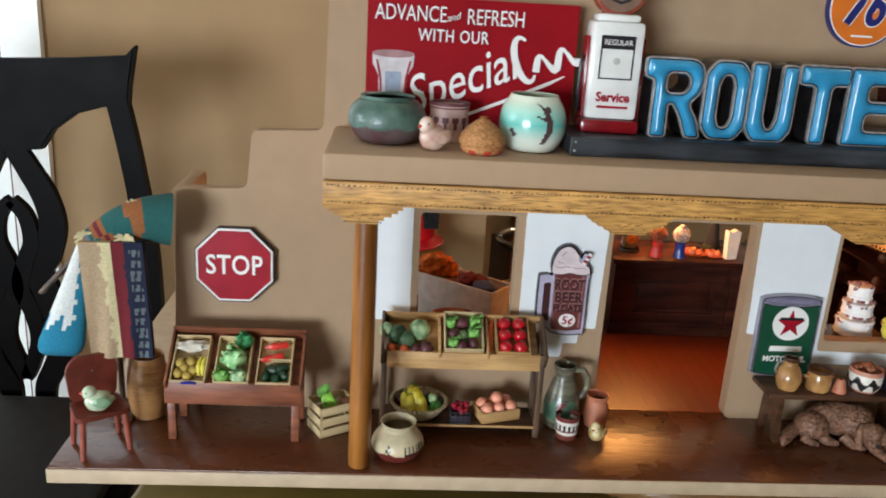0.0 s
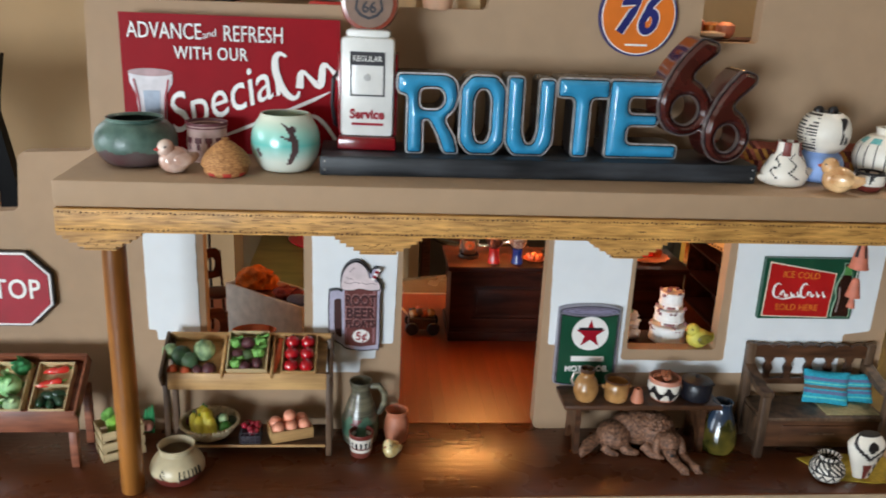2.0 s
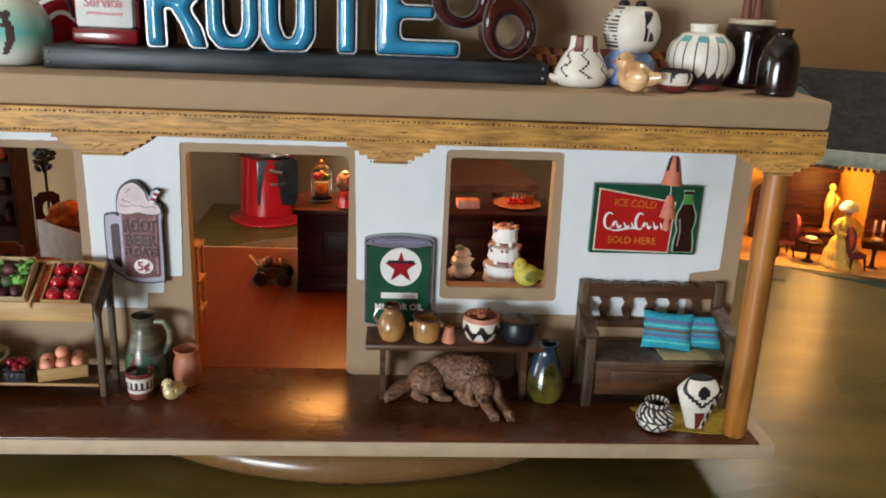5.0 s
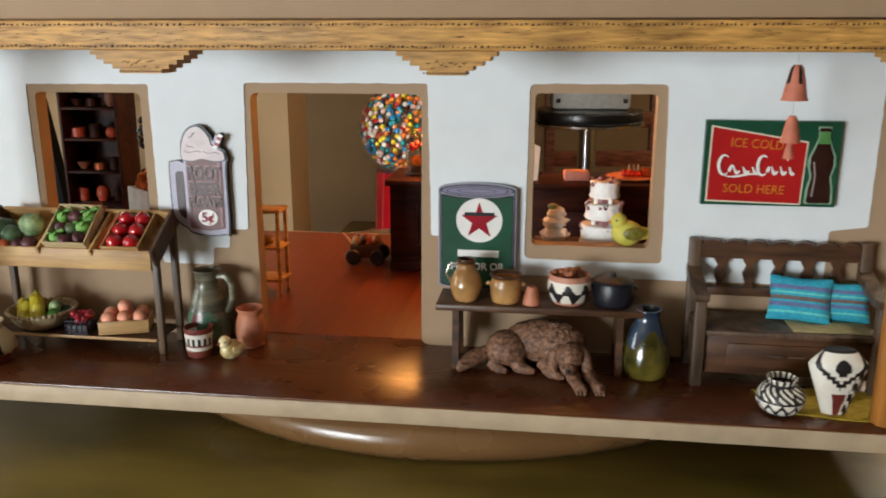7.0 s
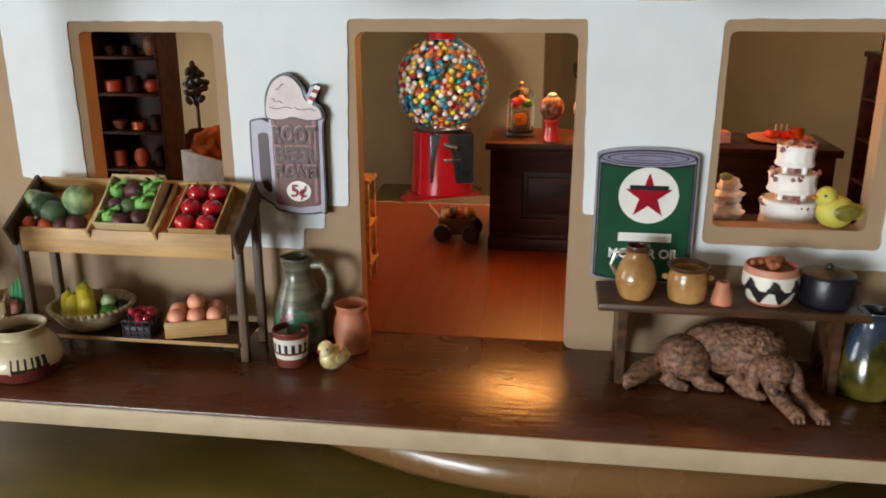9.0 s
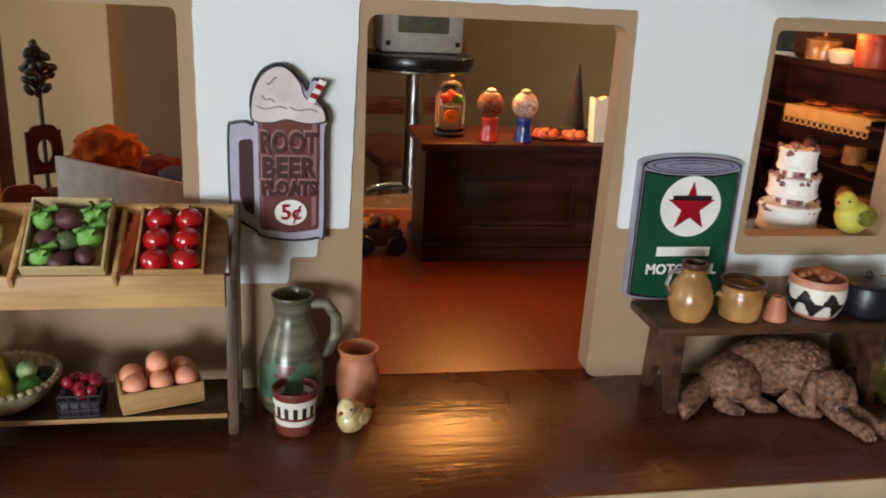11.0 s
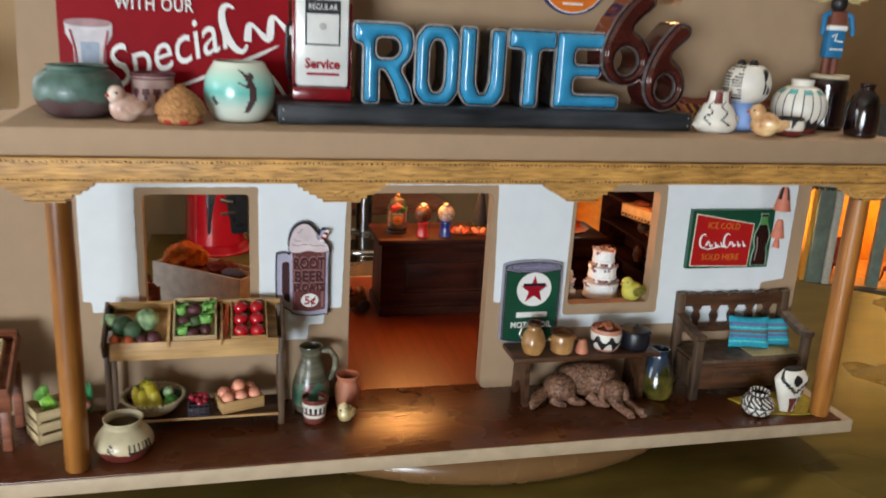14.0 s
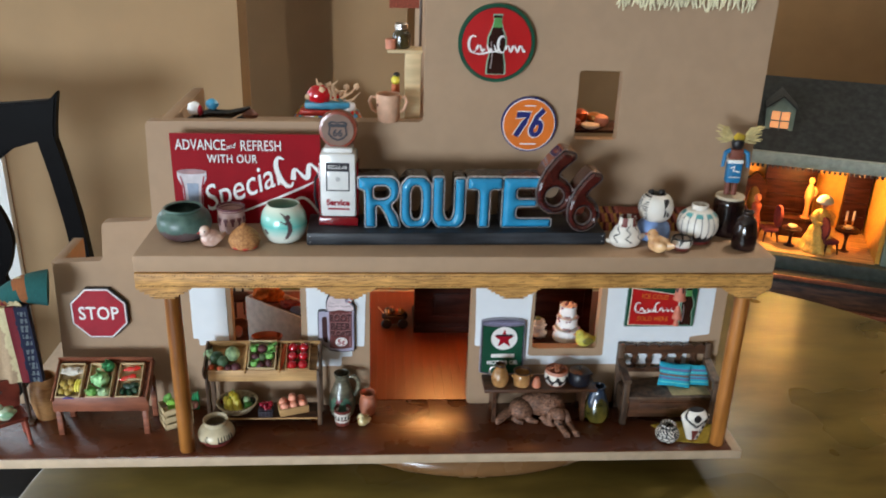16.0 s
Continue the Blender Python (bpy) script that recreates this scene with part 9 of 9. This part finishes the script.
W2 = 0.62
h2part("base", (-W2 - 0.03, -0.035, -0.012), (0.50, 0.34, 0.0275), material("dark_green_base", srgb(58, 66, 60), 0.55, var=0.2, scale=60))
h2part("floor", (-W2, -0.010, 0.0278), (0.0, 0.28, 0.0300), OAK)
h2part("floor", (0.0725, -0.010, 0.0278), (0.460, 0.2798, 0.0300), OAK)
h2part("back_wall", (-W2, 0.28, 0.0278), (0.472, 0.30, 0.2900), AMBER_WALL)
h2part("side_wall", (0.0, 0.0, 0.0278), (0.012, 0.2798, 0.2900), AMBER_WALL)
h2part("side_wall", (-W2 - 0.012, 0.0, 0.0278), (-W2, 0.2798, 0.2900), AMBER_WALL)
h2part("corner_post", (0.0125, -0.012, 0.0278), (0.050, 0.010, 0.2900), TRIM)
h2part("corner_post", (0.0530, -0.016, 0.0278), (0.0720, 0.006, 0.2900), material("white_post", srgb(206, 204, 190), 0.6, var=0.1))
h2part("inner_partition", (0.0505, 0.0105, 0.0278), (0.0720, 0.2798, 0.2900), AMBER_WALL)
h2part("corner_post", (0.170, -0.012, 0.0303), (0.198, 0.010, 0.2900), TRIM)
h2part("side_wall", (0.460, 0.0, 0.0278), (0.472, 0.2798, 0.2900), AMBER_WALL)
h2part("ceiling", (-W2, -0.005, 0.2905), (0.472, 0.30, 0.2980), TRIM)
fas = h2part("fascia", (-W2 - 0.04, -0.082, 0.3020), (0.51, -0.064, 0.3360), material("pale_trim", srgb(168, 176, 164), 0.6, var=0.15, scale=60))
bm = bmesh.new()
for k in range(86):
    x = -W2 + 0.013 * k
    block(bm, (x, -0.0845, 0.2940), (x + 0.006, -0.0640, 0.3018), 0.0)
tagged(part("dentils", bm, SLATE, fas), kind="stuff")
plate(bm := bmesh.new(), [(-0.060, 0.328), (0.175, 0.500), (0.410, 0.328), (0.390, 0.328), (0.175, 0.486), (-0.040, 0.328)], -W2 - 0.05, 0.52)
bmesh.ops.transform(bm, matrix=Matrix.Rotation(radians(90), 4, "Z") @ Matrix.Scale(-1, 4, (0, 1, 0)), verts=bm.verts)
part("roof", bm, SLATE, h2, "dark slate-coloured shingle roof")
h2part("attic_front", (-W2, 0.02, 0.3305), (0.472, 0.03, 0.352), TRIM)
dm = thing("dormer_window", "grey-green dormer with lit window panes", "dormer")
dm.matrix_world = H2 @ pose(-0.315, 0.0, 0.0)
plate(bm := bmesh.new(), [(-0.036, 0.365), (0.036, 0.365), (0.036, 0.440), (0.0, 0.470), (-0.036, 0.440)], 0.010, 0.016, [rect(-0.024, 0.378, 0.024, 0.430)])
part("front", bm, TRIM, dm)
for s in (-1, 1):
    part("cheek", block(bmesh.new(), (s * 0.035 - 0.002, 0.0165, 0.365), (s * 0.035 + 0.002, 0.14, 0.440), 0.0005), TRIM, dm)
    m = Matrix.Translation((0, 0, 0.476)) @ Matrix.Rotation(radians(s * 40), 4, "Y")
    part("roof_slope", block(bmesh.new(), (0 if s > 0 else -0.055, 0.002, -0.004), (0.055 if s > 0 else 0, 0.17, 0.0), 0.0008, m), SLATE, dm)
part("mullion", block(bmesh.new(), (-0.0018, 0.0105, 0.378), (0.0018, 0.0150, 0.430), 0), TRIM, dm)
part("mullion", block(bmesh.new(), (-0.024, 0.0108, 0.4025), (0.024, 0.0148, 0.4055), 0), TRIM, dm)
part("pane", block(bmesh.new(), (-0.0238, 0.0155, 0.3785), (0.0238, 0.0165, 0.4295), 0), material("lit_pane", srgb(226, 150, 96), 0.5, emit=0.9), dm)
H2Z = 0.0302


def in_h2(x, y, z=H2Z):
    return H2 @ pose(x, y, z)


def put(ob, x, y, turn=0.0):
    ob.matrix_world = in_h2(x, y) @ pose(0, 0, 0, 0, 0, turn)
    return ob


ROSE_VELVET = material("rose_velvet", srgb(110, 40, 44), 0.8, var=0.2, scale=90)
for x, y, t in ((-0.125, 0.035, 120), (-0.285, 0.08, -70), (0.125, 0.060, 40), (0.255, 0.050, -50)):
    c = thing("parlour_chair", "curved rose velvet parlour chair", "chair", group="parlour chairs")
    part("seat", block(bmesh.new(), (-0.022, -0.022, 0.030), (0.022, 0.022, 0.044), 0.005), ROSE_VELVET, c)
    plate(bm := bmesh.new(), ellipse(0, 0.075, 0.024, 0.034, 24), 0.018, 0.026)
    part("back", bm, ROSE_VELVET, c)
    for sx in (-0.018, 0.018):
        for sy in (-0.018, 0.018):
            part("leg", tube(bmesh.new(), [(sx * 1.2, sy * 1.2, 0), (sx, sy, 0.031)], [0.002, 0.0035], 8), CHERRY, c)
    put(c, x, y, t)
for x, y, r, h in ((-0.225, 0.055, 0.028, 0.050), (-0.075, 0.07, 0.034, 0.062), (0.310, 0.070, 0.034, 0.062)):
    c = thing("parlour_table", "small dark round parlour table", "table", group="parlour tables")
    part("top", lathe(bmesh.new(), [(r * 0.96, h), (r, h + 0.002), (r, h + 0.005), (r * 0.95, h + 0.006)], 28), CHERRY, c)
    part("pedestal", lathe(bmesh.new(), smooth_profile([(0.016, 0), (0.006, 0.006), (0.005, h * 0.6), (0.012, h)]), 20), CHERRY, c)
    part("bowl", lathe(bmesh.new(), [(0.006, h + 0.0062), (0.014, h + 0.012), (0.013, h + 0.014)], 20), PAPER, c)
    put(c, x, y)
DRESS = material("yellow_dress", srgb(222, 176, 84), 0.8, var=0.14, scale=120, bump=0.4)
bm = bmesh.new()
lathe(bm, smooth_profile([(0.060, 0.0), (0.058, 0.012), (0.044, 0.050), (0.031, 0.080), (0.019, 0.096), (0.026, 0.110), (0.028, 0.124), (0.020, 0.138), (0.008, 0.146), (0.007, 0.152)]), 40, mat=0)
for v in bm.verts:
    k = 1 + (0.09 if v.co.z < 0.09 else 0.05) * math.sin(math.atan2(v.co.y, v.co.x) * 11 + v.co.z * 60) + 0.05 * math.sin(v.co.z * 190)
    v.co.x *= k
    v.co.y *= k
for sx in (-1, 1):
    tube(bm, [(sx * 0.020, 0, 0.136), (sx * 0.036, -0.006, 0.118), (sx * 0.030, -0.022, 0.102), (sx * 0.010, -0.030, 0.100)], [0.010, 0.013, 0.010, 0.006], 12, mat=0)
blob(bm, (0, -0.002, 0.164), (0.012, 0.012, 0.015), 14, mat=1)
lathe(bm, [(0.027, 0.166), (0.030, 0.172), (0.024, 0.184), (0.014, 0.192), (0.003, 0.194)], 24, mat=2)
put(solo("dressed_doll", bm, [DRESS, TERRA, PAPER], "doll in a full yellow gown and pale bonnet", "doll"), -0.152, 0.050, 20).scale = (0.78, 0.78, 0.86)
bm = bmesh.new()
lathe(bm, smooth_profile([(0.020, 0.0), (0.020, 0.006), (0.012, 0.010), (0.011, 0.060), (0.018, 0.090), (0.016, 0.120), (0.010, 0.140), (0.006, 0.150)]), 28)
blob(bm, (0, 0, 0.162), (0.012, 0.011, 0.014), 14, 0.2)
tube(bm, [(0.012, 0, 0.135), (0.026, -0.006, 0.120), (0.020, -0.012, 0.100)], [0.006, 0.005, 0.004], 8)
parlour_bust = solo("small_statue", bm, material("golden_plaster", srgb(170, 112, 60), 0.6, var=0.15), "golden plaster statue on a dark case", "statue")
parlour_bust.matrix_world = in_h2(-0.185, 0.150, H2Z + 0.0602) @ Matrix.Scale(0.72, 4)
c = thing("low_case", "low dark case under a golden statue", "cabinet")
part("carcass", block(bmesh.new(), (-0.055, -0.020, 0), (0.055, 0.030, 0.055), 0.002), CHERRY, c)
part("top", block(bmesh.new(), (-0.060, -0.024, 0.055), (0.060, 0.034, 0.060), 0.002), CHERRY, c)
put(c, -0.205, 0.150)
for x, y in ((-0.085, 0.068), (-0.066, 0.074)):
    c = thing("candlestick", "small golden candlestick on a parlour table", "candlestick", group="candlesticks in the parlour")
    part("stem", lathe(bmesh.new(), smooth_profile([(0.008, 0.0), (0.003, 0.004), (0.0025, 0.022), (0.005, 0.026)]), 14), GOLD, c)
    part("candle", lathe(bmesh.new(), [(0.003, 0.0262), (0.003, 0.052), (0.001, 0.054)], 12), PAPER, c)
    c.matrix_world = in_h2(x, y, H2Z + 0.0683)
bm = bmesh.new()
lathe(bm, smooth_profile([(0.022, 0.0), (0.020, 0.04), (0.012, 0.075), (0.014, 0.100), (0.005, 0.112)]), 24, mat=0)
blob(bm, (0, 0, 0.124), (0.010, 0.010, 0.012), 12, mat=1)
put(solo("seated_doll", bm, [material("red_gown", srgb(150, 66, 40), 0.8, var=0.2), TERRA], "doll in a rust gown by a chair", "doll"), -0.330, 0.090)
for x, w, h, nm, lb in ((-0.235, 0.150, 0.200, "bookcase", "tall dark bookcase in the lit parlour"), (-0.040, 0.070, 0.200, "display_cabinet", "tall reddish display cabinet in the parlour")):
    c = thing(nm, lb, "cabinet")
    part("carcass", block(bmesh.new(), (-w / 2, 0, 0), (w / 2, 0.035, h), 0.002), CHERRY, c)
    for z in (0.05, 0.095, 0.14):
        part("shelf", block(bmesh.new(), (-w / 2 + 0.004, -0.006, z), (w / 2 - 0.004, 0.0, z + 0.004), 0.001), CHERRY, c)
    part("cornice", block(bmesh.new(), (-w / 2 - 0.005, -0.008, h), (w / 2 + 0.005, 0.035, h + 0.010), 0.002), CHERRY, c)
    put(c, x, 0.2430)
c = thing("arched_cabinet", "dark arched fireplace cabinet in the parlour", "cabinet")
plate(bm := bmesh.new(), round_loop([(-0.035, 0), (0.035, 0), (0.035, 0.13), (0.0, 0.165), (-0.035, 0.13)], 0.012), 0, 0.03, [ellipse(0, 0.075, 0.018, 0.045, 20)])
part("front", bm, CHERRY, c)
put(c, -0.335, 0.220)
tt = thing("house_stand", "dark table with copper edge under the second house", "table")
tt.matrix_world = H2
part("top", block(bmesh.new(), (-W2 - 0.12, -0.075, -0.040), (0.56, 0.45, -0.0125), 0.004), SLATE, tt)
part("edge", block(bmesh.new(), (-W2 - 0.122, -0.082, -0.026), (0.562, -0.0755, -0.013), 0.002), material("copper_edge", srgb(140, 84, 62), 0.35, 0.4, var=0.15), tt)
part("lower_edge", block(bmesh.new(), (-W2 - 0.112, -0.074, -0.112), (0.552, -0.0605, -0.100), 0.002), bpy.data.materials["copper_edge"], tt)
part("apron", block(bmesh.new(), (-W2 - 0.10, -0.060, -0.120), (0.54, 0.43, -0.0405), 0.004), DARK_WOOD, tt)
for x, y in ((-W2 - 0.08, -0.04), (0.52, -0.04), (-W2 - 0.08, 0.41), (0.52, 0.41)):
    part("leg", bar(bmesh.new(), (x, y, -0.44), (x, y, -0.1205), 0.05, 0.05, 0.004), DARK_WOOD, tt)

# ceiling lamp
cl = thing("ceiling_lamp", "round warm ceiling lamp, lit", "lamp", (CEILING_LAMP[0], CEILING_LAMP[1], 2.4995))
part("rose", lathe(bmesh.new(), [(0.10, -0.025), (0.11, -0.012), (0.11, 0.0)], 32), GOLD, cl)
part("stem", tube(bmesh.new(), [(0, 0, -0.02), (0, 0, -0.16)], 0.008, 10), GOLD, cl)

# ---- floor planks inside the model ----
bm = bmesh.new()
block(bm, (0, 0, 0), (0.01190, 0.3130, 0.0016), 0.0)
plank_mesh = finish("plank", bm, PLANK_WOOD)
for i in range(62):
    o = new("plank", plank_mesh)
    o.parent = floor_inside
    o.location = (-0.1545 + i * 0.0120, 0.6525, 0.7986)
